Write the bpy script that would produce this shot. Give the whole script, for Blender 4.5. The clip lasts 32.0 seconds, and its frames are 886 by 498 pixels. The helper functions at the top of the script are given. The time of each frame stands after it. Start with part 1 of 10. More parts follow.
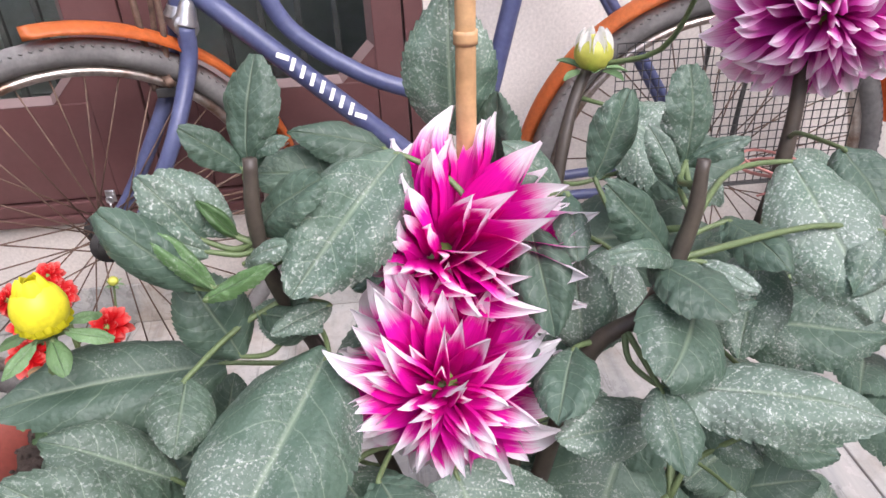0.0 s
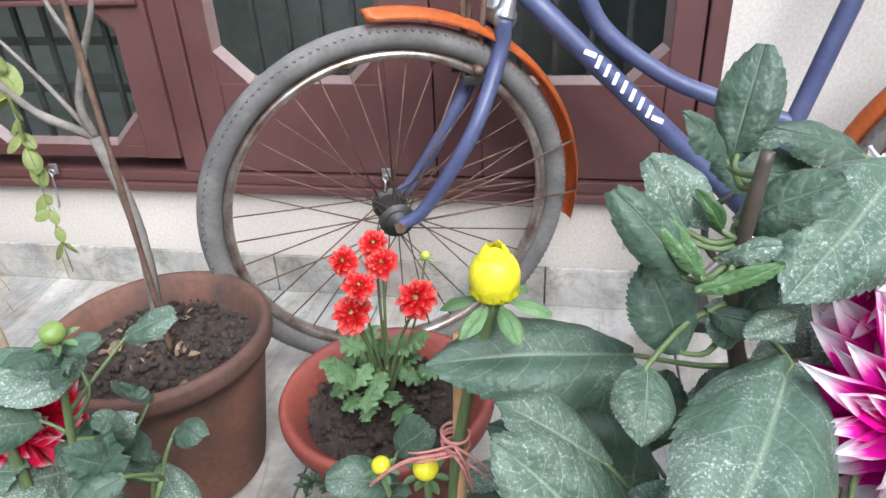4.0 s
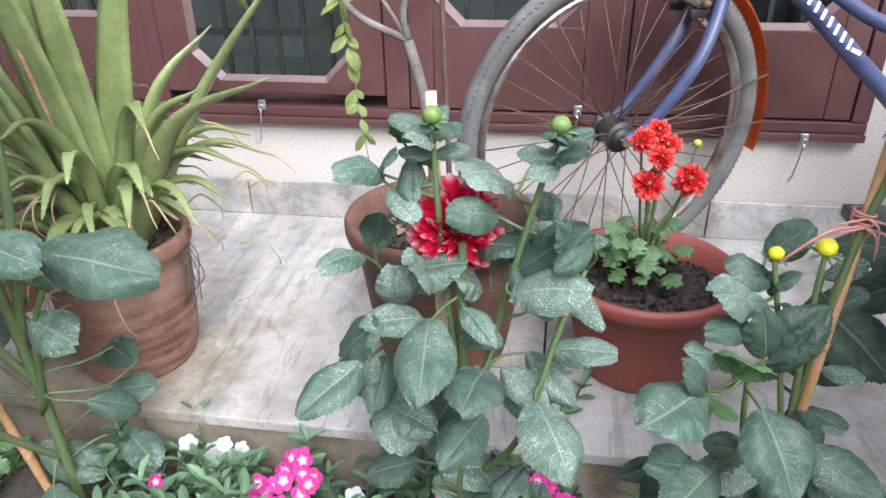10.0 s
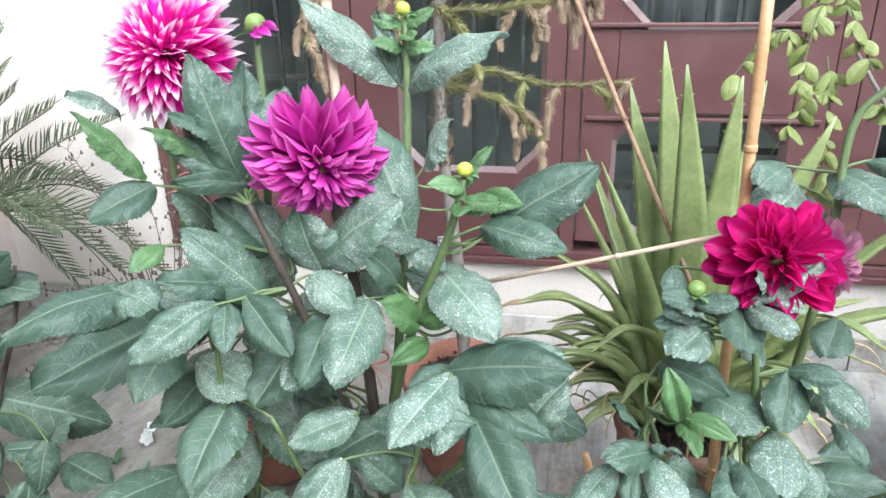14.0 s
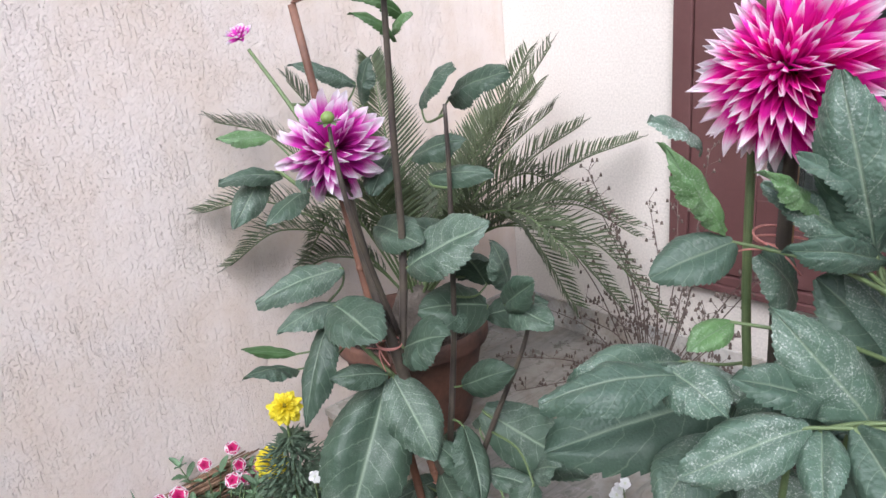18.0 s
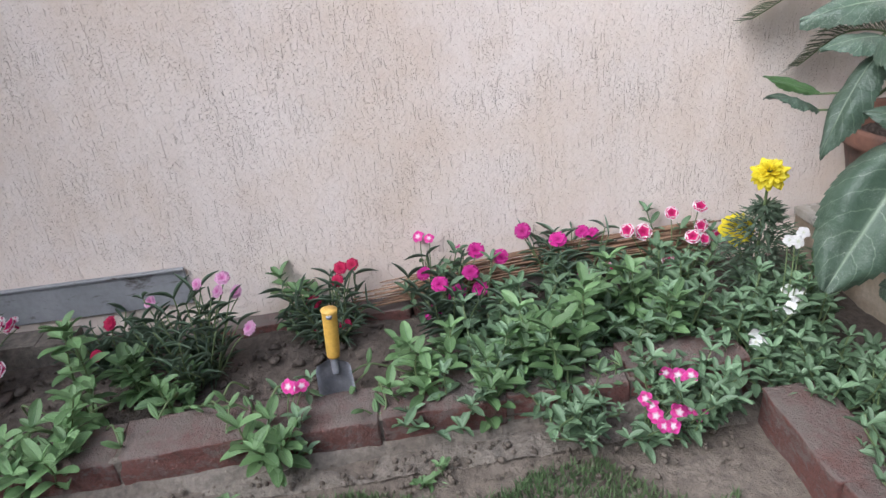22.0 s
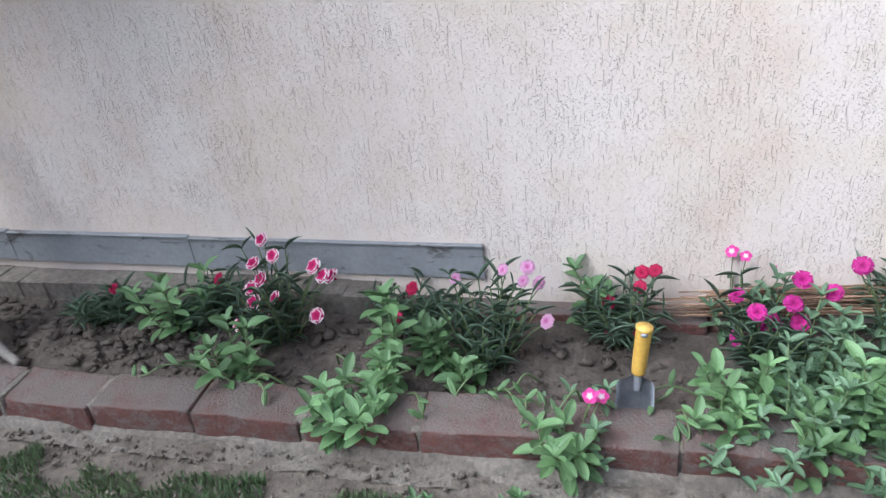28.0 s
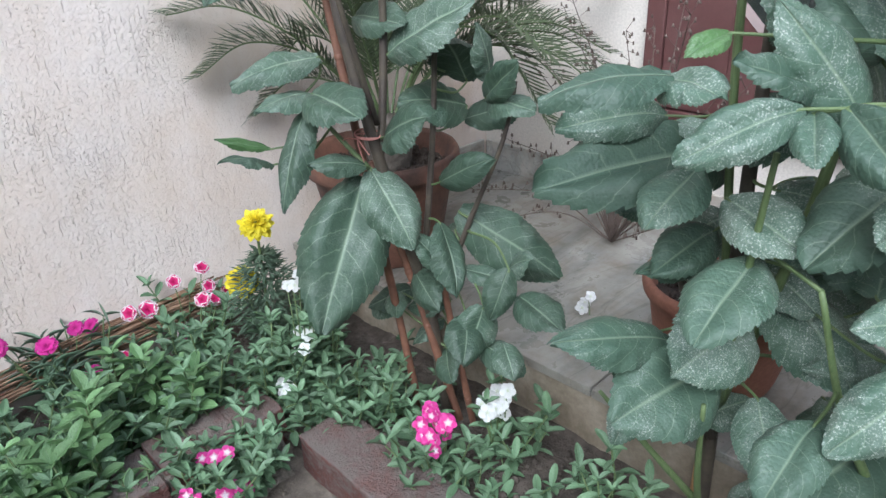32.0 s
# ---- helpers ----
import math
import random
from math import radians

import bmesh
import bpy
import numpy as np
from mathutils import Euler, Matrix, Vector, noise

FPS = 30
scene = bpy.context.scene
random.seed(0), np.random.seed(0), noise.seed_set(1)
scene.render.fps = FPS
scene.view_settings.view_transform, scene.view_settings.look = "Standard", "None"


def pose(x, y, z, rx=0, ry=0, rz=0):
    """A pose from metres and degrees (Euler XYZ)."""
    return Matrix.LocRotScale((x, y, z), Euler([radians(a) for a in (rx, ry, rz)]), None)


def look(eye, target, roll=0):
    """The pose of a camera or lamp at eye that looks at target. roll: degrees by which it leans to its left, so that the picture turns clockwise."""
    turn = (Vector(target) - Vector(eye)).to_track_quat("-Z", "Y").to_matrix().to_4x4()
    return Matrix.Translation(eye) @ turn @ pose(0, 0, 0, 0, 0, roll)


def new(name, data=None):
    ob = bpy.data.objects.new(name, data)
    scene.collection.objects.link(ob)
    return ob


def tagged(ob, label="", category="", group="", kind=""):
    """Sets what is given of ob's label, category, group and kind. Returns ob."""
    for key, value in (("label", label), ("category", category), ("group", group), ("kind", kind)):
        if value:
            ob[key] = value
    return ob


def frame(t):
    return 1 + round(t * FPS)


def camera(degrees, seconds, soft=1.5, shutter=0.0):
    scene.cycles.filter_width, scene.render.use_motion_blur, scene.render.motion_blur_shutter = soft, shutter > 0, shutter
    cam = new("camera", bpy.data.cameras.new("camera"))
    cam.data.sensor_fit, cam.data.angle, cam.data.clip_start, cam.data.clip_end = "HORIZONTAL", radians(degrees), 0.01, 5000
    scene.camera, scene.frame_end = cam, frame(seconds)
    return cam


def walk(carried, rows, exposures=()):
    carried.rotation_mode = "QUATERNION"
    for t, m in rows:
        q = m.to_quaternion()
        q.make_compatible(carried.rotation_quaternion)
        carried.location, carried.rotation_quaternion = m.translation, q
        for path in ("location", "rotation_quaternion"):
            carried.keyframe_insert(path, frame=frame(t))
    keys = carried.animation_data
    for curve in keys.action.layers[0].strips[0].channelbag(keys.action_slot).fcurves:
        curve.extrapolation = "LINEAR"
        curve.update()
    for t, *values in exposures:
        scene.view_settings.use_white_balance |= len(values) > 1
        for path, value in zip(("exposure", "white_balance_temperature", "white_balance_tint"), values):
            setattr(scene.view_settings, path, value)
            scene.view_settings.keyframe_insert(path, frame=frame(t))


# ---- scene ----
cam = camera(65.1, 32.0)
PATH = [
    (0, (3.170, -1.247, 1.000), (3.282, 0.472, -0.018), -3.2),
    (0.5, (3.184, -1.325, 0.991), (3.178, 0.411, -0.002), -0.7),
    (1, (3.145, -1.455, 0.979), (2.784, 0.267, 0.028), 0.1),
    (1.5, (3.091, -1.493, 0.991), (2.578, 0.182, 0.025), -0.8),
    (2, (3.042, -1.406, 1.004), (2.563, 0.289, 0.057), -2.8),
    (2.5, (3.014, -1.311, 1.009), (2.580, 0.421, 0.108), -2.4),
    (4.5, (2.976, -1.247, 0.991), (2.687, 0.435, -0.05), -3.7),
    (5, (2.975, -1.24, 0.985), (2.732, 0.409, -0.121), -4.5),
    (5.5, (2.987, -1.231, 0.976), (2.755, 0.375, -0.193), -5.9),
    (6, (2.991, -1.247, 0.966), (2.747, 0.327, -0.244), -4.8),
    (6.5, (2.999, -1.281, 0.951), (2.701, 0.281, -0.261), -4.7),
    (7, (3.01, -1.361, 0.897), (2.649, 0.285, -0.18), -3.2),
    (7.5, (2.949, -1.499, 0.884), (2.601, 0.206, -0.101), 0.7),
    (8, (2.862, -1.587, 0.891), (2.413, 0.08, -0.118), -1.3),
    (8.5, (2.8, -1.547, 0.895), (2.19, 0.097, -0.066), -2.7),
    (9, (2.753, -1.51, 0.867), (2.027, 0.099, -0.075), -3.0),
    (9.5, (2.709, -1.502, 0.869), (2.161, 0.141, -0.131), -0.7),
    (10, (2.592, -1.553, 0.904), (2.293, 0.193, -0.025), -1.1),
    (10.5, (2.467, -1.613, 0.941), (2.141, 0.169, 0.093), -2.7),
    (11, (2.35, -1.623, 0.954), (1.895, 0.153, 0.153), -2.8),
    (11.5, (2.218, -1.596, 0.943), (1.781, 0.174, 0.121), -1.3),
    (12, (2.066, -1.577, 0.970), (1.554, 0.187, 0.180), -1.7),
    (12.5, (1.958, -1.617, 1.006), (1.637, 0.16, 0.145), 1.6),
    (13, (1.807, -1.671, 1.04), (1.584, 0.132, 0.204), 1.2),
    (13.5, (1.714, -1.679, 1.084), (1.433, 0.13, 0.278), -0.1),
    (15.5, (1.579, -1.704, 1.207), (1.003, 0.101, 0.568), -1.0),
    (16, (1.548, -1.72, 1.202), (0.874, 0.051, 0.562), -1.2),
    (16.5, (1.516, -1.714, 1.198), (0.659, -0.032, 0.535), -2.2),
    (17, (1.474, -1.64, 1.179), (0.399, -0.087, 0.522), -4.1),
    (17.5, (1.45, -1.571, 1.144), (0.18, -0.175, 0.482), -5.2),
    (18, (1.438, -1.544, 1.11), (0.003, -0.308, 0.466), -5.3),
    (18.5, (1.439, -1.568, 1.051), (-0.237, -0.644, 0.468), -0.8),
    (19, (1.48, -1.609, 0.953), (-0.283, -0.966, 0.262), -0.6),
    (19.5, (1.502, -1.642, 0.913), (-0.251, -1.076, 0.134), -2.3),
    (20, (1.506, -1.655, 0.899), (-0.232, -1.143, 0.053), -2.7),
    (20.5, (1.511, -1.674, 0.882), (-0.212, -1.203, -0.017), -1.8),
    (21, (1.511, -1.695, 0.877), (-0.236, -1.357, -0.036), -2.9),
    (21.5, (1.497, -1.727, 0.894), (-0.254, -1.467, -0.036), -4.2),
    (22, (1.491, -1.756, 0.901), (-0.3, -1.626, 0.019), -5.7),
    (22.5, (1.49, -1.786, 0.896), (-0.294, -1.733, -0.007), -5.8),
    (23, (1.492, -1.803, 0.896), (-0.291, -1.855, -0.008), -6.4),
    (23.5, (1.495, -1.818, 0.897), (-0.257, -1.954, -0.058), -7.0),
    (24, (1.497, -1.841, 0.91), (-0.256, -2.055, -0.028), -6.9),
    (24.5, (1.476, -1.885, 0.924), (-0.275, -2.176, 0.003), -7.4),
    (25, (1.428, -1.96, 0.938), (-0.313, -2.358, 0.039), -8.6),
    (25.5, (1.424, -2.016, 0.942), (-0.258, -2.622, 0.044), -9.3),
    (27.5, (1.397, -1.998, 1.005), (-0.234, -2.683, 0.072), -7.6),
    (28, (1.409, -1.957, 0.993), (-0.281, -2.428, 0.032), -6.0),
    (28.5, (1.453, -1.925, 0.928), (-0.333, -2.086, 0.043), -5.5),
    (29, (1.448, -1.858, 0.905), (-0.354, -1.788, 0.039), -5.5),
    (29.5, (1.444, -1.805, 0.905), (-0.333, -1.593, 0.011), -5.2),
    (30, (1.457, -1.753, 0.896), (-0.287, -1.324, 0.016), -4.7),
    (30.5, (1.451, -1.72, 0.895), (-0.225, -1.1, -0.004), -3.7),
    (31, (1.443, -1.703, 0.897), (-0.126, -0.866, -0.017), -2.3),
    (31.5, (1.452, -1.67, 0.891), (0.004, -0.635, -0.022), -1.2),
    (32, (1.451, -1.628, 0.932), (0.166, -0.379, 0.044), -2.7),
]
STOPS = [(0.0, 1.54, 6350, 20), (2.0, 1.74, 6250, 14), (5.0, 1.62, 5950, 8), (7.0, 1.80, 6150, 11), (8.5, 1.84, 6150, 16), (10.0, 1.74, 5950, 10), (12.0, 1.70, 5850, 7), (13.0, 1.92, 5800, 5), (16.0, 1.40, 5950, 11), (17.0, 1.16, 5850, 12), (18.5, 1.38, 6050, 14), (20.0, 1.25, 6050, 12), (23.0, 1.45, 6050, 12), (25.5, 1.58, 6050, 10), (28.0, 1.74, 5700, 7), (30.0, 1.34, 5750, 6), (31.0, 1.46, 5700, 6), (32.0, 1.42, 5700, 6)]
walk(cam, [(t, look(eye, target, roll)) for t, eye, target, roll in PATH], STOPS)

# ---- light: a bright overcast afternoon, open sky above the garden ----
world = bpy.data.worlds.new("sky")
scene.world = world
world.use_nodes = True
wn = world.node_tree
for n in list(wn.nodes):
    wn.nodes.remove(n)
w_out = wn.nodes.new("ShaderNodeOutputWorld")
w_bg = wn.nodes.new("ShaderNodeBackground")
w_sky = wn.nodes.new("ShaderNodeTexSky")
w_sky.sky_type = "NISHITA"
w_sky.sun_disc = False
w_sky.sun_elevation = radians(45)
w_sky.sun_rotation = radians(150)
w_sky.air_density, w_sky.dust_density, w_sky.ozone_density = 1.0, 2.2, 2.0
w_bg.inputs["Strength"].default_value = 0.15
w_pale = wn.nodes.new("ShaderNodeHueSaturation")
w_pale.inputs["Saturation"].default_value = 0.5
wn.links.new(w_sky.outputs[0], w_pale.inputs["Color"])
wn.links.new(w_pale.outputs[0], w_bg.inputs[0])
wn.links.new(w_bg.outputs[0], w_out.inputs[0])
sun_data = bpy.data.lights.new("sun", "SUN")
sun_data.energy, sun_data.angle, sun_data.color = 1.5, radians(45), (1.0, 0.975, 0.95)
sun = new("sun", sun_data)
sun.matrix_world = look((3.4, -4.0, 4.05), (1.2, -0.6, 0.0))

# ---- materials ----
def material(name, rough=0.6, metal=0.0, spec=0.5):
    m = bpy.data.materials.new(name)
    m.use_nodes = True
    b = m.node_tree.nodes["Principled BSDF"]
    b.inputs["Roughness"].default_value = rough
    b.inputs["Metallic"].default_value = metal
    b.inputs["Specular IOR Level"].default_value = spec
    return m, m.node_tree, b


def node(nt, kind, **values):
    n = nt.nodes.new("ShaderNode" + kind)
    for k, v in values.items():
        n.inputs[k].default_value = v
    return n


def coords(nt, kind="Object", scale=(1, 1, 1), rot=(0, 0, 0)):
    tc, mp = nt.nodes.new("ShaderNodeTexCoord"), nt.nodes.new("ShaderNodeMapping")
    mp.inputs["Scale"].default_value = scale
    mp.inputs["Rotation"].default_value = rot
    nt.links.new(tc.outputs[kind], mp.inputs[0])
    return mp.outputs[0]


def world_coords(nt, scale=(1, 1, 1), rot=(0, 0, 0)):
    ge, mp = nt.nodes.new("ShaderNodeNewGeometry"), nt.nodes.new("ShaderNodeMapping")
    mp.inputs["Scale"].default_value = scale
    mp.inputs["Rotation"].default_value = rot
    nt.links.new(ge.outputs["Position"], mp.inputs[0])
    return mp.outputs[0]


def noise_tex(nt, vec, scale, detail=4.0, rough=0.55, dist=0.0):
    n = node(nt, "TexNoise", Scale=scale, Detail=detail, Roughness=rough, Distortion=dist)
    nt.links.new(vec, n.inputs["Vector"])
    return n.outputs["Fac"]


def ramp(nt, fac, stops):
    r = nt.nodes.new("ShaderNodeValToRGB")
    e = r.color_ramp.elements
    while len(e) < len(stops):
        e.new(0.5)
    for el, (p, c) in zip(e, stops):
        el.position, el.color = p, (*c, 1) if len(c) == 3 else c
    nt.links.new(fac, r.inputs[0])
    return r.outputs[0]


def mix(nt, fac, a, b, mode="MIX"):
    n = nt.nodes.new("ShaderNodeMix")
    n.data_type, n.blend_type = "RGBA", mode
    for i, v in ((0, fac), (6, a), (7, b)):
        if isinstance(v, (int, float)):
            n.inputs[i].default_value = v
        elif isinstance(v, tuple):
            n.inputs[i].default_value = (*v, 1)
        else:
            nt.links.new(v, n.inputs[i])
    return n.outputs[2]


def maths(nt, op, a, b=0.0, c=None):
    n = nt.nodes.new("ShaderNodeMath")
    n.operation = op
    for i, v in ((0, a), (1, b), (2, c)):
        if v is None:
            continue
        if isinstance(v, (int, float)):
            n.inputs[i].default_value = v
        else:
            nt.links.new(v, n.inputs[i])
    return n.outputs[0]


def bump(nt, b, height, strength=0.4, dist=0.01):
    n = nt.nodes.new("ShaderNodeBump")
    n.inputs["Strength"].default_value, n.inputs["Distance"].default_value = strength, dist
    nt.links.new(height, n.inputs["Height"])
    nt.links.new(n.outputs[0], b.inputs["Normal"])


def random_shade(nt, col, lo=0.8, hi=1.2):
    oi = nt.nodes.new("ShaderNodeObjectInfo")
    f = maths(nt, "MULTIPLY_ADD", oi.outputs["Random"], hi - lo, lo)
    n = nt.nodes.new("ShaderNodeCombineColor")
    for i in range(3):
        nt.links.new(f, n.inputs[i])
    return mix(nt, 1.0, col, n.outputs[0], "MULTIPLY")


def mottled(name, c1, c2, scale=8.0, rough=0.6, fine=90.0, relief=0.3, dist=0.004, metal=0.0, spec=0.5, vary=None, kind="Object"):
    """A surface of two near colours in patches, with a fine grain and relief."""
    m, nt, b = material(name, rough, metal, spec)
    v = coords(nt, kind)
    big = noise_tex(nt, v, scale, 5, 0.6)
    col = ramp(nt, big, [(0.32, c1), (0.68, c2)])
    small = noise_tex(nt, v, fine, 3, 0.6)
    col = mix(nt, 0.35, col, ramp(nt, small, [(0.3, (0.55, 0.55, 0.55)), (0.7, (1.25, 1.25, 1.25))]), "MULTIPLY")
    if vary:
        col = random_shade(nt, col, *vary)
    nt.links.new(col, b.inputs["Base Color"])
    if relief:
        bump(nt, b, small, relief, dist)
    return m


def make_rough_plaster():
    m, nt, b = material("spattered_plaster", 0.9, 0, 0.15)
    v2 = world_coords(nt)
    # a trowelled skin, pitted and dragged in patches, lumps between, a few long upright scratches
    drag = noise_tex(nt, world_coords(nt, (1, 1, 0.16)), 42, 3, 0.6)
    patchy = noise_tex(nt, v2, 6.5, 4, 0.65)
    torn = maths(nt, "ADD", maths(nt, "MULTIPLY", drag, 0.40), maths(nt, "MULTIPLY", patchy, 0.60))
    pit = noise_tex(nt, world_coords(nt, (0.8, 0.8, 1.25)), 260, 3, 0.62, 0.4)
    pit = maths(nt, "SUBTRACT", pit, maths(nt, "MULTIPLY_ADD", torn, 0.40, -0.20))
    pits = ramp(nt, pit, [(0.29, (0, 0, 0)), (0.39, (1, 1, 1))])
    gouge = noise_tex(nt, world_coords(nt, (1, 1, 0.13)), 190, 2, 0.55, 0.3)
    gouge = maths(nt, "SUBTRACT", gouge, maths(nt, "MULTIPLY_ADD", patchy, 0.24, -0.12))
    gouge = ramp(nt, gouge, [(0.30, (0, 0, 0)), (0.37, (1, 1, 1))])
    lump = noise_tex(nt, world_coords(nt, (1, 1, 1.25)), 46, 4, 0.66, 0.5)
    skin = mix(nt, 0.35, lump, noise_tex(nt, v2, 110, 4, 0.6))
    height = mix(nt, 0.22, mix(nt, 0.58, pits, skin), gouge)
    col = ramp(nt, noise_tex(nt, v2, 1.7, 4, 0.6), [(0.3, (0.70, 0.616, 0.560)), (0.7, (0.76, 0.682, 0.630))])
    streak = noise_tex(nt, world_coords(nt, (9, 9, 0.6)), 1.5, 5, 0.65)
    col = mix(nt, 0.3, col, ramp(nt, streak, [(0.35, (0.84, 0.80, 0.74)), (0.6, (1, 1, 1))]), "MULTIPLY")
    stain = noise_tex(nt, v2, 3.1, 6, 0.7)
    col = mix(nt, 0.6, col, ramp(nt, stain, [(0.34, (0.88, 0.80, 0.70)), (0.58, (1, 1, 1))]), "MULTIPLY")
    spots = noise_tex(nt, world_coords(nt, (1, 1, 0.55)), 75, 3, 0.7)
    col = mix(nt, 0.12, col, ramp(nt, spots, [(0.235, (0.50, 0.43, 0.38)), (0.29, (1, 1, 1))]), "MULTIPLY")
    # Pits are also darkened in the colour, for the small shadows inside them.
    col = mix(nt, 0.07, col, ramp(nt, pit, [(0.25, (0.45, 0.40, 0.36)), (0.34, (1, 1, 1))]), "MULTIPLY")
    nt.links.new(col, b.inputs["Base Color"])
    bump(nt, b, height, 1.0, 0.0086)
    return m


def make_marble(name, clean_shade):
    m, nt, b = material(name, 0.28 + 0.4 * (1 - clean_shade), 0, 0.5)
    v = world_coords(nt, (1, 1, 1), (0, 0, radians(20)))
    warp = noise_tex(nt, v, 2.2, 5, 0.6)
    grainy = noise_tex(nt, world_coords(nt, (7.0, 0.9, 5.0), (0, 0, radians(9))), 1.6, 7, 0.62, 0.7)
    col = ramp(nt, grainy, [(0.32, (0.30, 0.31, 0.30)), (0.43, (0.42, 0.415, 0.395)), (0.52, (0.52, 0.50, 0.465)), (0.68, (0.60, 0.575, 0.535))])
    thin = noise_tex(nt, world_coords(nt, (5.0, 0.8, 5.0), (0, 0, radians(14))), 2.3, 4, 0.5, 1.2)
    thin = maths(nt, "ABSOLUTE", maths(nt, "SUBTRACT", thin, 0.5))
    col = mix(nt, 0.7, col, ramp(nt, thin, [(0.0, (0.60, 0.61, 0.60)), (0.018, (1, 1, 1))]), "MULTIPLY")
    col = mix(nt, 0.4, col, ramp(nt, warp, [(0.35, (0.78, 0.79, 0.78)), (0.65, (1, 1, 1))]), "MULTIPLY")
    dirt = noise_tex(nt, world_coords(nt), 6.5, 6, 0.7)
    col = mix(nt, 0.6, col, ramp(nt, dirt, [(0.36, (0.46, 0.36, 0.26)), (0.55, (1, 1, 1))]), "MULTIPLY")
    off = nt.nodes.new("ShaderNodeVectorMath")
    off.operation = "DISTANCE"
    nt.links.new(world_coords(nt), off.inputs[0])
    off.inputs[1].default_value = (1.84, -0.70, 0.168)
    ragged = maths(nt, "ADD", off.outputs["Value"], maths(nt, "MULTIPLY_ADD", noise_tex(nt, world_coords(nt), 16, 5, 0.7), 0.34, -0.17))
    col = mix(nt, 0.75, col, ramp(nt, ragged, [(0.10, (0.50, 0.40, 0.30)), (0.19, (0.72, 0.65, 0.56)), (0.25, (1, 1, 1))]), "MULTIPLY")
    # One factor darkens and browns the whole slab, for dust and for shade.
    col = mix(nt, 1.0, col, (clean_shade, clean_shade * 0.985 if clean_shade < 1 else 1.0, clean_shade * 0.95 if clean_shade < 1 else 1.0), "MULTIPLY")
    col = random_shade(nt, col, 0.9, 1.05)
    nt.links.new(col, b.inputs["Base Color"])
    nt.links.new(ramp(nt, dirt, [(0.3, (0.55, 0.55, 0.55)), (0.6, (0.25, 0.25, 0.25))]), b.inputs["Roughness"])
    return m


def glow_through(nt, b, col, amount):
    """Lets some light pass through a thin blade."""
    tr, mx = nt.nodes.new("ShaderNodeBsdfTranslucent"), nt.nodes.new("ShaderNodeMixShader")
    nt.links.new(col, tr.inputs[0])
    mx.inputs[0].default_value = amount
    nt.links.new(b.outputs[0], mx.inputs[1])
    nt.links.new(tr.outputs[0], mx.inputs[2])
    nt.links.new(mx.outputs[0], nt.nodes["Material Output"].inputs[0])


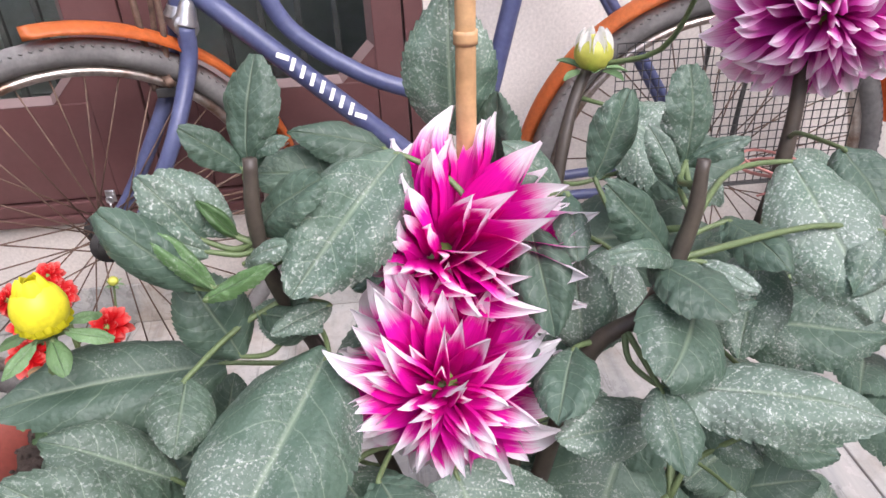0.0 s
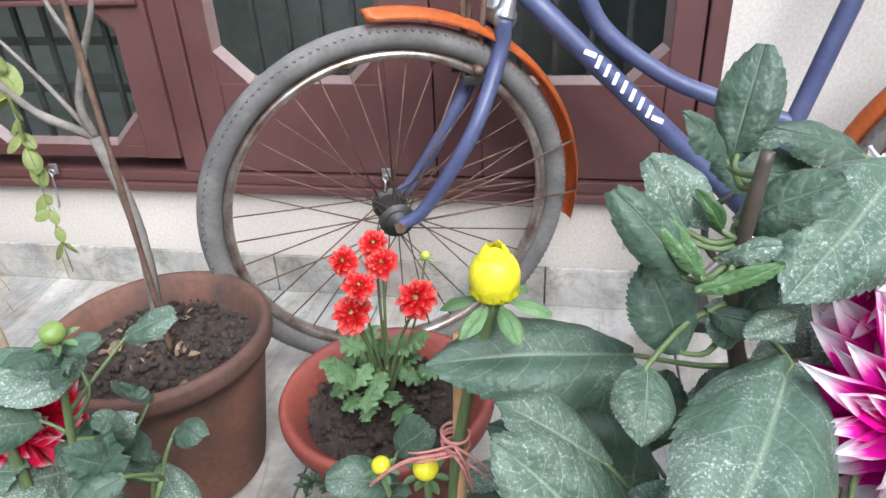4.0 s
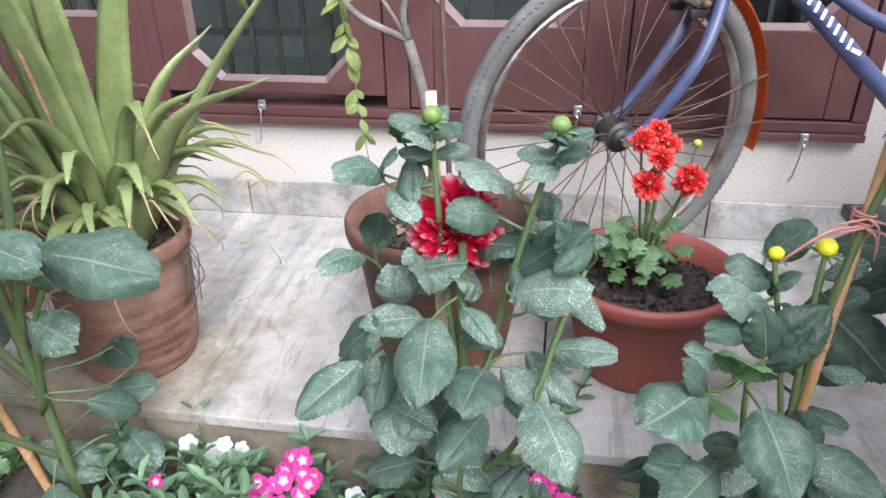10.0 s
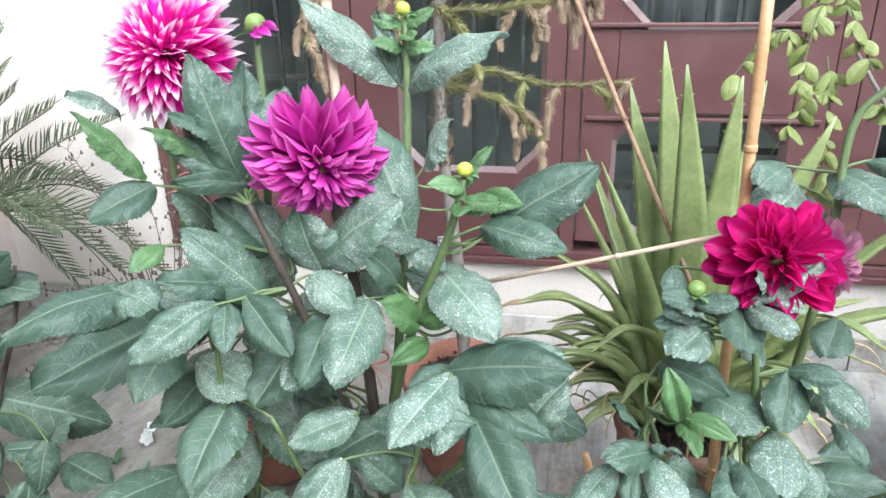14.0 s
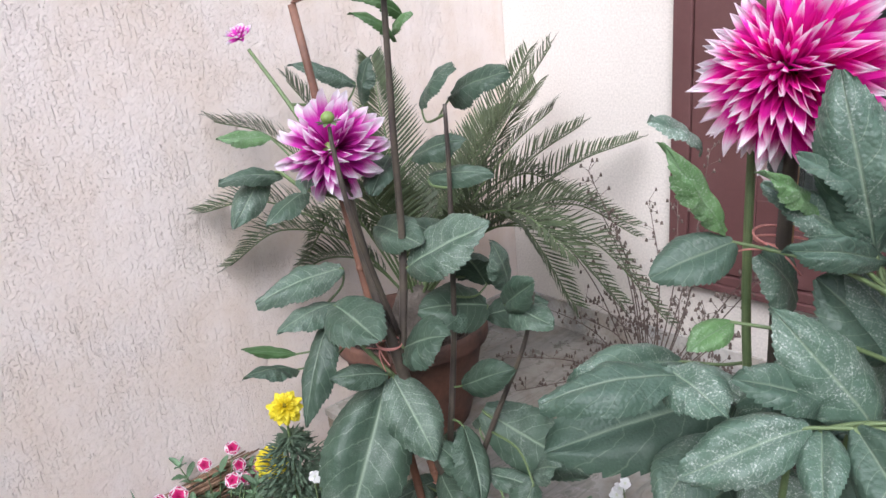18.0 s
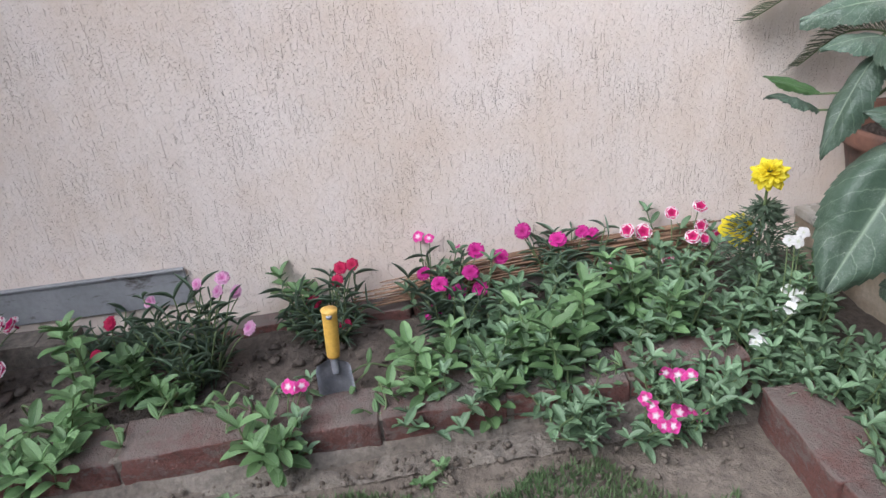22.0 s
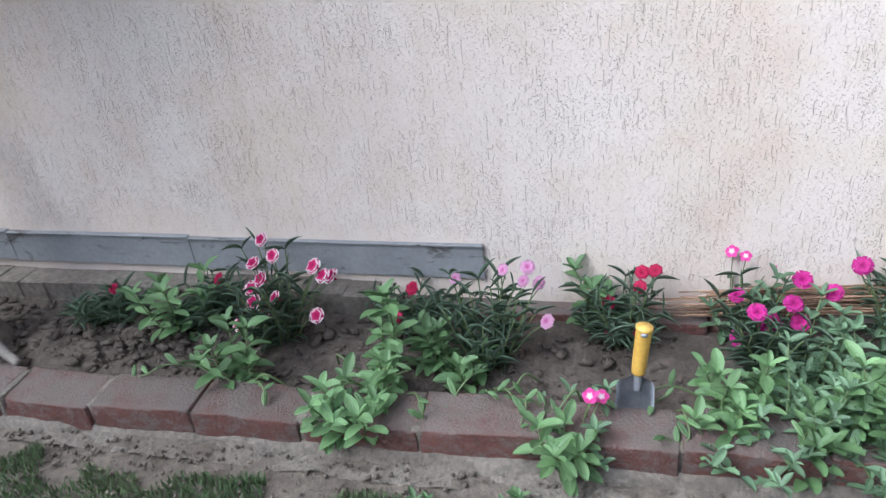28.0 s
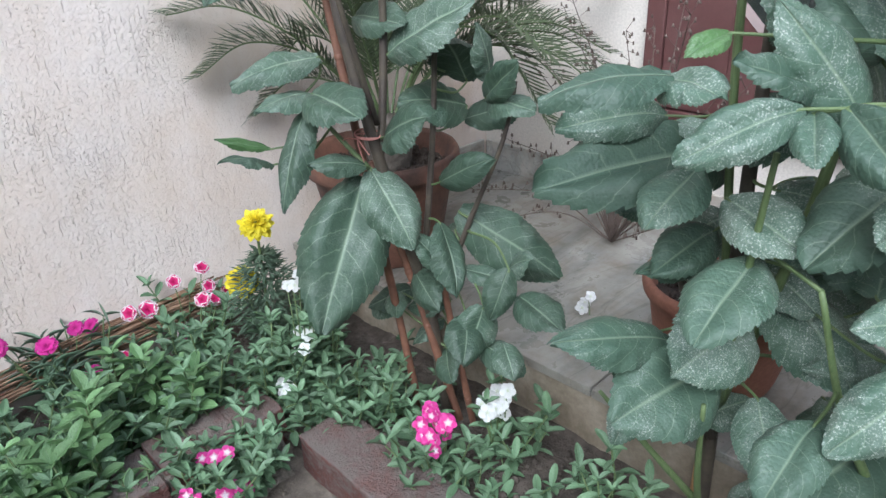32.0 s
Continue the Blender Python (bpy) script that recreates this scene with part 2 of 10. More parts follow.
def make_leaf(name, c1, c2, dust=0.5, vein=0.5, rough=0.5, veins=9.0):
    """A leaf blade: midrib and side veins by the blade's own coordinates, dried white spray dust in specks along the veins."""
    m, nt, b = material(name, rough, 0, 0.45)
    uv = nt.nodes.new("ShaderNodeUVMap")
    sx = nt.nodes.new("ShaderNodeSeparateXYZ")
    nt.links.new(uv.outputs[0], sx.inputs[0])
    u, w = sx.outputs[0], sx.outputs[1]
    side = maths(nt, "ABSOLUTE", maths(nt, "SUBTRACT", u, 0.5))
    mid = ramp(nt, side, [(0.0, (1, 1, 1)), (0.035, (0, 0, 0))])
    obj = coords(nt)
    ge = nt.nodes.new("ShaderNodeNewGeometry")
    bend = maths(nt, "MULTIPLY_ADD", noise_tex(nt, ge.outputs["Position"], 45, 2, 0.5), 0.07, -0.035)
    out = maths(nt, "MULTIPLY", side, 2.0)
    rise = maths(nt, "ADD", maths(nt, "MULTIPLY", out, 0.13), maths(nt, "MULTIPLY", maths(nt, "MULTIPLY", out, out), 0.14))
    along = maths(nt, "ADD", bend, maths(nt, "SUBTRACT", w, rise))
    tri_ = maths(nt, "ABSOLUTE", maths(nt, "SUBTRACT", maths(nt, "FRACT", maths(nt, "MULTIPLY", along, veins)), 0.5))
    sidev = ramp(nt, tri_, [(0.0, (1, 1, 1)), (0.045, (0, 0, 0))])
    vfac = maths(nt, "MAXIMUM", mid, maths(nt, "MULTIPLY", sidev, 0.62))
    blotch = noise_tex(nt, ge.outputs["Position"], 30, 4, 0.6)
    col = ramp(nt, blotch, [(0.3, c1), (0.7, c2)])
    isl = maths(nt, "MULTIPLY_ADD", ge.outputs["Random Per Island"], 0.5, 0.75)
    grey = nt.nodes.new("ShaderNodeCombineColor")
    for i in range(3):
        nt.links.new(isl, grey.inputs[i])
    col = mix(nt, 1.0, col, grey.outputs[0], "MULTIPLY")
    col = mix(nt, maths(nt, "MULTIPLY", vfac, vein), col, (0.26, 0.34, 0.24))
    specks = ramp(nt, noise_tex(nt, ge.outputs["Position"], 520, 3, 0.6), [(0.54, (0, 0, 0)), (0.64, (1, 1, 1))])
    oi = nt.nodes.new("ShaderNodeObjectInfo")
    where = noise_tex(nt, ge.outputs["Position"], 22, 3, 0.6)
    where = maths(nt, "ADD", where, maths(nt, "MULTIPLY_ADD", oi.outputs["Random"], 0.34, -0.20))
    near = ramp(nt, tri_, [(0.05, (1, 1, 1)), (0.20, (0.62, 0.62, 0.62))])
    amount = maths(nt, "MULTIPLY", ramp(nt, where, [(0.38, (0.06, 0.06, 0.06)), (0.60, (1, 1, 1))]), near)
    spray = maths(nt, "MULTIPLY", maths(nt, "MULTIPLY", specks, amount), dust)
    film = maths(nt, "MULTIPLY", ramp(nt, where, [(0.45, (0, 0, 0)), (0.75, (1, 1, 1))]), dust * 0.28)
    col = mix(nt, film, col, (0.42, 0.46, 0.42))
    col = mix(nt, spray, col, (0.58, 0.61, 0.57))
    col = random_shade(nt, col, 0.75, 1.25)
    nt.links.new(col, b.inputs["Base Color"])
    pillow = maths(nt, "SUBTRACT", 1.0, maths(nt, "POWER", maths(nt, "SUBTRACT", 1.0, maths(nt, "MULTIPLY", tri_, 2.0)), 2.0))
    net = node(nt, "TexVoronoi", Scale=260.0)
    nt.links.new(ge.outputs["Position"], net.inputs["Vector"])
    h = maths(nt, "ADD", maths(nt, "MULTIPLY", pillow, 0.07), maths(nt, "MULTIPLY", net.outputs["Distance"], -0.40))
    h = maths(nt, "ADD", h, maths(nt, "MULTIPLY", noise_tex(nt, ge.outputs["Position"], 130, 3), 0.5))
    h = maths(nt, "SUBTRACT", h, maths(nt, "MULTIPLY", mid, 0.7))
    bump(nt, b, h, 0.7, 0.0026)
    glow_through(nt, b, col, 0.22)
    return m


def make_petal(name, base, middle, tip, at=(0.15, 0.6, 0.92)):
    m, nt, b = material(name, 0.55, 0, 0.3)
    uv = nt.nodes.new("ShaderNodeUVMap")
    sx = nt.nodes.new("ShaderNodeSeparateXYZ")
    nt.links.new(uv.outputs[0], sx.inputs[0])
    side = maths(nt, "ABSOLUTE", maths(nt, "SUBTRACT", sx.outputs[0], 0.5))
    line = node(nt, "TexNoise", Scale=1.0, Detail=2.0)
    nt.links.new(coords(nt, "UV", (34, 1.2, 1)), line.inputs["Vector"])
    f = maths(nt, "ADD", sx.outputs[1], maths(nt, "MULTIPLY_ADD", line.outputs["Fac"], 0.28, -0.14))
    f = maths(nt, "ADD", f, maths(nt, "MULTIPLY", side, -0.10))
    col = ramp(nt, f, [(at[0], base), (at[1], middle), (at[2], tip)])
    col = mix(nt, 0.25, col, ramp(nt, line.outputs["Fac"], [(0.3, (0.7, 0.7, 0.7)), (0.7, (1.1, 1.1, 1.1))]), "MULTIPLY")
    col = random_shade(nt, col, 0.85, 1.12)
    nt.links.new(col, b.inputs["Base Color"])
    bump(nt, b, line.outputs["Fac"], 0.25, 0.001)
    glow_through(nt, b, col, 0.45)
    return m


def make_soil(name, c1, c2, size=60.0, rough=0.95):
    m, nt, b = material(name, rough, 0, 0.2)
    v = world_coords(nt)
    n1 = noise_tex(nt, v, 5, 6, 0.65)
    col = ramp(nt, n1, [(0.3, c1), (0.7, c2)])
    n2 = noise_tex(nt, v, size, 6, 0.7)
    col = mix(nt, 0.7, col, ramp(nt, n2, [(0.3, (0.45, 0.45, 0.45)), (0.7, (1.35, 1.33, 1.3))]), "MULTIPLY")
    nt.links.new(col, b.inputs["Base Color"])
    bump(nt, b, n2, 0.9, 0.012)
    return m


def make_old_pot():
    """Hand-thrown clay, smooth and ruddy above, flaking in level bands below, with lime bloom and damp patches."""
    m, nt, b = material("banded_old_terracotta", 0.85, 0, 0.25)
    v = world_coords(nt)
    col = ramp(nt, noise_tex(nt, v, 11, 5, 0.65), [(0.30, (0.20, 0.105, 0.078)), (0.52, (0.275, 0.155, 0.115)), (0.72, (0.36, 0.25, 0.20))])
    bands = noise_tex(nt, world_coords(nt, (2.2, 2.2, 26)), 2.6, 5, 0.65, 0.5)
    sx = nt.nodes.new("ShaderNodeSeparateXYZ")
    nt.links.new(v, sx.inputs[0])
    low = ramp(nt, maths(nt, "ADD", sx.outputs[2], maths(nt, "MULTIPLY", noise_tex(nt, v, 9, 3), 0.10)), [(0.30, (1, 1, 1)), (0.38, (0.15, 0.15, 0.15))])
    col = mix(nt, low, col, mix(nt, 0.85, col, ramp(nt, bands, [(0.36, (0.42, 0.36, 0.32)), (0.48, (0.95, 0.92, 0.90)), (0.66, (1.35, 1.40, 1.42))]), "MULTIPLY"))
    damp = noise_tex(nt, world_coords(nt, (1, 1, 1.5)), 13, 3, 0.5)
    col = mix(nt, 0.8, col, ramp(nt, damp, [(0.31, (0.36, 0.30, 0.27)), (0.40, (1, 1, 1))]), "MULTIPLY")
    nt.links.new(col, b.inputs["Base Color"])
    bump(nt, b, mix(nt, 0.4, bands, noise_tex(nt, v, 120, 3, 0.6)), 0.8, 0.006)
    return m


def make_brick():
    m, nt, b = material("weathered_brick", 0.9, 0, 0.2)
    v = world_coords(nt)
    n1 = noise_tex(nt, v, 24, 6, 0.72)
    col = ramp(nt, n1, [(0.28, (0.090, 0.055, 0.047)), (0.42, (0.165, 0.074, 0.064)), (0.56, (0.150, 0.080, 0.070)), (0.72, (0.215, 0.175, 0.160))])
    n2 = noise_tex(nt, v, 150, 4, 0.7)
    col = mix(nt, 0.5, col, ramp(nt, n2, [(0.3, (0.6, 0.6, 0.6)), (0.7, (1.2, 1.2, 1.2))]), "MULTIPLY")
    ge = nt.nodes.new("ShaderNodeNewGeometry")
    sx = nt.nodes.new("ShaderNodeSeparateXYZ")
    nt.links.new(ge.outputs["Normal"], sx.inputs[0])
    dustf = maths(nt, "MULTIPLY", ramp(nt, sx.outputs[2], [(0.5, (0, 0, 0)), (0.95, (1, 1, 1))]), ramp(nt, noise_tex(nt, v, 9, 5, 0.7), [(0.34, (0.25, 0.25, 0.25)), (0.58, (0.95, 0.95, 0.95))]))
    col = mix(nt, dustf, col, (0.175, 0.148, 0.135))
    crust = ramp(nt, noise_tex(nt, world_coords(nt, (1, 1, 1.8)), 19, 5, 0.75), [(0.50, (0, 0, 0)), (0.60, (0.75, 0.75, 0.75))])
    col = mix(nt, crust, col, (0.165, 0.140, 0.125))
    col = random_shade(nt, col, 0.85, 1.15)
    nt.links.new(col, b.inputs["Base Color"])
    bump(nt, b, mix(nt, 0.5, n1, n2), 1.0, 0.014)
    return m


def make_paint(name, c, c2, rough=0.3):
    m, nt, b = material(name, rough, 0, 0.5)
    v = world_coords(nt)
    n = noise_tex(nt, v, 3.5, 5, 0.65)
    col = ramp(nt, n, [(0.3, c), (0.7, c2)])
    dust = noise_tex(nt, v, 60, 4, 0.7)
    col = mix(nt, 0.3, col, ramp(nt, dust, [(0.35, (0.8, 0.8, 0.8)), (0.7, (1.2, 1.2, 1.2))]), "MULTIPLY")
    nt.links.new(col, b.inputs["Base Color"])
    nt.links.new(ramp(nt, noise_tex(nt, v, 14, 4), [(0.3, (rough * 0.8,) * 3), (0.7, (min(1, rough * 1.5),) * 3)]), b.inputs["Roughness"])
    bump(nt, b, dust, 0.08, 0.002)
    return m


PLASTER = make_rough_plaster()
CREAM = mottled("cream_wall_paint", (0.59, 0.545, 0.495), (0.645, 0.60, 0.55), 2.0, 0.7, 180, 0.08, 0.002)
BROWN = make_paint("brown_gloss_paint", (0.088, 0.037, 0.036), (0.118, 0.054, 0.051), 0.38)
BROWN_EDGE = make_paint("worn_brown_bevel", (0.13, 0.085, 0.08), (0.20, 0.14, 0.13), 0.4)
MARBLE = make_marble("veined_marble", 1.0)
# Darker copy of the marble: dust plus the dim light under the plants.
MARBLE_DUSTY_SHADED = make_marble("shaded_dusty_marble", 0.55)
MARBLE_EDGE = mottled("stained_marble_edge", (0.17, 0.135, 0.095), (0.34, 0.29, 0.23), 14, 0.55, 120, 0.3, 0.003)
TERRACOTTA = mottled("terracotta", (0.21, 0.085, 0.055), (0.33, 0.15, 0.10), 7, 0.8, 130, 0.25, 0.003)
TERRA_DARK = mottled("damp_old_terracotta", (0.048, 0.032, 0.027), (0.225, 0.100, 0.065), 6, 0.75, 110, 0.3, 0.003)
TERRA_PALE = make_old_pot()
REDPOT = mottled("red_painted_clay", (0.23, 0.055, 0.042), (0.30, 0.078, 0.058), 5, 0.5, 90, 0.15, 0.002)
SOIL = make_soil("damp_garden_soil", (0.070, 0.058, 0.050), (0.150, 0.125, 0.107))
SOIL_DRY = make_soil("dry_trodden_soil", (0.125, 0.104, 0.086), (0.195, 0.167, 0.142), 45)
POTSOIL = make_soil("dark_pot_soil", (0.045, 0.034, 0.029), (0.095, 0.075, 0.064), 80)
BRICK = make_brick()
MORTAR = make_soil("crumbled_cement", (0.16, 0.138, 0.118), (0.27, 0.242, 0.21), 70)
GRASS = mottled("dry_lawn_grass", (0.06, 0.115, 0.042), (0.12, 0.165, 0.075), 3.0, 0.7, 60, 0.0)
DAHLIA = make_leaf("dusty_dahlia_leaf", (0.054, 0.098, 0.068), (0.086, 0.138, 0.098), 0.75, 0.78, 0.50, 7.0)
# Less dusty leaf, its darker colour also standing for shade on D1 and YB.
DAHLIA_CLEAN_SHADE = make_leaf("rinsed_shaded_dahlia_leaf", (0.038, 0.068, 0.045), (0.060, 0.098, 0.066), 0.30, 0.70, 0.50, 7.5)
DAHLIA_YOUNG = make_leaf("young_dahlia_leaf", (0.072, 0.15, 0.050), (0.105, 0.20, 0.075), 0.30, 0.4, 0.48, 6)
PLAINLEAF = make_leaf("garden_leaf", (0.100, 0.195, 0.075), (0.165, 0.285, 0.120), 0.12, 0.4, 0.5, 8)
BUSHLEAF = make_leaf("phlox_leaf", (0.086, 0.155, 0.080), (0.150, 0.245, 0.138), 0.10, 0.30, 0.50, 4)
GREYLEAF = make_leaf("dianthus_leaf", (0.082, 0.135, 0.088), (0.132, 0.190, 0.126), 0.05, 0.3, 0.6, 5)
YELLOWLEAF = make_leaf("yellowing_leaflet", (0.15, 0.20, 0.045), (0.25, 0.28, 0.09), 0.15, 0.3, 0.5, 8)
CYCAD = make_leaf("cycad_leaflet", (0.050, 0.075, 0.034), (0.095, 0.120, 0.060), 0.0, 0.2, 0.45, 3)
STEM = mottled("green_stem", (0.085, 0.13, 0.050), (0.14, 0.19, 0.08), 30, 0.55, 200, 0.15, 0.001, kind="Generated")
STEM_DARK = mottled("dark_purple_stem", (0.040, 0.030, 0.027), (0.085, 0.070, 0.050), 20, 0.5, 200, 0.15, 0.001)
BARK = mottled("grey_bark", (0.13, 0.115, 0.10), (0.24, 0.215, 0.19), 25, 0.9, 120, 0.5, 0.003)
TRUNK = mottled("rough_tree_bark", (0.07, 0.058, 0.048), (0.16, 0.135, 0.112), 18, 0.95, 60, 0.9, 0.01)
BAMBOO = mottled("dry_bamboo", (0.42, 0.24, 0.11), (0.55, 0.34, 0.17), 20, 0.5, 150, 0.1, 0.001)
BAMBOO_PALE = mottled("bleached_cane", (0.50, 0.38, 0.27), (0.62, 0.50, 0.38), 20, 0.6, 150, 0.1, 0.001)
STICK_RED = mottled("reddish_split_stick", (0.115, 0.055, 0.037), (0.20, 0.092, 0.056), 18, 0.6, 120, 0.2, 0.001)
ALOE = mottled("aloe_skin", (0.150, 0.200, 0.070), (0.285, 0.330, 0.140), 14, 0.4, 120, 0.08, 0.001)
NEEDLE = mottled("olive_conifer_scale", (0.16, 0.165, 0.055), (0.32, 0.31, 0.12), 30, 0.6, 160, 0.1, 0.001)
NEEDLE_DRY = mottled("dried_conifer_scale", (0.20, 0.145, 0.09), (0.36, 0.27, 0.18), 30, 0.8, 160, 0.1, 0.001)
ALOE_DRY = mottled("dry_aloe_tip", (0.30, 0.20, 0.10), (0.46, 0.36, 0.20), 20, 0.7, 120, 0.2, 0.001)
TWIG = mottled("dead_twig", (0.085, 0.060, 0.05), (0.17, 0.13, 0.11), 30, 0.9, 150, 0.2, 0.001)
TYRE = mottled("dusty_rubber", (0.085, 0.082, 0.080), (0.175, 0.168, 0.160), 12, 0.85, 140, 0.3, 0.002)
RIM = mottled("tarnished_chrome", (0.22, 0.14, 0.10), (0.55, 0.51, 0.47), 26, 0.32, 200, 0.1, 0.001, metal=0.85)
RUST = mottled("rusty_steel", (0.075, 0.047, 0.035), (0.19, 0.12, 0.085), 40, 0.7, 220, 0.3, 0.001, metal=0.3)
BLUE = mottled("faded_blue_enamel", (0.048, 0.058, 0.135), (0.085, 0.098, 0.185), 14, 0.42, 110, 0.15, 0.001)
ORANGE = mottled("faded_orange_enamel", (0.62, 0.145, 0.030), (0.70, 0.22, 0.07), 9, 0.45, 120, 0.15, 0.001)
STEEL = mottled("dull_steel", (0.42, 0.42, 0.42), (0.60, 0.60, 0.60), 30, 0.35, 200, 0.1, 0.001, metal=0.9)
DARKSTEEL = mottled("black_iron", (0.018, 0.018, 0.018), (0.045, 0.043, 0.04), 30, 0.55, 200, 0.1, 0.001)
SHEET, snt, sb = material("grey_sheet_metal", 0.5, 0.2, 0.5)
sv = world_coords(snt)
sc_ = ramp(snt, noise_tex(snt, sv, 5, 5, 0.6), [(0.3, (0.25, 0.26, 0.275)), (0.7, (0.34, 0.35, 0.365))])
smear = noise_tex(snt, world_coords(snt, (1, 0.35, 1.0)), 17, 6, 0.7, 0.8)
sc_ = mix(snt, 0.85, sc_, ramp(snt, smear, [(0.34, (0.24, 0.19, 0.16)), (0.43, (1, 1, 1))]), "MULTIPLY")
sc_ = mix(snt, 0.5, sc_, ramp(snt, noise_tex(snt, sv, 70, 4, 0.7), [(0.3, (0.75, 0.74, 0.72)), (0.6, (1.05, 1.05, 1.05))]), "MULTIPLY")
snt.links.new(sc_, sb.inputs["Base Color"])
bump(snt, sb, noise_tex(snt, sv, 9, 3, 0.5), 0.25, 0.01)
WHITE = mottled("white_enamel", (0.70, 0.70, 0.68), (0.80, 0.80, 0.78), 20, 0.4, 150, 0.05, 0.001)
GREYINK = mottled("grey_lettering", (0.20, 0.20, 0.21), (0.27, 0.27, 0.28), 20, 0.5, 150, 0.05, 0.001)
YELLOWPLASTIC = mottled("yellow_handle", (0.56, 0.32, 0.05), (0.66, 0.42, 0.10), 16, 0.45, 120, 0.1, 0.001)
BLADE = mottled("scuffed_black_steel", (0.20, 0.215, 0.25), (0.36, 0.375, 0.41), 22, 0.5, 160, 0.2, 0.001, metal=0.4)
TWINE = mottled("pink_twine", (0.42, 0.16, 0.14), (0.56, 0.26, 0.22), 60, 0.8, 300, 0.2, 0.001)
REED = mottled("dry_reeds", (0.20, 0.115, 0.07), (0.36, 0.23, 0.15), 40, 0.8, 160, 0.3, 0.001)
CHIP = mottled("wood_chips", (0.30, 0.20, 0.13), (0.55, 0.42, 0.28), 30, 0.8, 150, 0.2, 0.001)
ROOMDARK = mottled("dim_room", (0.20, 0.21, 0.205), (0.34, 0.35, 0.34), 2.5, 0.9, 30, 0.0)
P_PINKWHITE = make_petal("magenta_petal_white_tip", (0.64, 0.003, 0.27), (0.86, 0.010, 0.45), (0.97, 0.93, 0.96), (0.2, 0.64, 0.82))
P_BIG = make_petal("deep_magenta_petal_white_point", (0.74, 0.012, 0.36), (0.88, 0.030, 0.50), (0.96, 0.91, 0.95), (0.2, 0.66, 0.83))
P_PALE = make_petal("magenta_petal_broad_white_tip", (0.64, 0.003, 0.28), (0.86, 0.012, 0.46), (0.97, 0.94, 0.97), (0.22, 0.58, 0.76))
P_ROSE = make_petal("rose_purple_petal", (0.52, 0.015, 0.32), (0.76, 0.09, 0.54), (0.95, 0.89, 0.94), (0.12, 0.62, 0.92))
P_PURPLE = make_petal("purple_petal", (0.42, 0.008, 0.24), (0.66, 0.045, 0.44), (0.76, 0.22, 0.58), (0.1, 0.6, 1.0))
P_LAV = make_petal("mauve_petal_white_tip", (0.52, 0.012, 0.32), (0.76, 0.08, 0.58), (0.96, 0.92, 0.96), (0.15, 0.60, 0.84))
P_RED = make_petal("red_petal_white_tip", (0.62, 0.002, 0.035), (0.84, 0.006, 0.075), (0.95, 0.76, 0.80), (0.1, 0.76, 0.99))
P_MAG = make_petal("crimson_magenta_petal", (0.36, 0.002, 0.075), (0.60, 0.004, 0.17), (0.68, 0.02, 0.25), (0.1, 0.6, 0.98))
P_FADED = make_petal("withered_petal", (0.28, 0.04, 0.14), (0.44, 0.13, 0.27), (0.55, 0.32, 0.38), (0.1, 0.6, 0.95))
P_YELLOW = make_petal("yellow_petal", (0.55, 0.50, 0.01), (0.76, 0.66, 0.01), (0.85, 0.80, 0.05), (0.1, 0.5, 0.9))
P_REDFLOWER = make_petal("scarlet_petal", (0.48, 0.004, 0.008), (0.70, 0.014, 0.016), (0.82, 0.26, 0.22), (0.1, 0.62, 1.02))
P_HOT = make_petal("hot_pink_petal", (0.90, 0.80, 0.86), (0.74, 0.045, 0.32), (0.76, 0.10, 0.42), (0.16, 0.46, 0.95))
P_MAGENTA = make_petal("magenta_small_petal", (0.40, 0.01, 0.17), (0.58, 0.02, 0.27), (0.64, 0.05, 0.34), (0.1, 0.4, 0.95))
P_LILAC = make_petal("lilac_pink_petal", (0.62, 0.16, 0.42), (0.72, 0.34, 0.58), (0.80, 0.52, 0.70), (0.1, 0.5, 0.95))
P_WHITE = make_petal("white_petal", (0.70, 0.74, 0.60), (0.85, 0.86, 0.85), (0.88, 0.88, 0.88), (0.05, 0.25, 0.9))
P_RIM = make_petal("crimson_petal_white_rim", (0.46, 0.004, 0.10), (0.66, 0.02, 0.19), (0.96, 0.91, 0.94), (0.10, 0.66, 0.82))
P_CRIM = make_petal("crimson_small_petal", (0.42, 0.006, 0.06), (0.56, 0.012, 0.09), (0.62, 0.04, 0.14), (0.1, 0.5, 0.95))
P_MARI = make_petal("marigold_petal", (0.66, 0.50, 0.01), (0.80, 0.66, 0.02), (0.84, 0.74, 0.06), (0.1, 0.5, 0.9))
BUD = mottled("green_bud", (0.12, 0.19, 0.045), (0.22, 0.30, 0.08), 60, 0.5, 200, 0.1, 0.001)
BUD_BRIGHT = mottled("bright_yellow_bud", (0.58, 0.52, 0.015), (0.74, 0.66, 0.03), 60, 0.5, 200, 0.1, 0.001)
BUD_YELLOW = mottled("yellow_green_bud", (0.36, 0.37, 0.05), (0.50, 0.49, 0.09), 60, 0.5, 200, 0.1, 0.001)
GLASS, gnt, gb = material("window_glass", 0.04, 0, 0.5)
gb.inputs["Base Color"].default_value = (0.80, 0.86, 0.84, 1)
gb.inputs["Transmission Weight"].default_value = 1.0
gb.inputs["IOR"].default_value = 1.3

# ---- building helpers ----
ORIGIN = {}


def smooth(me):
    me.polygons.foreach_set("use_smooth", [True] * len(me.polygons))
    return me


def mesh_of(name, bm, mat, flat=False):
    me = bpy.data.meshes.new(name)
    bm.to_mesh(me)
    bm.free()
    me.materials.append(mat)
    if not flat:
        smooth(me)
    return me


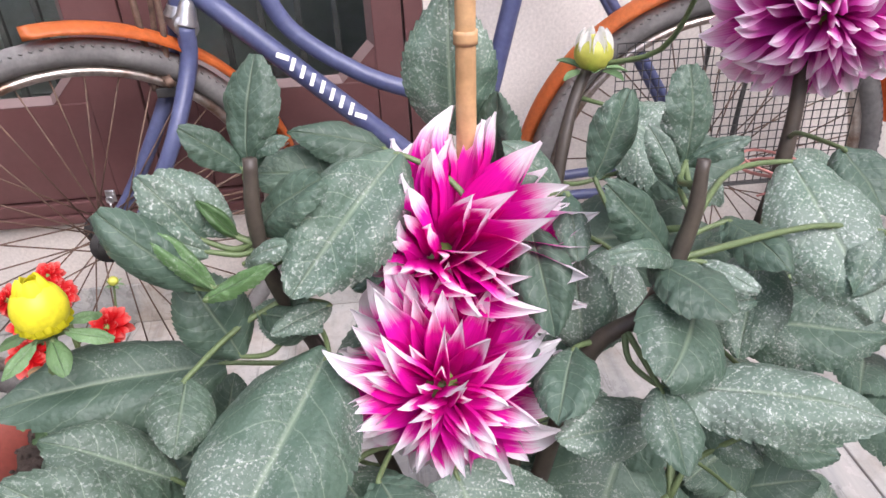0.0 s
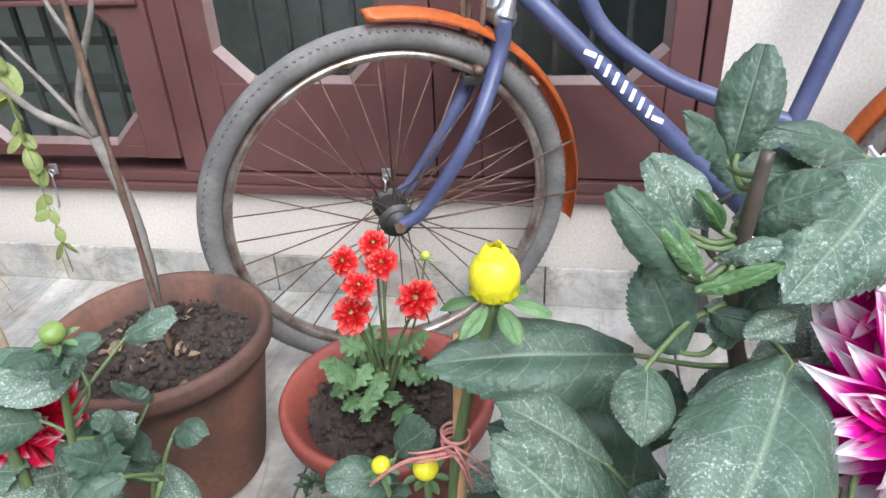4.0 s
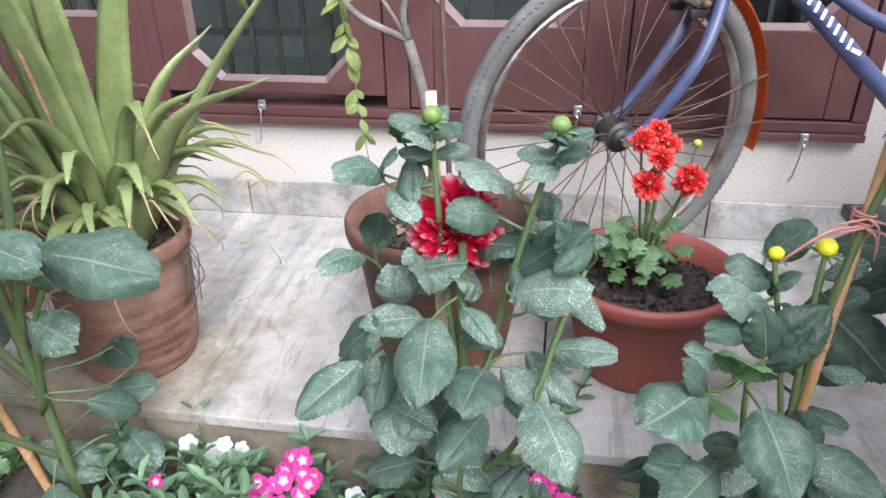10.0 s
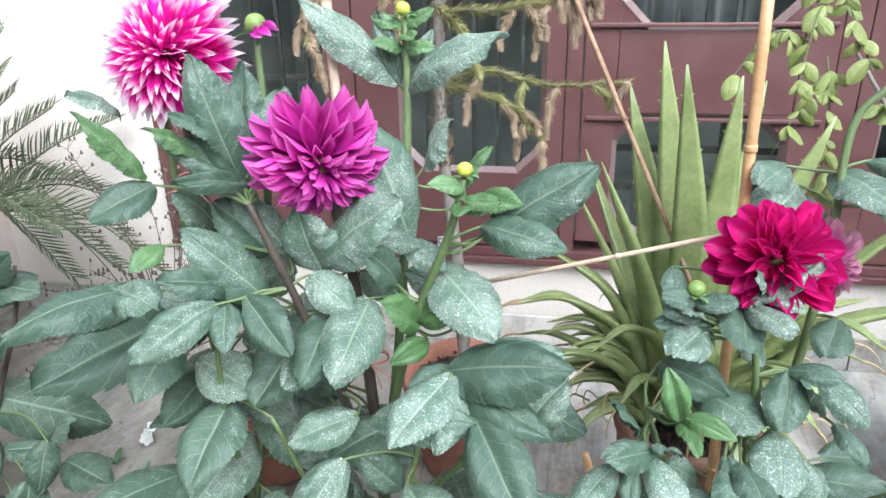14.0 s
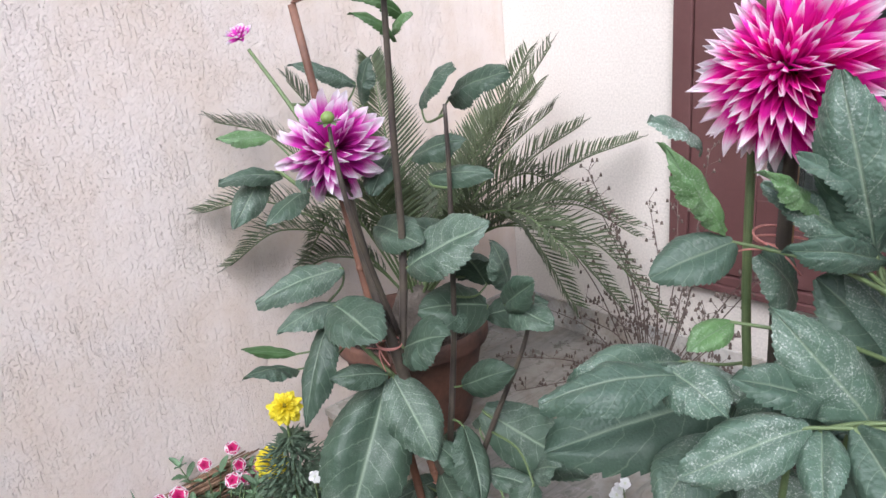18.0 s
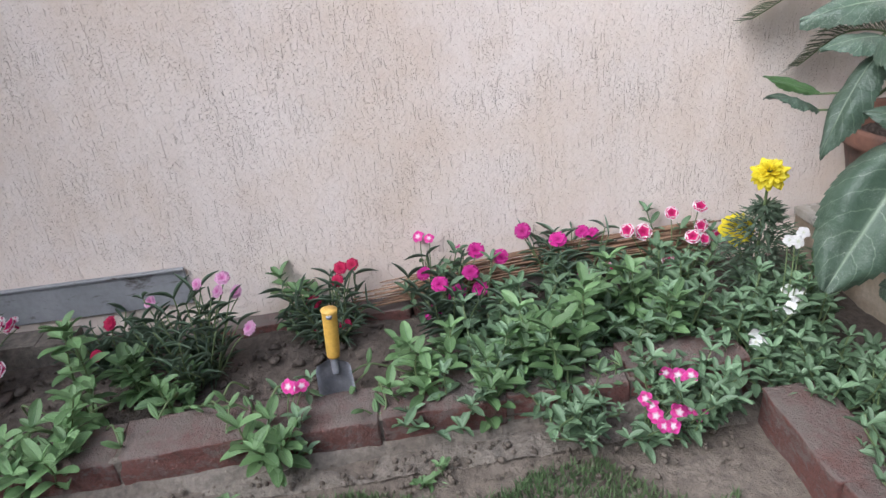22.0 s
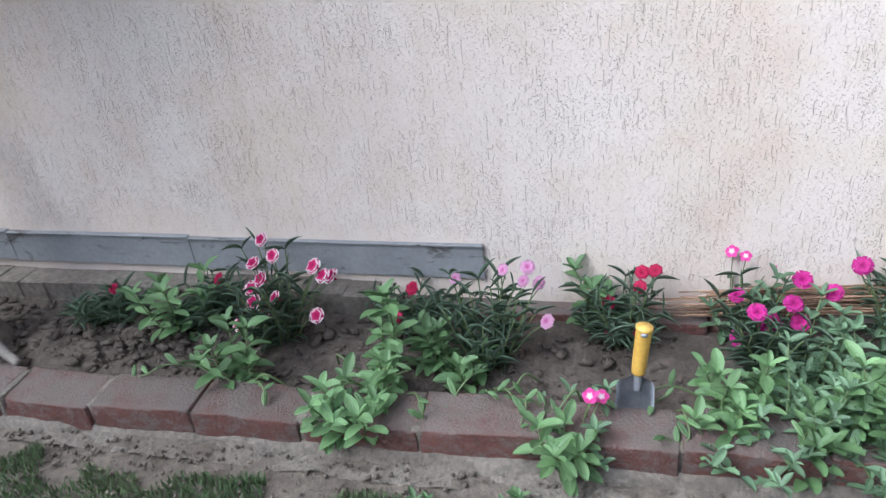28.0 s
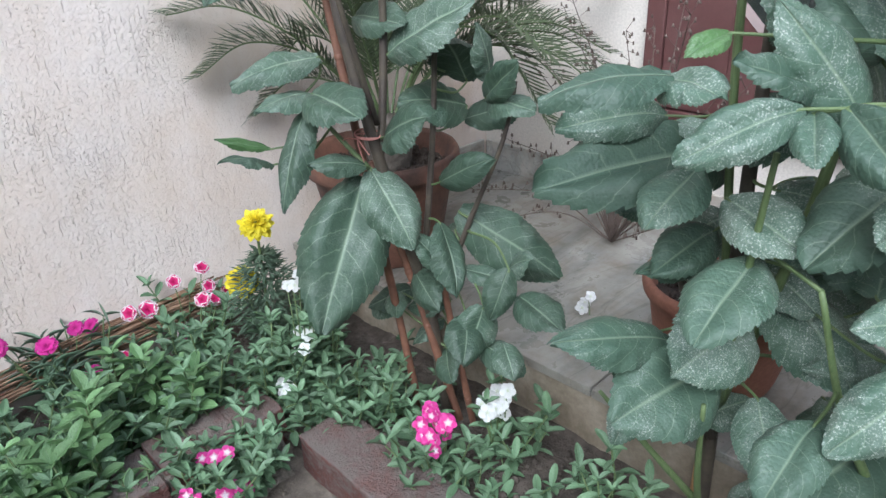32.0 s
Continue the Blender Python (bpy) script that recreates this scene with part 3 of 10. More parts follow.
def thing(name, at, label, category, group="", kind=""):
    ob = new(name)
    ob.empty_display_size = 0.05
    ob.location = at
    ORIGIN[ob] = Matrix.Translation(at)
    return tagged(ob, label, category, group, kind)


def part(name, bm, mat, parent, label="", flat=False):
    """One mesh part under a thing or part; bm is in world metres."""
    bm.transform(ORIGIN[parent].inverted())
    ob = new(name, mesh_of(name, bm, mat, flat))
    ob.parent = parent
    ORIGIN[ob] = ORIGIN[parent]
    return tagged(ob, label)


def piece(name, me, m, parent, label=""):
    """A part that shares a mesh, at the world pose m."""
    ob = new(name, me)
    ob.parent = parent
    ob.matrix_basis = ORIGIN[parent].inverted() @ m
    ORIGIN[ob] = m
    return tagged(ob, label)


def solid(name, bm, mat, label, category, kind="", group="", flat=True):
    ob = new(name, mesh_of(name, bm, mat, flat))
    ORIGIN[ob] = Matrix()
    return tagged(ob, label, category, group, kind)


def box(bm, lo, hi, bevel=0.0):
    r = bmesh.ops.create_cube(bm, size=1.0)
    c = [(a + b) / 2 for a, b in zip(lo, hi)]
    s = [b - a for a, b in zip(lo, hi)]
    bmesh.ops.transform(bm, matrix=Matrix.Translation(c) @ Matrix.Diagonal((*s, 1)), verts=r["verts"])
    if bevel:
        bmesh.ops.bevel(bm, geom=list({e for v in r["verts"] for e in v.link_edges}), offset=bevel, segments=2, affect="EDGES", profile=0.6)
    return bm


def boxed(lo, hi, bevel=0.0):
    return box(bmesh.new(), lo, hi, bevel)


def lathe(bm, profile, segs=40, at=(0, 0, 0), wobble=0.0):
    """Turns (radius, height) rows round the upright axis at a place."""
    rings = []
    for i, (r, z) in enumerate(profile):
        ring = []
        for k in range(segs):
            a = 2 * math.pi * k / segs
            q = r * (1 + wobble * noise.noise((math.cos(a) * 1.5, math.sin(a) * 1.5, z * 9)))
            ring.append(bm.verts.new((at[0] + q * math.cos(a), at[1] + q * math.sin(a), at[2] + z)))
        rings.append(ring)
    for a, b in zip(rings, rings[1:]):
        for k in range(segs):
            bm.faces.new((a[k], a[(k + 1) % segs], b[(k + 1) % segs], b[k]))
    return bm


def spline(points, steps=6):
    """A smooth run of points through the given ones."""
    p = [Vector(q) for q in points]
    if len(p) < 3:
        return [p[0].lerp(p[-1], i / steps) for i in range(steps + 1)]
    p = [2 * p[0] - p[1]] + p + [2 * p[-1] - p[-2]]
    out = []
    for i in range(1, len(p) - 2):
        for k in range(steps):
            t = k / steps
            a, b, c, d = p[i - 1], p[i], p[i + 1], p[i + 2]
            out.append(0.5 * ((2 * b) + (c - a) * t + (2 * a - 5 * b + 4 * c - d) * t * t + (3 * b - a - 3 * c + d) * t ** 3))
    return out + [p[-2]]


def tube(bm, pts, r0, r1=None, segs=8, cap=True, knots=0.0):
    """A round bar along points, from radius r0 to r1."""
    r1 = r0 if r1 is None else r1
    pts = [Vector(q) for q in pts]
    rings, side = [], None
    for i, q in enumerate(pts):
        d = (pts[min(i + 1, len(pts) - 1)] - pts[max(i - 1, 0)]).normalized()
        if side is None:
            side = d.orthogonal().normalized()
        side = (side - d * side.dot(d)).normalized()
        up = d.cross(side)
        r = r0 + (r1 - r0) * i / max(1, len(pts) - 1)
        r *= 1 + knots * noise.noise(q * 45)
        rings.append([bm.verts.new(q + r * (side * math.cos(2 * math.pi * k / segs) + up * math.sin(2 * math.pi * k / segs))) for k in range(segs)])
    for a, b in zip(rings, rings[1:]):
        for k in range(segs):
            bm.faces.new((a[k], a[(k + 1) % segs], b[(k + 1) % segs], b[k]))
    if cap:
        bm.faces.new(rings[0][::-1])
        bm.faces.new(rings[-1])
    return bm


def tubed(points, r0, r1=None, segs=8, steps=6, knots=0.0):
    return tube(bmesh.new(), spline(points, steps), r0, r1, segs, True, knots)


def ring(bm, centre, axis, radius, r, segs=64, sides=10, squash=1.0, arc=(0.0, 360.0)):
    """A round hoop, or a part of one, about an axis."""
    axis = Vector(axis).normalized()
    e1 = Vector((1, 0, 0)) - axis * axis.x
    e1.normalize()
    e2 = axis.cross(e1)
    full = arc[1] - arc[0] >= 360
    rows = []
    for i in range(segs if full else segs + 1):
        a = radians(arc[0] + (arc[1] - arc[0]) * i / segs)
        d = e1 * math.cos(a) + e2 * math.sin(a)
        rows.append([bm.verts.new(Vector(centre) + d * (radius + r * math.cos(2 * math.pi * k / sides)) + axis * (r * squash * math.sin(2 * math.pi * k / sides))) for k in range(sides)])
    n = len(rows)
    for i in range(n if full else n - 1):
        a, b = rows[i], rows[(i + 1) % n]
        for k in range(sides):
            bm.faces.new((a[k], a[(k + 1) % sides], b[(k + 1) % sides], b[k]))
    return bm


def ball(bm, at, r, scale=(1, 1, 1), seg=14):
    res = bmesh.ops.create_uvsphere(bm, u_segments=seg, v_segments=seg // 2 + 2, radius=r)
    bmesh.ops.transform(bm, matrix=Matrix.Translation(at) @ Matrix.Diagonal((*scale, 1)), verts=res["verts"])
    return bm


def frame_at(base, tip, facing):
    """A pose whose y runs from base to tip and whose z faces as near to facing as it can; its scale is not set."""
    y = Vector(tip) - Vector(base)
    n = y.length
    y.normalize()
    z = Vector(facing) - y * Vector(facing).dot(y)
    if z.length < 1e-4:
        z = y.orthogonal()
    z.normalize()
    x = y.cross(z)
    return Matrix(((x.x, y.x, z.x, base[0]), (x.y, y.y, z.y, base[1]), (x.z, y.z, z.z, base[2]), (0, 0, 0, 1))), n


def blade(bm, m, outline, rows, cols, fold, droop, teeth=0.0, ripple=0.0, seed=0, fringe=0.0):
    """A leaf or petal blade with its own uv, bent and folded, put at m (unit long along y, unit wide along x)."""
    uv = bm.loops.layers.uv.verify()
    grid = []
    for i in range(rows + 1):
        t = i / rows
        w = outline(t)
        if teeth and 0 < i < rows:
            w *= 1 + teeth * (1 if i % 2 else -1)
        line = []
        for k in range(-cols, cols + 1):
            s = k / cols
            x = 0.5 * w * s
            y = t - (teeth * 0.25 * abs(s) if i % 2 else 0) - (fringe * (0.3 + (k % 2)) if i == rows else 0)
            z = fold * abs(s) * w - droop * t * t + ripple * noise.noise((s * 2.2 + seed, t * 4.5, seed * 3.1)) * (0.25 + abs(s))
            line.append((bm.verts.new(m @ Vector((x, y, z))), (0.5 + 0.5 * s, t)))
        grid.append(line)
    for a, b in zip(grid, grid[1:]):
        for k in range(2 * cols):
            quad = (a[k], a[k + 1], b[k + 1], b[k])
            f = bm.faces.new([q[0] for q in quad])
            for lp, q in zip(f.loops, quad):
                lp[uv].uv = q[1]
    return bm


def ovate(t):
    return max(0.02, math.sin(math.pi * (0.035 + 0.955 * t) ** 0.92) ** 0.70 * (1.0 - 0.10 * max(0.0, t - 0.6) / 0.4))


def oval(t):
    return max(0.03, math.sin(math.pi * (0.05 + 0.915 * t ** 1.08)) ** 0.68)


def lobed(t):
    return max(0.05, math.sin(math.pi * (0.05 + 0.92 * t)) ** 0.6 * (0.42 + 0.58 * abs(math.sin(3.5 * math.pi * t)) ** 0.7))


def oblong(t):
    return max(0.10, math.sin(math.pi * (0.06 + 0.90 * t ** 1.22)) ** 0.62)


def lance(t):
    return max(0.06, math.sin(math.pi * (0.08 + 0.9 * t)) ** 0.9)


def leaf_mesh(name, mat, outline, rows, cols, fold, droop, teeth, ripple, seed, notches=0, roll=0.20):
    """A leaf blade one long and one wide: arched from base to tip, its halves folded up and their rims rolled down, forward-pointing teeth along the rim."""
    bm = bmesh.new()
    uv = bm.loops.layers.uv.verify()
    stops = [(i / rows, 0.0, 0.0) for i in range(rows + 1)]
    if notches:
        stops = [(0.0, 0.0, 0.0)]
        for i in range(notches):
            for ph, out, ahead in ((0.12, -1.0, 0.0), (0.55, 0.3, 0.25), (0.88, 1.0, 0.75)):
                stops.append(((i + ph) / notches, out, ahead / notches * 0.30))
        stops.append((1.0, 0.0, 0.0))
    grid = []
    for t, out, ahead in stops:
        w, tooth = outline(t), teeth * out * (1 if 0.06 < t < 0.97 else 0)
        line = []
        for k in range(-cols, cols + 1):
            s = k / cols
            s *= 1 + 0.62 * tooth * abs(s) ** 5
            edge = abs(s)
            wave = noise.noise((s * 1.6 + seed * 7.3, t * 3.2, seed * 3.1))
            frill = noise.noise((seed * 5.1 + (9 if s > 0 else 0), t * 8.0, 2.0))
            x = 0.5 * w * s
            z = fold * edge * w - (roll + fold) * edge ** 3 * w * 0.6 + droop * 2.2 * t * (1 - t) - droop * 0.35 * t ** 3 + ripple * (wave * (0.25 + edge) + 0.7 * frill * edge ** 2)
            line.append((bm.verts.new((x + 0.02 * noise.noise((t * 2, seed, 4)), min(1.0, t + ahead * edge ** 2), z)), (0.5 + 0.5 * s, t)))
        grid.append(line)
    for a, b in zip(grid, grid[1:]):
        for k in range(2 * cols):
            quad = (a[k], a[k + 1], b[k + 1], b[k])
            f = bm.faces.new([q[0] for q in quad])
            for lp, q in zip(f.loops, quad):
                lp[uv].uv = q[1]
    return mesh_of(name, bm, mat)


LEAVES = {
    "dahlia": [leaf_mesh("leaf", DAHLIA, ovate, 26, 5, f, d, 0.034, r, s, n) for s, (f, d, r, n) in enumerate(((0.16, 0.07, 0.05, 17), (0.08, 0.11, 0.07, 20), (0.20, 0.05, 0.06, 16), (0.03, 0.13, 0.08, 18), (0.12, 0.09, 0.09, 21), (0.24, 0.10, 0.07, 15)))],
    "clean_shade": [leaf_mesh("leaf", DAHLIA_CLEAN_SHADE, ovate, 26, 5, f, d, 0.034, r, s, n) for s, (f, d, r, n) in enumerate(((0.16, 0.07, 0.06, 18), (0.06, 0.12, 0.07, 21), (0.20, 0.05, 0.07, 16), (0.12, 0.10, 0.08, 19)))],
    "young": [leaf_mesh("leaf", DAHLIA_YOUNG, ovate, 20, 4, f, d, 0.04, r, s, 12) for s, (f, d, r) in enumerate(((0.28, 0.09, 0.06), (0.20, 0.02, 0.09), (0.32, 0.14, 0.06)))],
    "oval": [leaf_mesh("leaf", DAHLIA, oval, 16, 5, f, d, 0.018, r, s, 11) for s, (f, d, r) in enumerate(((0.14, 0.09, 0.07), (0.20, 0.05, 0.09), (0.05, 0.13, 0.08), (0.10, 0.16, 0.06)))],
    "plain": [leaf_mesh("leaf", PLAINLEAF, oval, 14, 3, f, d, 0.012, r, s) for s, (f, d, r) in enumerate(((0.18, 0.10, 0.05), (0.24, 0.02, 0.07), (0.10, 0.14, 0.06)))],
    "lobed": [leaf_mesh("leaf", PLAINLEAF, lobed, 24, 3, f, d, 0.0, r, s) for s, (f, d, r) in enumerate(((0.12, 0.10, 0.12), (0.20, -0.05, 0.16), (0.06, 0.22, 0.12)))],
    "yellow": [leaf_mesh("leaflet", YELLOWLEAF, oval, 8, 2, f, d, 0.0, 0.05, s) for s, (f, d) in enumerate(((0.12, 0.05), (0.2, 0.12), (-0.1, 0.1)))],
}


def leaf(parent, base, tip, width=0.6, kind="dahlia", facing=(0.1, -0.55, 0.8), v=None):
    """One leaf blade from base to tip; width is a share of its length."""
    m, n = frame_at(base, tip, facing)
    group = LEAVES[kind]
    me = group[random.randrange(len(group)) if v is None else v % len(group)]
    return piece("leaf", me, m @ Matrix.Diagonal((width * n, n, n, 1)), parent)


def petal_line(t):
    return max(0.03, (0.40 + 0.60 * math.sin(math.pi / 2 * min(1, t / 0.55))) * (1 - max(0, (t - 0.5) / 0.5) ** 2.7) ** 0.75)


def narrow_petal(t):
    return max(0.02, (0.45 + 0.55 * math.sin(math.pi / 2 * min(1, t / 0.5))) * (1 - max(0, (t - 0.42) / 0.58) ** 1.5))


def petal_mesh(mat, cup=0.25, droop=-0.1, ripple=0.05, seed=0, outline=petal_line):
    """A petal hollowed along its length, its pointed tip rolled in and bent over."""
    bm = bmesh.new()
    uv = bm.loops.layers.uv.verify()
    rows, cols, grid = 12, 4, []
    lean = 0.10 * noise.noise((seed * 5.3, 1.7, 0))
    for i in range(rows + 1):
        t = i / rows
        w, end = outline(t), max(0, t - 0.62)
        line = []
        for k in range(-cols, cols + 1):
            s = k / cols
            roll = cup * (0.24 + 0.7 * end)
            x = 0.5 * w * s * (1 - 0.25 * roll * s * s) + lean * end * 3
            z = roll * s * s * w - droop * t * t + (0.9 - 0.7 * (seed % 3)) * end * end + ripple * noise.noise((s * 2 + seed, t * 3, seed * 3.1))
            line.append((bm.verts.new((x, t - 0.25 * end * end, z)), (0.5 + 0.5 * s, t)))
        grid.append(line)
    for a, b in zip(grid, grid[1:]):
        for k in range(2 * cols):
            quad = (a[k], a[k + 1], b[k + 1], b[k])
            f = bm.faces.new([q[0] for q in quad])
            for lp, q in zip(f.loops, quad):
                lp[uv].uv = q[1]
    return mesh_of("petal", bm, mat)


PETALS = {}


def dahlia_flower(parent, at, axis, radius, mat, count=90, width=0.42, spread=112.0, cup=0.3, recurve=-0.12, label="", jitter=0.17, core=BUD, outline=petal_line):
    """A full dahlia head: a green heart with rows of pointed petals, each row longer and laid further back."""
    key = (mat.name, cup, recurve, outline)
    if key not in PETALS:
        PETALS[key] = [petal_mesh(mat, cup * q, recurve * q, 0.05, i, outline) for i, q in enumerate((1.0, 0.7, 1.35))]
    at, axis = Vector(at), Vector(axis).normalized()
    head = part("flower", ball(bmesh.new(), at, radius * 0.16), core, parent, label)
    e1 = axis.orthogonal().normalized()
    e2 = axis.cross(e1)
    rnd = random.Random(int(abs(at.x * 997 + at.z * 613) * 10))
    for i in range(count):
        f = (i + 0.5) / count
        polar = radians(8 + (spread - 8) * f ** 0.52) + rnd.uniform(-1, 1) * jitter
        az = i * 2.39996 + rnd.uniform(-1, 1) * jitter
        d = axis * math.cos(polar) + (e1 * math.cos(az) + e2 * math.sin(az)) * math.sin(polar)
        n = radius * (0.45 + 0.55 * min(1.0, f * 1.5)) * rnd.uniform(0.88, 1.1)
        start = at + d * radius * 0.08 - axis * radius * 0.22 * f
        inward = axis - d * axis.dot(d)
        m, _ = frame_at(start, start + d, inward if inward.length > 0.05 else e1)
        w = n * width * rnd.uniform(0.85, 1.15) * (0.55 + 0.45 * min(1, f * 2.2))
        piece("petal", PETALS[key][i % 3], m @ Matrix.Diagonal((w, n, n, 1)), head)
    return head


def stem(parent, points, r0=0.006, r1=0.004, mat=None, name="stem", label=""):
    return part(name, tubed(points, r0, r1, 8, 6, 0.15), mat or STEM, parent, label)


def stake(name, foot, top, r, mat, label, knots=5):
    """A garden stake with swollen joints."""
    foot, top = Vector(foot), Vector(top)
    ob = thing(name, foot, label, "plant stake", "plant stakes")
    part("cane", tube(bmesh.new(), [foot.lerp(top, i / 12) for i in range(13)], r, r * 0.85, 10, True, 0.12), mat, ob)
    for i in range(1, knots):
        q = foot.lerp(top, i / knots + 0.03)
        d = (top - foot).normalized()
        part("joint", tube(bmesh.new(), [q - d * 0.004, q - d * 0.0015, q + d * 0.0015, q + d * 0.004], r * 1.04, r * 1.04, 10), mat, ob)
    return ob


def bud(parent, at, r, mat=BUD, axis=(0, 0, 1), name="bud"):
    at = Vector(at)
    b = part(name, ball(bmesh.new(), at, r, (1, 1, 0.92)), mat, parent)
    bm = bmesh.new()
    for i in range(7):
        a = i * 2 * math.pi / 7
        d = Vector((math.cos(a), math.sin(a), 0))
        p = at + d * r * 0.55 - Vector((0, 0, r * 0.85))
        m, n = frame_at(p, p + d * r * 1.3 + Vector((0, 0, r * (0.5 if i % 2 else -0.1))), (0, 0, 1))
        blade(bm, m @ Matrix.Diagonal((n * 0.55, n, n, 1)), oval, 5, 2, 0.15, 0.1)
    part("calyx", bm, PLAINLEAF, b)
    return b

# ---- ground, walls, ledge ----
FLOOR = 0.16


def ground_grid(x0, x1, y0, y1, z, step, amp, seed=0.0, edge=0.0):
    """A sheet of ground with small lumps."""
    bm = bmesh.new()
    nx, ny = max(2, int((x1 - x0) / step)), max(2, int((y1 - y0) / step))
    rows = []
    for j in range(ny + 1):
        line = []
        for i in range(nx + 1):
            x, y = x0 + (x1 - x0) * i / nx, y0 + (y1 - y0) * j / ny
            q = Vector((x * 9 + seed, y * 9, seed))
            h = amp * (noise.noise(q) + 0.6 * noise.noise(q * 2.7) + 0.35 * noise.noise(q * 6.1))
            line.append(bm.verts.new((x, y, z + h)))
        rows.append(line)
    for a, b in zip(rows, rows[1:]):
        for i in range(nx):
            bm.faces.new((a[i], a[i + 1], b[i + 1], b[i]))
    return bm


far = bmesh.new()
for lo, hi in (((-40, -60), (60, -5.5)), ((5.5, -5.5), (60, 40)), ((-40, -5.5), (-0.3, 40))):
    vs = [far.verts.new((x, y, -0.03)) for x, y in ((lo[0], lo[1]), (hi[0], lo[1]), (hi[0], hi[1]), (lo[0], hi[1]))]
    far.faces.new(vs)
solid("ground", far, GRASS, "wide dry lawn running on behind the garden", "ground", "structure")
solid("lawn", ground_grid(0.44, 5.6, -5.6, -0.95, -0.005, 0.03, 0.007, 3.0), SOIL_DRY, "trodden dry soil with thin lawn beside the brick edging", "ground", "structure", flat=False)
solid("flower_bed", ground_grid(-0.02, 0.47, -5.6, -0.7, 0.033, 0.014, 0.014, 7.0), SOIL, "damp dark soil of the flower bed under the plastered wall", "flower bed", "structure", flat=False)
solid("front_bed", ground_grid(0.40, 5.2, -1.13, -0.75, 0.03, 0.014, 0.012, 11.0), SOIL, "damp soil of the narrow bed before the marble ledge", "flower bed", "structure", flat=False)

side_wall = solid("wall_west", boxed((-0.22, -6.0, -0.1), (0.0, 0.22, 3.1)), PLASTER, "beige garden wall with rough vertical trowel texture", "wall", "structure")
wall = bmesh.new()
for lo, hi in (((0.002, 0.0, 0.0), (0.55, 0.22, 3.1)), ((0.55, 0.0, 0.0), (3.24, 0.22, 0.405)), ((3.24, 0.0, 0.0), (5.4, 0.22, 3.1)), ((0.55, 0.0, 2.15), (3.24, 0.22, 3.1))):
    box(wall, lo, hi)
solid("wall_north", wall, CREAM, "smooth cream painted house wall round the brown windows", "wall", "structure")
solid("wall_east", boxed((5.4, -6.0, -0.1), (5.6, 0.22, 3.1)), CREAM, "plain cream wall closing the garden", "wall", "structure")
# Never in view: added so that less light comes from the low southern sky.
solid("wall_south", boxed((-0.22, -6.2, -0.1), (5.6, -6.002, 3.1)), CREAM, "unseen plain cream wall added behind to block low sky light", "wall", "structure")
room = bmesh.new()
box(room, (0.3, 1.6, 0.2), (3.5, 1.65, 2.3))
box(room, (0.3, 0.22, 0.15), (3.5, 1.65, 0.2))
box(room, (0.25, 0.22, 0.15), (0.3, 1.65, 2.3))
box(room, (3.5, 0.22, 0.15), (3.55, 1.65, 2.3))
box(room, (0.25, 0.22, 2.3), (3.55, 1.65, 2.35))
solid("room_wall", room, ROOMDARK, "dim room behind the window glass", "wall", "structure")

# marble ledge: slabs on a rubble body
LEDGE_Y = -0.768
ledge = solid("ledge", boxed((0.002, LEDGE_Y + 0.02, -0.05), (5.38, -0.002, FLOOR - 0.022)), MORTAR, "low marble-topped ledge along the house wall", "ledge", "structure")
# The slabs below x 1.47 carry the corner's plant shade in their colour.
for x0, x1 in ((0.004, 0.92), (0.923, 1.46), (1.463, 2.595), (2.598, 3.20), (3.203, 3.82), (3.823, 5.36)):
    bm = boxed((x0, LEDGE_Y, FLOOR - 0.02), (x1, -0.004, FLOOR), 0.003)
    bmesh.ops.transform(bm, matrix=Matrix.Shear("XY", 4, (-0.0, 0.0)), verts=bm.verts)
    part("slab", bm, MARBLE_DUSTY_SHADED if x1 < 1.47 else MARBLE, ledge, "dusty brownish marble slab with plant shade in its colour" if x1 < 1.47 else "", flat=True)
for x0, x1 in ((0.004, 0.7), (0.703, 1.3), (1.303, 1.95), (1.953, 2.5), (2.503, 3.3), (3.303, 5.36)):
    part("riser_slab", boxed((x0, LEDGE_Y + 0.006, -0.03), (x1, LEDGE_Y + 0.018, FLOOR - 0.022), 0.002), MARBLE_EDGE, ledge, "stained marble riser", flat=True)
skirt = solid("skirting", boxed((0.01, -0.010, FLOOR + 0.001), (5.39, -0.0015, FLOOR + 0.085)), MORTAR, "grey marble skirting at the foot of the cream wall", "skirting", "structure")
for x0, x1 in ((0.020, 0.62), (0.623, 1.22), (1.223, 1.83), (1.833, 2.36), (2.363, 2.95), (2.953, 3.55), (3.553, 5.38)):
    part("slab", boxed((x0, -0.020, FLOOR + 0.001), (x1, -0.011, FLOOR + 0.092), 0.002), MARBLE, skirt, flat=True)
part("slab", boxed((0.002, LEDGE_Y + 0.35, FLOOR + 0.001), (0.013, -0.022, FLOOR + 0.092), 0.002), MARBLE, skirt, flat=True)

# ---- brown joinery with eight-sided panes ----


def eight(x0, x1, z0, z1, c):
    return [(x0 + c, z0), (x1 - c, z0), (x1, z0 + c), (x1, z1 - c), (x1 - c, z1), (x0 + c, z1), (x0, z1 - c), (x0, z0 + c)]


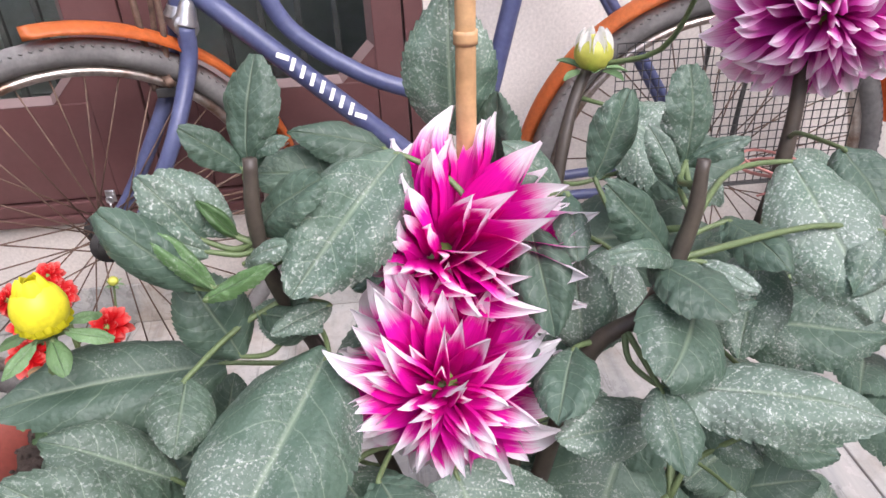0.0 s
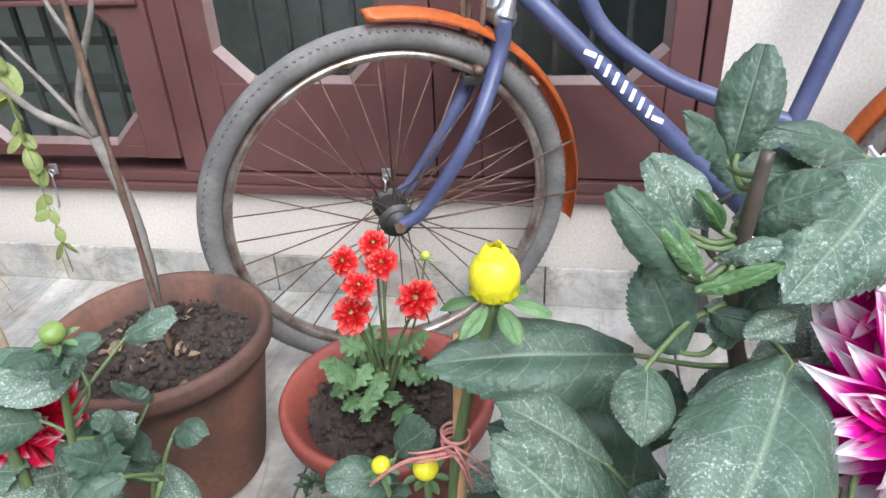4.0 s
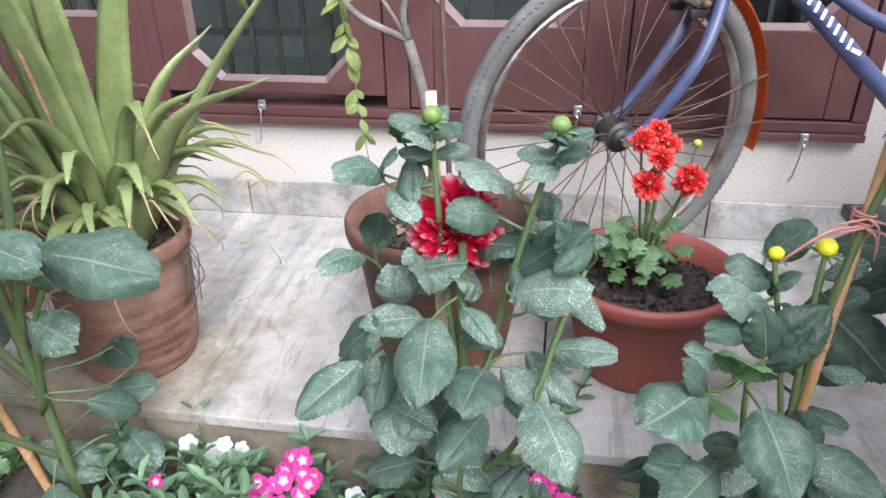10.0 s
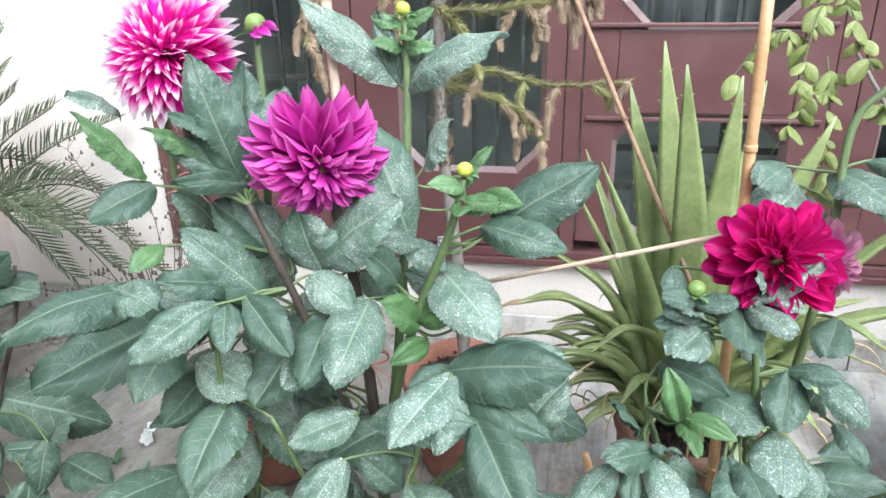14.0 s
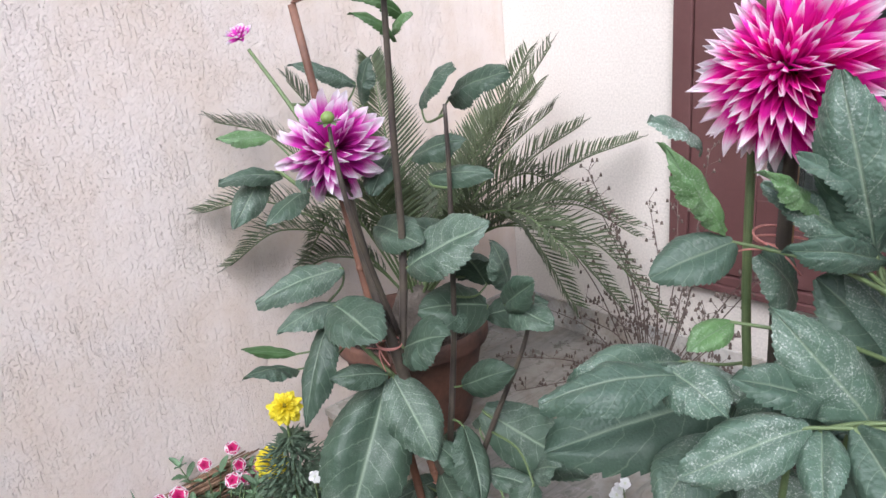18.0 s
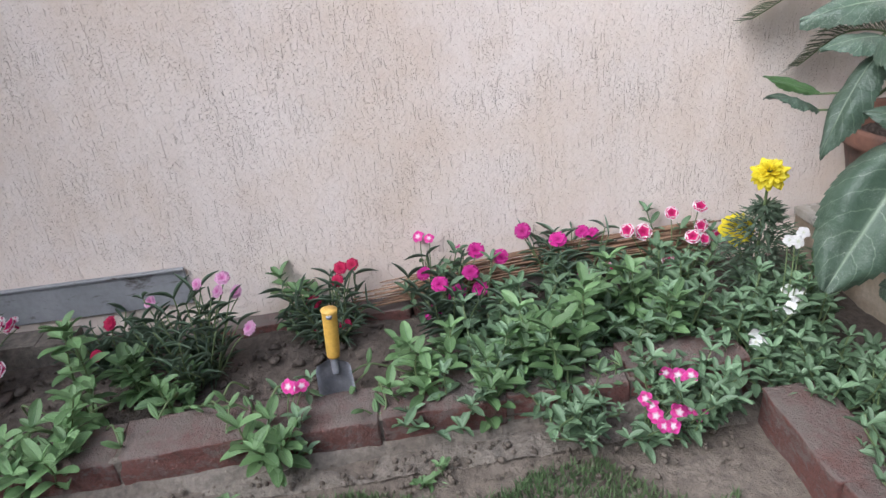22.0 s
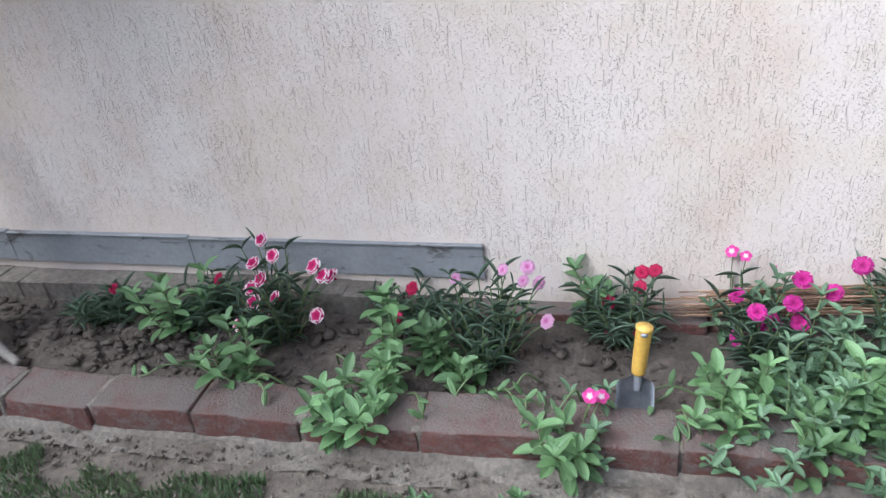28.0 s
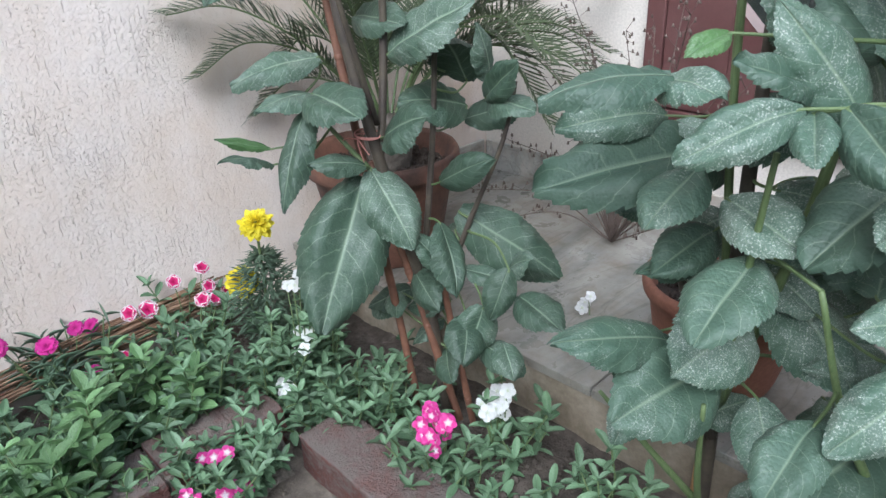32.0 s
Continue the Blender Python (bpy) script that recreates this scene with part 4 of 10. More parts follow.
def window_leaf(name, x0, x1, z0, z1, panes, y=-0.016, thick=0.04):
    """A painted wooden leaf: stiles, rails, cut-corner panes with worn bevels, iron bars behind the glass."""
    ob = thing(name, ((x0 + x1) / 2, y, z0), "dark brown painted wooden window leaf with cut-corner panes", "window", "window leaves", "structure")
    px0, px1 = panes[0][0], panes[0][1]
    part("stile", boxed((x0, y, z0), (px0, y + thick, z1), 0.003), BROWN, ob, flat=True)
    part("stile", boxed((px1, y, z0), (x1, y + thick, z1), 0.003), BROWN, ob, flat=True)
    cuts = [z0] + [v for q in panes for v in (q[2], q[3])] + [z1]
    for a, b in zip(cuts[::2], cuts[1::2]):
        part("rail", boxed((px0 + 0.0005, y + 0.002, a), (px1 - 0.0005, y + thick, b), 0.003), BROWN, ob, flat=True)
    for qx0, qx1, qz0, qz1 in panes:
        c = 0.062
        bm = bmesh.new()
        for cx, cz, sx, sz in ((qx0, qz0, 1, 1), (qx1, qz0, -1, 1), (qx0, qz1, 1, -1), (qx1, qz1, -1, -1)):
            tri_ = [(cx, cz), (cx + sx * c, cz), (cx, cz + sz * c)]
            f = [bm.verts.new((px, y + 0.003, pz)) for px, pz in tri_]
            g = [bm.verts.new((px, y + thick - 0.004, pz)) for px, pz in tri_]
            bm.faces.new(f)
            bm.faces.new(g[::-1])
            for i in range(3):
                bm.faces.new((f[i], g[i], g[(i + 1) % 3], f[(i + 1) % 3]))
        bmesh.ops.recalc_face_normals(bm, faces=bm.faces)
        part("corner_block", bm, BROWN, ob, flat=True)
        pts = eight(qx0, qx1, qz0, qz1, c)
        bm = bmesh.new()
        inner = eight(qx0 + 0.012, qx1 - 0.012, qz0 + 0.012, qz1 - 0.012, c - 0.004)
        a = [bm.verts.new((px, y + 0.001, pz)) for px, pz in pts]
        b = [bm.verts.new((px, y + 0.018, pz)) for px, pz in inner]
        for i in range(8):
            bm.faces.new((a[i], a[(i + 1) % 8], b[(i + 1) % 8], b[i]))
        part("bevel", bm, BROWN_EDGE, ob, "pale worn bevel", flat=True)
        bm = bmesh.new()
        g0 = [bm.verts.new((px, y + 0.020, pz)) for px, pz in pts]
        g1 = [bm.verts.new((px, y + 0.024, pz)) for px, pz in pts]
        bm.faces.new(g0)
        bm.faces.new(g1[::-1])
        pane = part("pane", bm, GLASS, ob, "dark window glass", flat=True)
        pane.visible_shadow = False
        n = max(3, int((qx1 - qx0) / 0.058))
        for i in range(1, n):
            bx = qx0 + (qx1 - qx0) * i / n
            part("bar", boxed((bx - 0.005, y + 0.06, qz0 - 0.02), (bx + 0.005, y + 0.07, qz1 + 0.02)), DARKSTEEL, ob, "upright iron bar", flat=True)
        for i in range(1, 3 if qz1 - qz0 < 0.6 else 6):
            bz = qz0 + (qz1 - qz0) * i / (3 if qz1 - qz0 < 0.6 else 6)
            part("bar", boxed((qx0 - 0.02, y + 0.071, bz - 0.008), (qx1 + 0.02, y + 0.076, bz + 0.008)), DARKSTEEL, ob, flat=True)
    return ob


jamb = bmesh.new()
box(jamb, (0.552, -0.022, 0.447), (0.60, 0.12, 2.15), 0.003)
box(jamb, (3.205, -0.022, 0.447), (3.238, 0.12, 2.15), 0.003)
box(jamb, (2.205, -0.020, 0.447), (2.258, 0.12, 2.15), 0.003)
box(jamb, (1.632, -0.021, 0.447), (1.668, 0.12, 2.15), 0.003)
solid("window_frame", jamb, BROWN, "dark brown painted window posts", "window frame", "structure")
sill = bmesh.new()
box(sill, (0.552, -0.030, 0.405), (3.238, 0.12, 0.422), 0.003)
box(sill, (0.552, -0.022, 0.423), (3.238, 0.12, 0.446), 0.003)
solid("window_sill", sill, BROWN, "moulded dark brown sill under the windows", "window sill", "structure")
window_leaf("window_1", 0.602, 1.118, 0.45, 2.148, [(0.765, 1.045, 0.645, 1.95)])
window_leaf("window_2", 1.121, 1.630, 0.45, 2.148, [(1.228, 1.585, 0.645, 1.95)])
window_leaf("window_3", 1.671, 2.202, 0.478, 2.148, [(1.745, 2.130, 0.505, 0.80), (1.745, 2.130, 0.985, 1.95)], -0.026)
window_leaf("window_4", 2.261, 2.735, 0.45, 2.148, [(2.315, 2.645, 0.632, 1.95)])
window_leaf("window_5", 2.738, 3.202, 0.45, 2.148, [(2.825, 3.150, 0.632, 1.95)])
for bx0, bx1, bz in ((1.671, 2.202, 0.985), (1.671, 2.202, 0.80)):
    solid("trim", boxed((bx0 + 0.01, -0.036, bz + (0.006 if bz > 0.9 else -0.016)), (bx1 - 0.01, -0.0265, bz + (0.016 if bz > 0.9 else -0.006)), 0.003), BROWN, "thin moulding across the window leaf", "trim", "structure")


def hook(x, z, drop, label="small steel window hook hanging from an eye"):
    """A stay hook with its screw eye and catch."""
    ob = thing("window_hook", (x, -0.03, z), label, "hook", "window hooks")
    part("plate", boxed((x - 0.009, -0.036, z - 0.012), (x + 0.009, -0.031, z + 0.012), 0.002), STEEL, ob)
    part("eye", ring(bmesh.new(), (x, -0.043, z - 0.004), (0, 1, 0), 0.006, 0.0018, 20, 6), STEEL, ob)
    part("rod", tubed([(x, -0.045, z - 0.01), (x + drop * 0.15, -0.042, z - 0.05), (x + drop * 0.3, -0.040, z - 0.085), (x + drop * 0.5, -0.045, z - 0.092), (x + drop * 0.55, -0.05, z - 0.082)], 0.0022, 0.0022, 8), STEEL, ob)
    return ob


for hx, hz, hd in ((1.33, 0.462, 0.05), (2.638, 0.459, -0.03), (1.905, 0.452, -0.04), (3.115, 0.412, -0.03)):
    hook(hx, hz, hd)

# pale curtain behind the upper panes of one leaf
CURTAIN = mottled("white_cotton", (0.66, 0.67, 0.68), (0.78, 0.78, 0.78), 9, 0.9, 120, 0.2, 0.002)
bm = bmesh.new()
rows = []
for j in range(2):
    rows.append([bm.verts.new((1.69 + 0.49 * i / 60, 0.075 + 0.012 * math.sin(i * 0.9) + 0.006 * math.sin(i * 2.3), 0.93 + 1.1 * j)) for i in range(61)])
for i in range(60):
    bm.faces.new((rows[0][i], rows[0][i + 1], rows[1][i + 1], rows[1][i]))
bmesh.ops.solidify(bm, geom=bm.faces[:], thickness=0.002)
solid("curtain", bm, CURTAIN, "white cotton curtain hanging in folds behind the glass", "curtain", flat=False)

# ---- brick edging ----


def brick_mesh(seed):
    bm = bmesh.new()
    box(bm, (-0.056, -0.1175, -0.095), (0.056, 0.1175, 0.0), 0.004)
    bmesh.ops.subdivide_edges(bm, edges=[e for e in bm.edges if e.calc_length() > 0.06], cuts=5, use_grid_fill=True)
    for v in bm.verts:
        q = v.co * 22 + Vector((seed * 5.1, 0, 0))
        v.co += 0.0032 * Vector((noise.noise(q), noise.noise(q + Vector((9, 0, 0))), noise.noise(q + Vector((0, 9, 0)))))
        chip = noise.noise(v.co * 48 + Vector((0, seed * 3.7, 0)))
        if chip > 0.15 and abs(v.co.x) > 0.04 and v.co.z > -0.03:
            v.co -= Vector((math.copysign(0.010, v.co.x), 0, 0.006)) * (chip - 0.15) * 2
    return mesh_of("brick", bm, BRICK)


BRICKS = [brick_mesh(i) for i in range(4)]


def brick_row(label, at, spots):
    ob = thing("brick_edging", at, label, "edging", "", "structure")
    for i, (x, y, z, turn) in enumerate(spots):
        piece("brick", BRICKS[i % 4], pose(x, y, z + random.uniform(-0.006, 0.004), random.uniform(-1.5, 1.5), random.uniform(-3, 3), turn + random.uniform(-2.4, 2.4)), ob)
    return ob


spots = []
for i in range(18):
    y = -1.232 - 0.2385 * i
    spots.append((0.408 + 0.020 * (-1.2 - y), y, 0.078 - 0.008 * (-1.2 - y) * 0.5, 0))
side_row = brick_row("row of worn red bricks edging the bed along the wall", (0.45, -3, 0), spots)
front_row = brick_row("row of worn red bricks edging the bed along the ledge", (2, -1.09, 0), [(0.66 + 0.236 * i, -1.085 + 0.004 * i, 0.072, 90) for i in range(19)])
bm = ground_grid(0.40, 0.55, -5.5, -1.16, 0.000, 0.012, 0.014, 21)
for i in range(18):
    y = -1.351 - 0.2385 * i
    box(bm, (0.358 + 0.020 * (-1.2 - y), y - 0.012, 0.0), (0.459 + 0.020 * (-1.2 - y), y + 0.012, 0.069), 0.004)
# a crumbling cement lip under the front of the bricks
lip = []
for i in range(430):
    y = -1.13 - 0.010 * i
    x = 0.458 + 0.020 * (-1.2 - y)
    n1, n2 = noise.noise((y * 7, 3, 0)), noise.noise((y * 31, 7, 0))
    high, deep = 0.020 + 0.011 * n1 + 0.005 * n2, 0.016 + 0.010 * noise.noise((y * 9, 11, 0)) + 0.004 * n2
    lip.append([bm.verts.new(q) for q in ((x - 0.01, y, high), (x + deep * 0.7, y, high - 0.003), (x + deep, y, high - 0.010), (x + deep + 0.008, y, -0.012))])
for p, q in zip(lip, lip[1:]):
    for k in range(3):
        bm.faces.new((p[k], q[k], q[k + 1], p[k + 1]))
solid("mortar_bed", bm, MORTAR, "crumbled pale cement along the foot of the bricks", "mortar", "structure", flat=False)

# sheet metal strip, plaster step and cement along the foot of the wall
strip = thing("flashing", (0.01, -3.2, 0.17), "grey sheet-metal strip fixed along the foot of the wall", "flashing", "", "structure")
for y0, y1, dz in ((-3.05, -2.25, 0.0), (-3.62, -3.03, 0.006), (-5.5, -3.60, 0.010)):
    bm = bmesh.new()
    box(bm, (0.003, y0, 0.118 + dz), (0.010 + dz * 0.6, y1, 0.208 + dz), 0.0015)
    box(bm, (0.003, y0, 0.206 + dz), (0.016 + dz * 0.6, y1, 0.211 + dz), 0.001)
    part("sheet", bm, SHEET, strip, flat=True)
bm = bmesh.new()
for i in range(40):
    y = -5.4 + i * 0.08
    h = 0.095 + 0.012 * noise.noise((y * 3, 0, 0))
    if y < -2.55:
        box(bm, (0.0, y, 0.0), (0.075 + 0.018 * noise.noise((y * 4, 2, 0)), y + 0.081, h))
bmesh.ops.remove_doubles(bm, verts=bm.verts, dist=0.0008)
solid("plaster_step", bm, MORTAR, "broken whitish plaster step at the foot of the wall", "step", "structure")
foot = thing("wall_foot", (0.03, -1.9, 0.05), "old bricks and crumbling plaster showing at the foot of the wall", "edging", "", "structure")
for i in range(10):
    y = -1.62 - 0.24 * i
    piece("brick", BRICKS[(i + 1) % 4], pose(0.0 + 0.012 * (i % 2), y, 0.056, 0, 0, random.uniform(-2, 2)), foot)

# ---- pots ----


def pot(at, rim_r, base_r, height, rim_h, mat, label, soil_drop=0.035, flare=0.012, chips=0, soil=POTSOIL, bulge=0.92):
    """A clay pot with a thick rolled rim, hollow, filled with lumpy soil."""
    ob = thing("flower_pot", at, label, "flower pot", "flower pots")
    w = 0.011
    r1 = rim_r - flare
    prof = [(0.0, 0.0), (base_r * 0.96, 0.0), (base_r, 0.006)]
    for i in range(1, 9):
        f = i / 8
        prof.append((base_r + (r1 - base_r) * f ** bulge, (height - rim_h) * f))
    prof += [(rim_r - 0.002, height - rim_h + 0.004), (rim_r, height - rim_h + 0.012), (rim_r, height - 0.008), (rim_r - 0.004, height), (rim_r - w, height), (rim_r - w - 0.006, height - 0.01), (r1 - w - 0.004, height - rim_h), (r1 - w - 0.012, height - rim_h - 0.05)]
    part("body", lathe(bmesh.new(), prof, 56, at, 0.012), mat, ob)
    bm = bmesh.new()
    sr = r1 - w * 0.6
    zc = at[2] + height - soil_drop
    centre = bm.verts.new((at[0], at[1], zc))
    prev = None
    for k in range(1, 9):
        rr = sr * k / 8
        line = []
        for j in range(36):
            a = 2 * math.pi * j / 36
            x, y = at[0] + rr * math.cos(a), at[1] + rr * math.sin(a)
            line.append(bm.verts.new((x, y, zc + 0.016 * noise.noise((x * 38, y * 38, 3)) + 0.014 * noise.noise((x * 110, y * 110, 8)))))
        for j in range(36):
            if prev is None:
                bm.faces.new((centre, line[j], line[(j + 1) % 36]))
            else:
                bm.faces.new((prev[j], line[j], line[(j + 1) % 36], prev[(j + 1) % 36]))
        prev = line
    part("soil", bm, soil, ob)
    bm = bmesh.new()
    rp = random.Random(int(at[0] * 1000))
    for _ in range(420):
        a, rr, r = rp.uniform(0, 6.283), sr * math.sqrt(rp.random()) * 0.94, rp.uniform(0.0012, 0.0055) * (2.0 if rp.random() < 0.10 else 1)
        q = Vector((at[0] + rr * math.cos(a), at[1] + rr * math.sin(a), zc + 0.006))
        res = bmesh.ops.create_icosphere(bm, subdivisions=1, radius=r)
        for v in res["verts"]:
            v.co = q + v.co * (1 + 0.5 * noise.noise(v.co * (1.5 / r) + q * 50))
    tagged(part("soil_crumb", bm, soil, ob, "loose crumbs of pot soil"), "loose crumbs of pot soil", "", "", "stuff")
    for _ in range(chips):
        a, r = random.uniform(0, 6.28), sr * random.uniform(0.15, 0.85)
        q = Vector((at[0] + r * math.cos(a), at[1] + r * math.sin(a), zc + 0.008))
        bm = bmesh.new()
        blade(bm, Matrix.Translation((0, -0.5, 0)), oval, 5, 2, 0.25, random.uniform(-0.3, 0.3), 0, 0.35, random.random() * 9)
        bmesh.ops.solidify(bm, geom=bm.faces[:], thickness=0.05)
        n = random.uniform(0.010, 0.028)
        bm.transform(Matrix.Translation(q) @ Euler((random.uniform(-0.5, 0.5), random.uniform(-0.5, 0.5), random.uniform(0, 6.2))).to_matrix().to_4x4() @ Matrix.Diagonal((n * random.uniform(0.25, 0.5), n, n * 0.6, 1)))
        part("wood_chip", bm, CHIP, ob, flat=True)
    return ob


POT1 = (2.415, -0.525, FLOOR)
POTR = (2.750, -0.535, FLOOR)
POTA = (1.876, -0.625, FLOOR)
POTC = (0.222, -0.62, FLOOR)
POTD = (1.06, -0.585, FLOOR)
POTE = (1.48, -0.50, FLOOR)
pot(POT1, 0.160, 0.110, 0.268, 0.035, TERRA_DARK, "dark damp terracotta pot with wood chips on its soil", 0.045, 0.014, 30)
pot(POTR, 0.150, 0.088, 0.195, 0.030, REDPOT, "red painted clay pot of scarlet flowers on the marble", 0.035, 0.020)
pot(POTA, 0.124, 0.096, 0.245, 0.032, TERRA_PALE, "old lime-stained terracotta pot of aloe on the marble", 0.02, 0.007, bulge=0.55)
pot(POTC, 0.185, 0.125, 0.262, 0.045, TERRA_DARK, "big terracotta pot of a cycad in the corner", 0.05, 0.016)
pot(POTD, 0.140, 0.095, 0.195, 0.030, TERRACOTTA, "terracotta pot half hidden by dahlia leaves", 0.03, 0.012)
pot(POTE, 0.140, 0.100, 0.215, 0.030, TERRACOTTA, "terracotta pot of a thin young conifer", 0.03, 0.012)

# ---- bicycle leaning on the window wall ----
HUB = Vector((2.700, -0.233, 0.478))
REAR = Vector((3.70, -0.175, 0.478))
LEAN_AXIS = Vector((0.0, 1.0, 0.055)).normalized()
R_WHEEL = 0.312
bike = thing("bicycle", (3.1, -0.24, FLOOR), "old blue bicycle with orange mudguards leaning on the windows", "bicycle")


def wheel(name, c, parent, turn=0.0):
    ax = Matrix.Rotation(turn, 3, "Z") @ LEAN_AXIS
    e1 = (Vector((1, 0, 0)) - ax * ax.x).normalized()
    e2 = ax.cross(e1)
    hub = part(name, tubed([c - ax * 0.04, c - ax * 0.012, c + ax * 0.012, c + ax * 0.04], 0.020, 0.020, 14), DARKSTEEL, parent)
    tyre = part("tyre", ring(bmesh.new(), c, ax, R_WHEEL - 0.018, 0.0195, 120, 14), TYRE, hub, "dusty ribbed tyre")
    bm = bmesh.new()
    for k in range(150):
        a = 2 * math.pi * k / 150
        d = e1 * math.cos(a) + e2 * math.sin(a)
        tdir = (-e1 * math.sin(a) + e2 * math.cos(a))
        for s in (-1, 1):
            q = c + d * (R_WHEEL - 0.0012) + ax * (s * 0.0095)
            m, _ = frame_at(q - ax * s * 0.009 + tdir * 0.006, q + ax * s * 0.008 - tdir * 0.004 - d * 0.007, d + ax * s * 0.8)
            b2 = bmesh.new()
            box(b2, (-0.0024, -0.001, -0.0006), (0.0024, 0.020, 0.0022))
            b2.transform(m)
            tmp = bpy.data.meshes.new("t")
            b2.to_mesh(tmp)
            b2.free()
            bm.from_mesh(tmp)
            bpy.data.meshes.remove(tmp)
    part("tread", bm, TYRE, hub, flat=True)
    part("rim", ring(bmesh.new(), c, ax, R_WHEEL - 0.044, 0.0085, 96, 8, 1.7), RIM, hub, "tarnished steel rim")
    for k in range(36):
        a = 2 * math.pi * k / 36
        s = 1 if k % 2 else -1
        b = a + (0.62 if (k // 2) % 2 else -0.62)
        p0 = c + ax * s * 0.030 + (e1 * math.cos(b) + e2 * math.sin(b)) * 0.020
        p1 = c + (e1 * math.cos(a) + e2 * math.sin(a)) * (R_WHEEL - 0.050)
        part("spoke", tube(bmesh.new(), [p0, p1], 0.0013, 0.0013, 5), RUST, hub)
    for s in (-1, 1):
        q = c + ax * s * 0.030
        part("flange", tube(bmesh.new(), [q - ax * 0.0015, q + ax * 0.0015], 0.030, 0.030, 20), DARKSTEEL, hub)
        part("nut", tube(bmesh.new(), [c + ax * s * 0.045, c + ax * s * 0.058], 0.010, 0.010, 6), RUST, hub, flat=True)
    return ax, e1, e2


def mudguard(c, ax, arc, parent, sweep=0.05):
    """A curved guard of rounded section over a wheel."""
    e1 = (Vector((1, 0, 0)) - ax * ax.x).normalized()
    e2 = -ax.cross(e1)
    bm = bmesh.new()
    rows = []
    for i in range(41):
        a = radians(arc[0] + (arc[1] - arc[0]) * i / 40)
        d = e1 * math.cos(a) + e2 * math.sin(a)
        line = []
        for k in range(-4, 5):
            u = k / 4
            rr = R_WHEEL + 0.024 - 0.013 * u * u
            line.append(bm.verts.new(c + d * rr + ax * (0.027 * u)))
        rows.append(line)
    for a, b in zip(rows, rows[1:]):
        for k in range(8):
            bm.faces.new((a[k], a[k + 1], b[k + 1], b[k]))
    bmesh.ops.solidify(bm, geom=bm.faces[:], thickness=0.0015)
    return part("mudguard", bm, ORANGE, parent, "orange mudguard with scuffed paint")


ax, e1, e2 = wheel("front_wheel", HUB, bike, radians(26))
mudguard(HUB, ax, (-14, 92.5), bike)
wheel("rear_wheel", REAR, bike)
mudguard(REAR, LEAN_AXIS, (10, 205), bike)
CROWN = Vector((2.871, -0.158, 0.785))
up = (Vector((2.925, -0.125, 1.00)) - CROWN).normalized()
for s in (-1, 1):
    q = ax * s * 0.047
    leg = part("fork_leg", tubed([HUB + q, HUB + q + Vector((0.042, 0.010, 0.028)), HUB + q * 1.0 + Vector((0.117, 0.028, 0.145)), CROWN + q * 0.75 + Vector((-0.012, 0, -0.06)), CROWN + q * 0.6], 0.0100, 0.0140, 12, 8), BLUE, bike, "faded blue fork leg")
part("fork_crown", tubed([CROWN - ax * 0.036, CROWN, CROWN + ax * 0.036], 0.018, 0.018, 12), STEEL, bike)
part("head_tube", tubed([CROWN + up * 0.01, CROWN + up * 0.17], 0.019, 0.019, 16), BLUE, bike)
for s in (-1, 1):
    q = ax * s * 0.028
    part("fork_cap", tubed([CROWN + q, CROWN + q + up * 0.016, CROWN + q + up * 0.030, CROWN + q + up * 0.036], 0.0165, 0.008, 14), STEEL, bike, "chromed cap on the fork leg")
    for turn in (14, -2):
        d = Vector((math.cos(radians(turn)), 0, math.sin(radians(turn))))
        d = (d - ax * d.dot(ax)).normalized()
        part("guard_stay", tube(bmesh.new(), [HUB + ax * s * 0.044, HUB + ax * s * 0.036 + d * (R_WHEEL * 0.6), HUB + ax * s * 0.027 + d * (R_WHEEL + 0.012)], 0.0020, 0.0020, 6), RUST, bike, "thin mudguard stay")
part("brake_rod", tubed([CROWN + Vector((-0.055, -0.03, 0.16)), CROWN + Vector((-0.050, -0.035, 0.06)), CROWN + Vector((-0.048, -0.035, -0.05)), CROWN + Vector((-0.052, -0.03, -0.09))], 0.0052, 0.0052, 8), RUST, bike, "rusty brake pull rod")
part("brake_bridge", tubed([CROWN + Vector((-0.045, 0, -0.075)) - ax * 0.05, CROWN + Vector((-0.048, 0, -0.070)), CROWN + Vector((-0.045, 0, -0.075)) + ax * 0.05], 0.007, 0.007, 8), RUST, bike, "rusty brake bridge over the tyre")
part("lower_cup", tubed([CROWN + up * 0.004, CROWN + up * 0.022], 0.024, 0.021, 16), STEEL, bike, "chromed head cup")
for s in (-1, 1):
    q = ax * s * 0.030
    part("brake_arm", tubed([CROWN + q + Vector((-0.03, 0, 0.10)), CROWN + q + Vector((-0.032, 0, 0.02)), CROWN + q * 1.2 + Vector((-0.04, 0, -0.05)), CROWN + q * 1.2 + Vector((-0.045, 0, -0.085))], 0.005, 0.004, 8), RUST, bike, "rusty brake stirrup")
    part("brake_block", boxed(CROWN + q * 1.1 + Vector((-0.065, -0.006, -0.10)), CROWN + q * 1.1 + Vector((-0.022, 0.006, -0.085)), 0.002), DARKSTEEL, bike)
BB = Vector((3.285, -0.165, 0.462))
HEADLOW = CROWN + up * 0.055
down = part("down_tube", tubed([HEADLOW, BB], 0.0165, 0.0165, 16), BLUE, bike, "blue down tube")
part("top_tube", tubed([CROWN + up * 0.150, (2.977, -0.145, 0.860), (3.026, -0.148, 0.763), (3.120, -0.150, 0.691), (3.212, -0.152, 0.651), (3.325, -0.155, 0.614)], 0.0135, 0.0135, 14, 10), BLUE, bike, "curved blue upper tube")
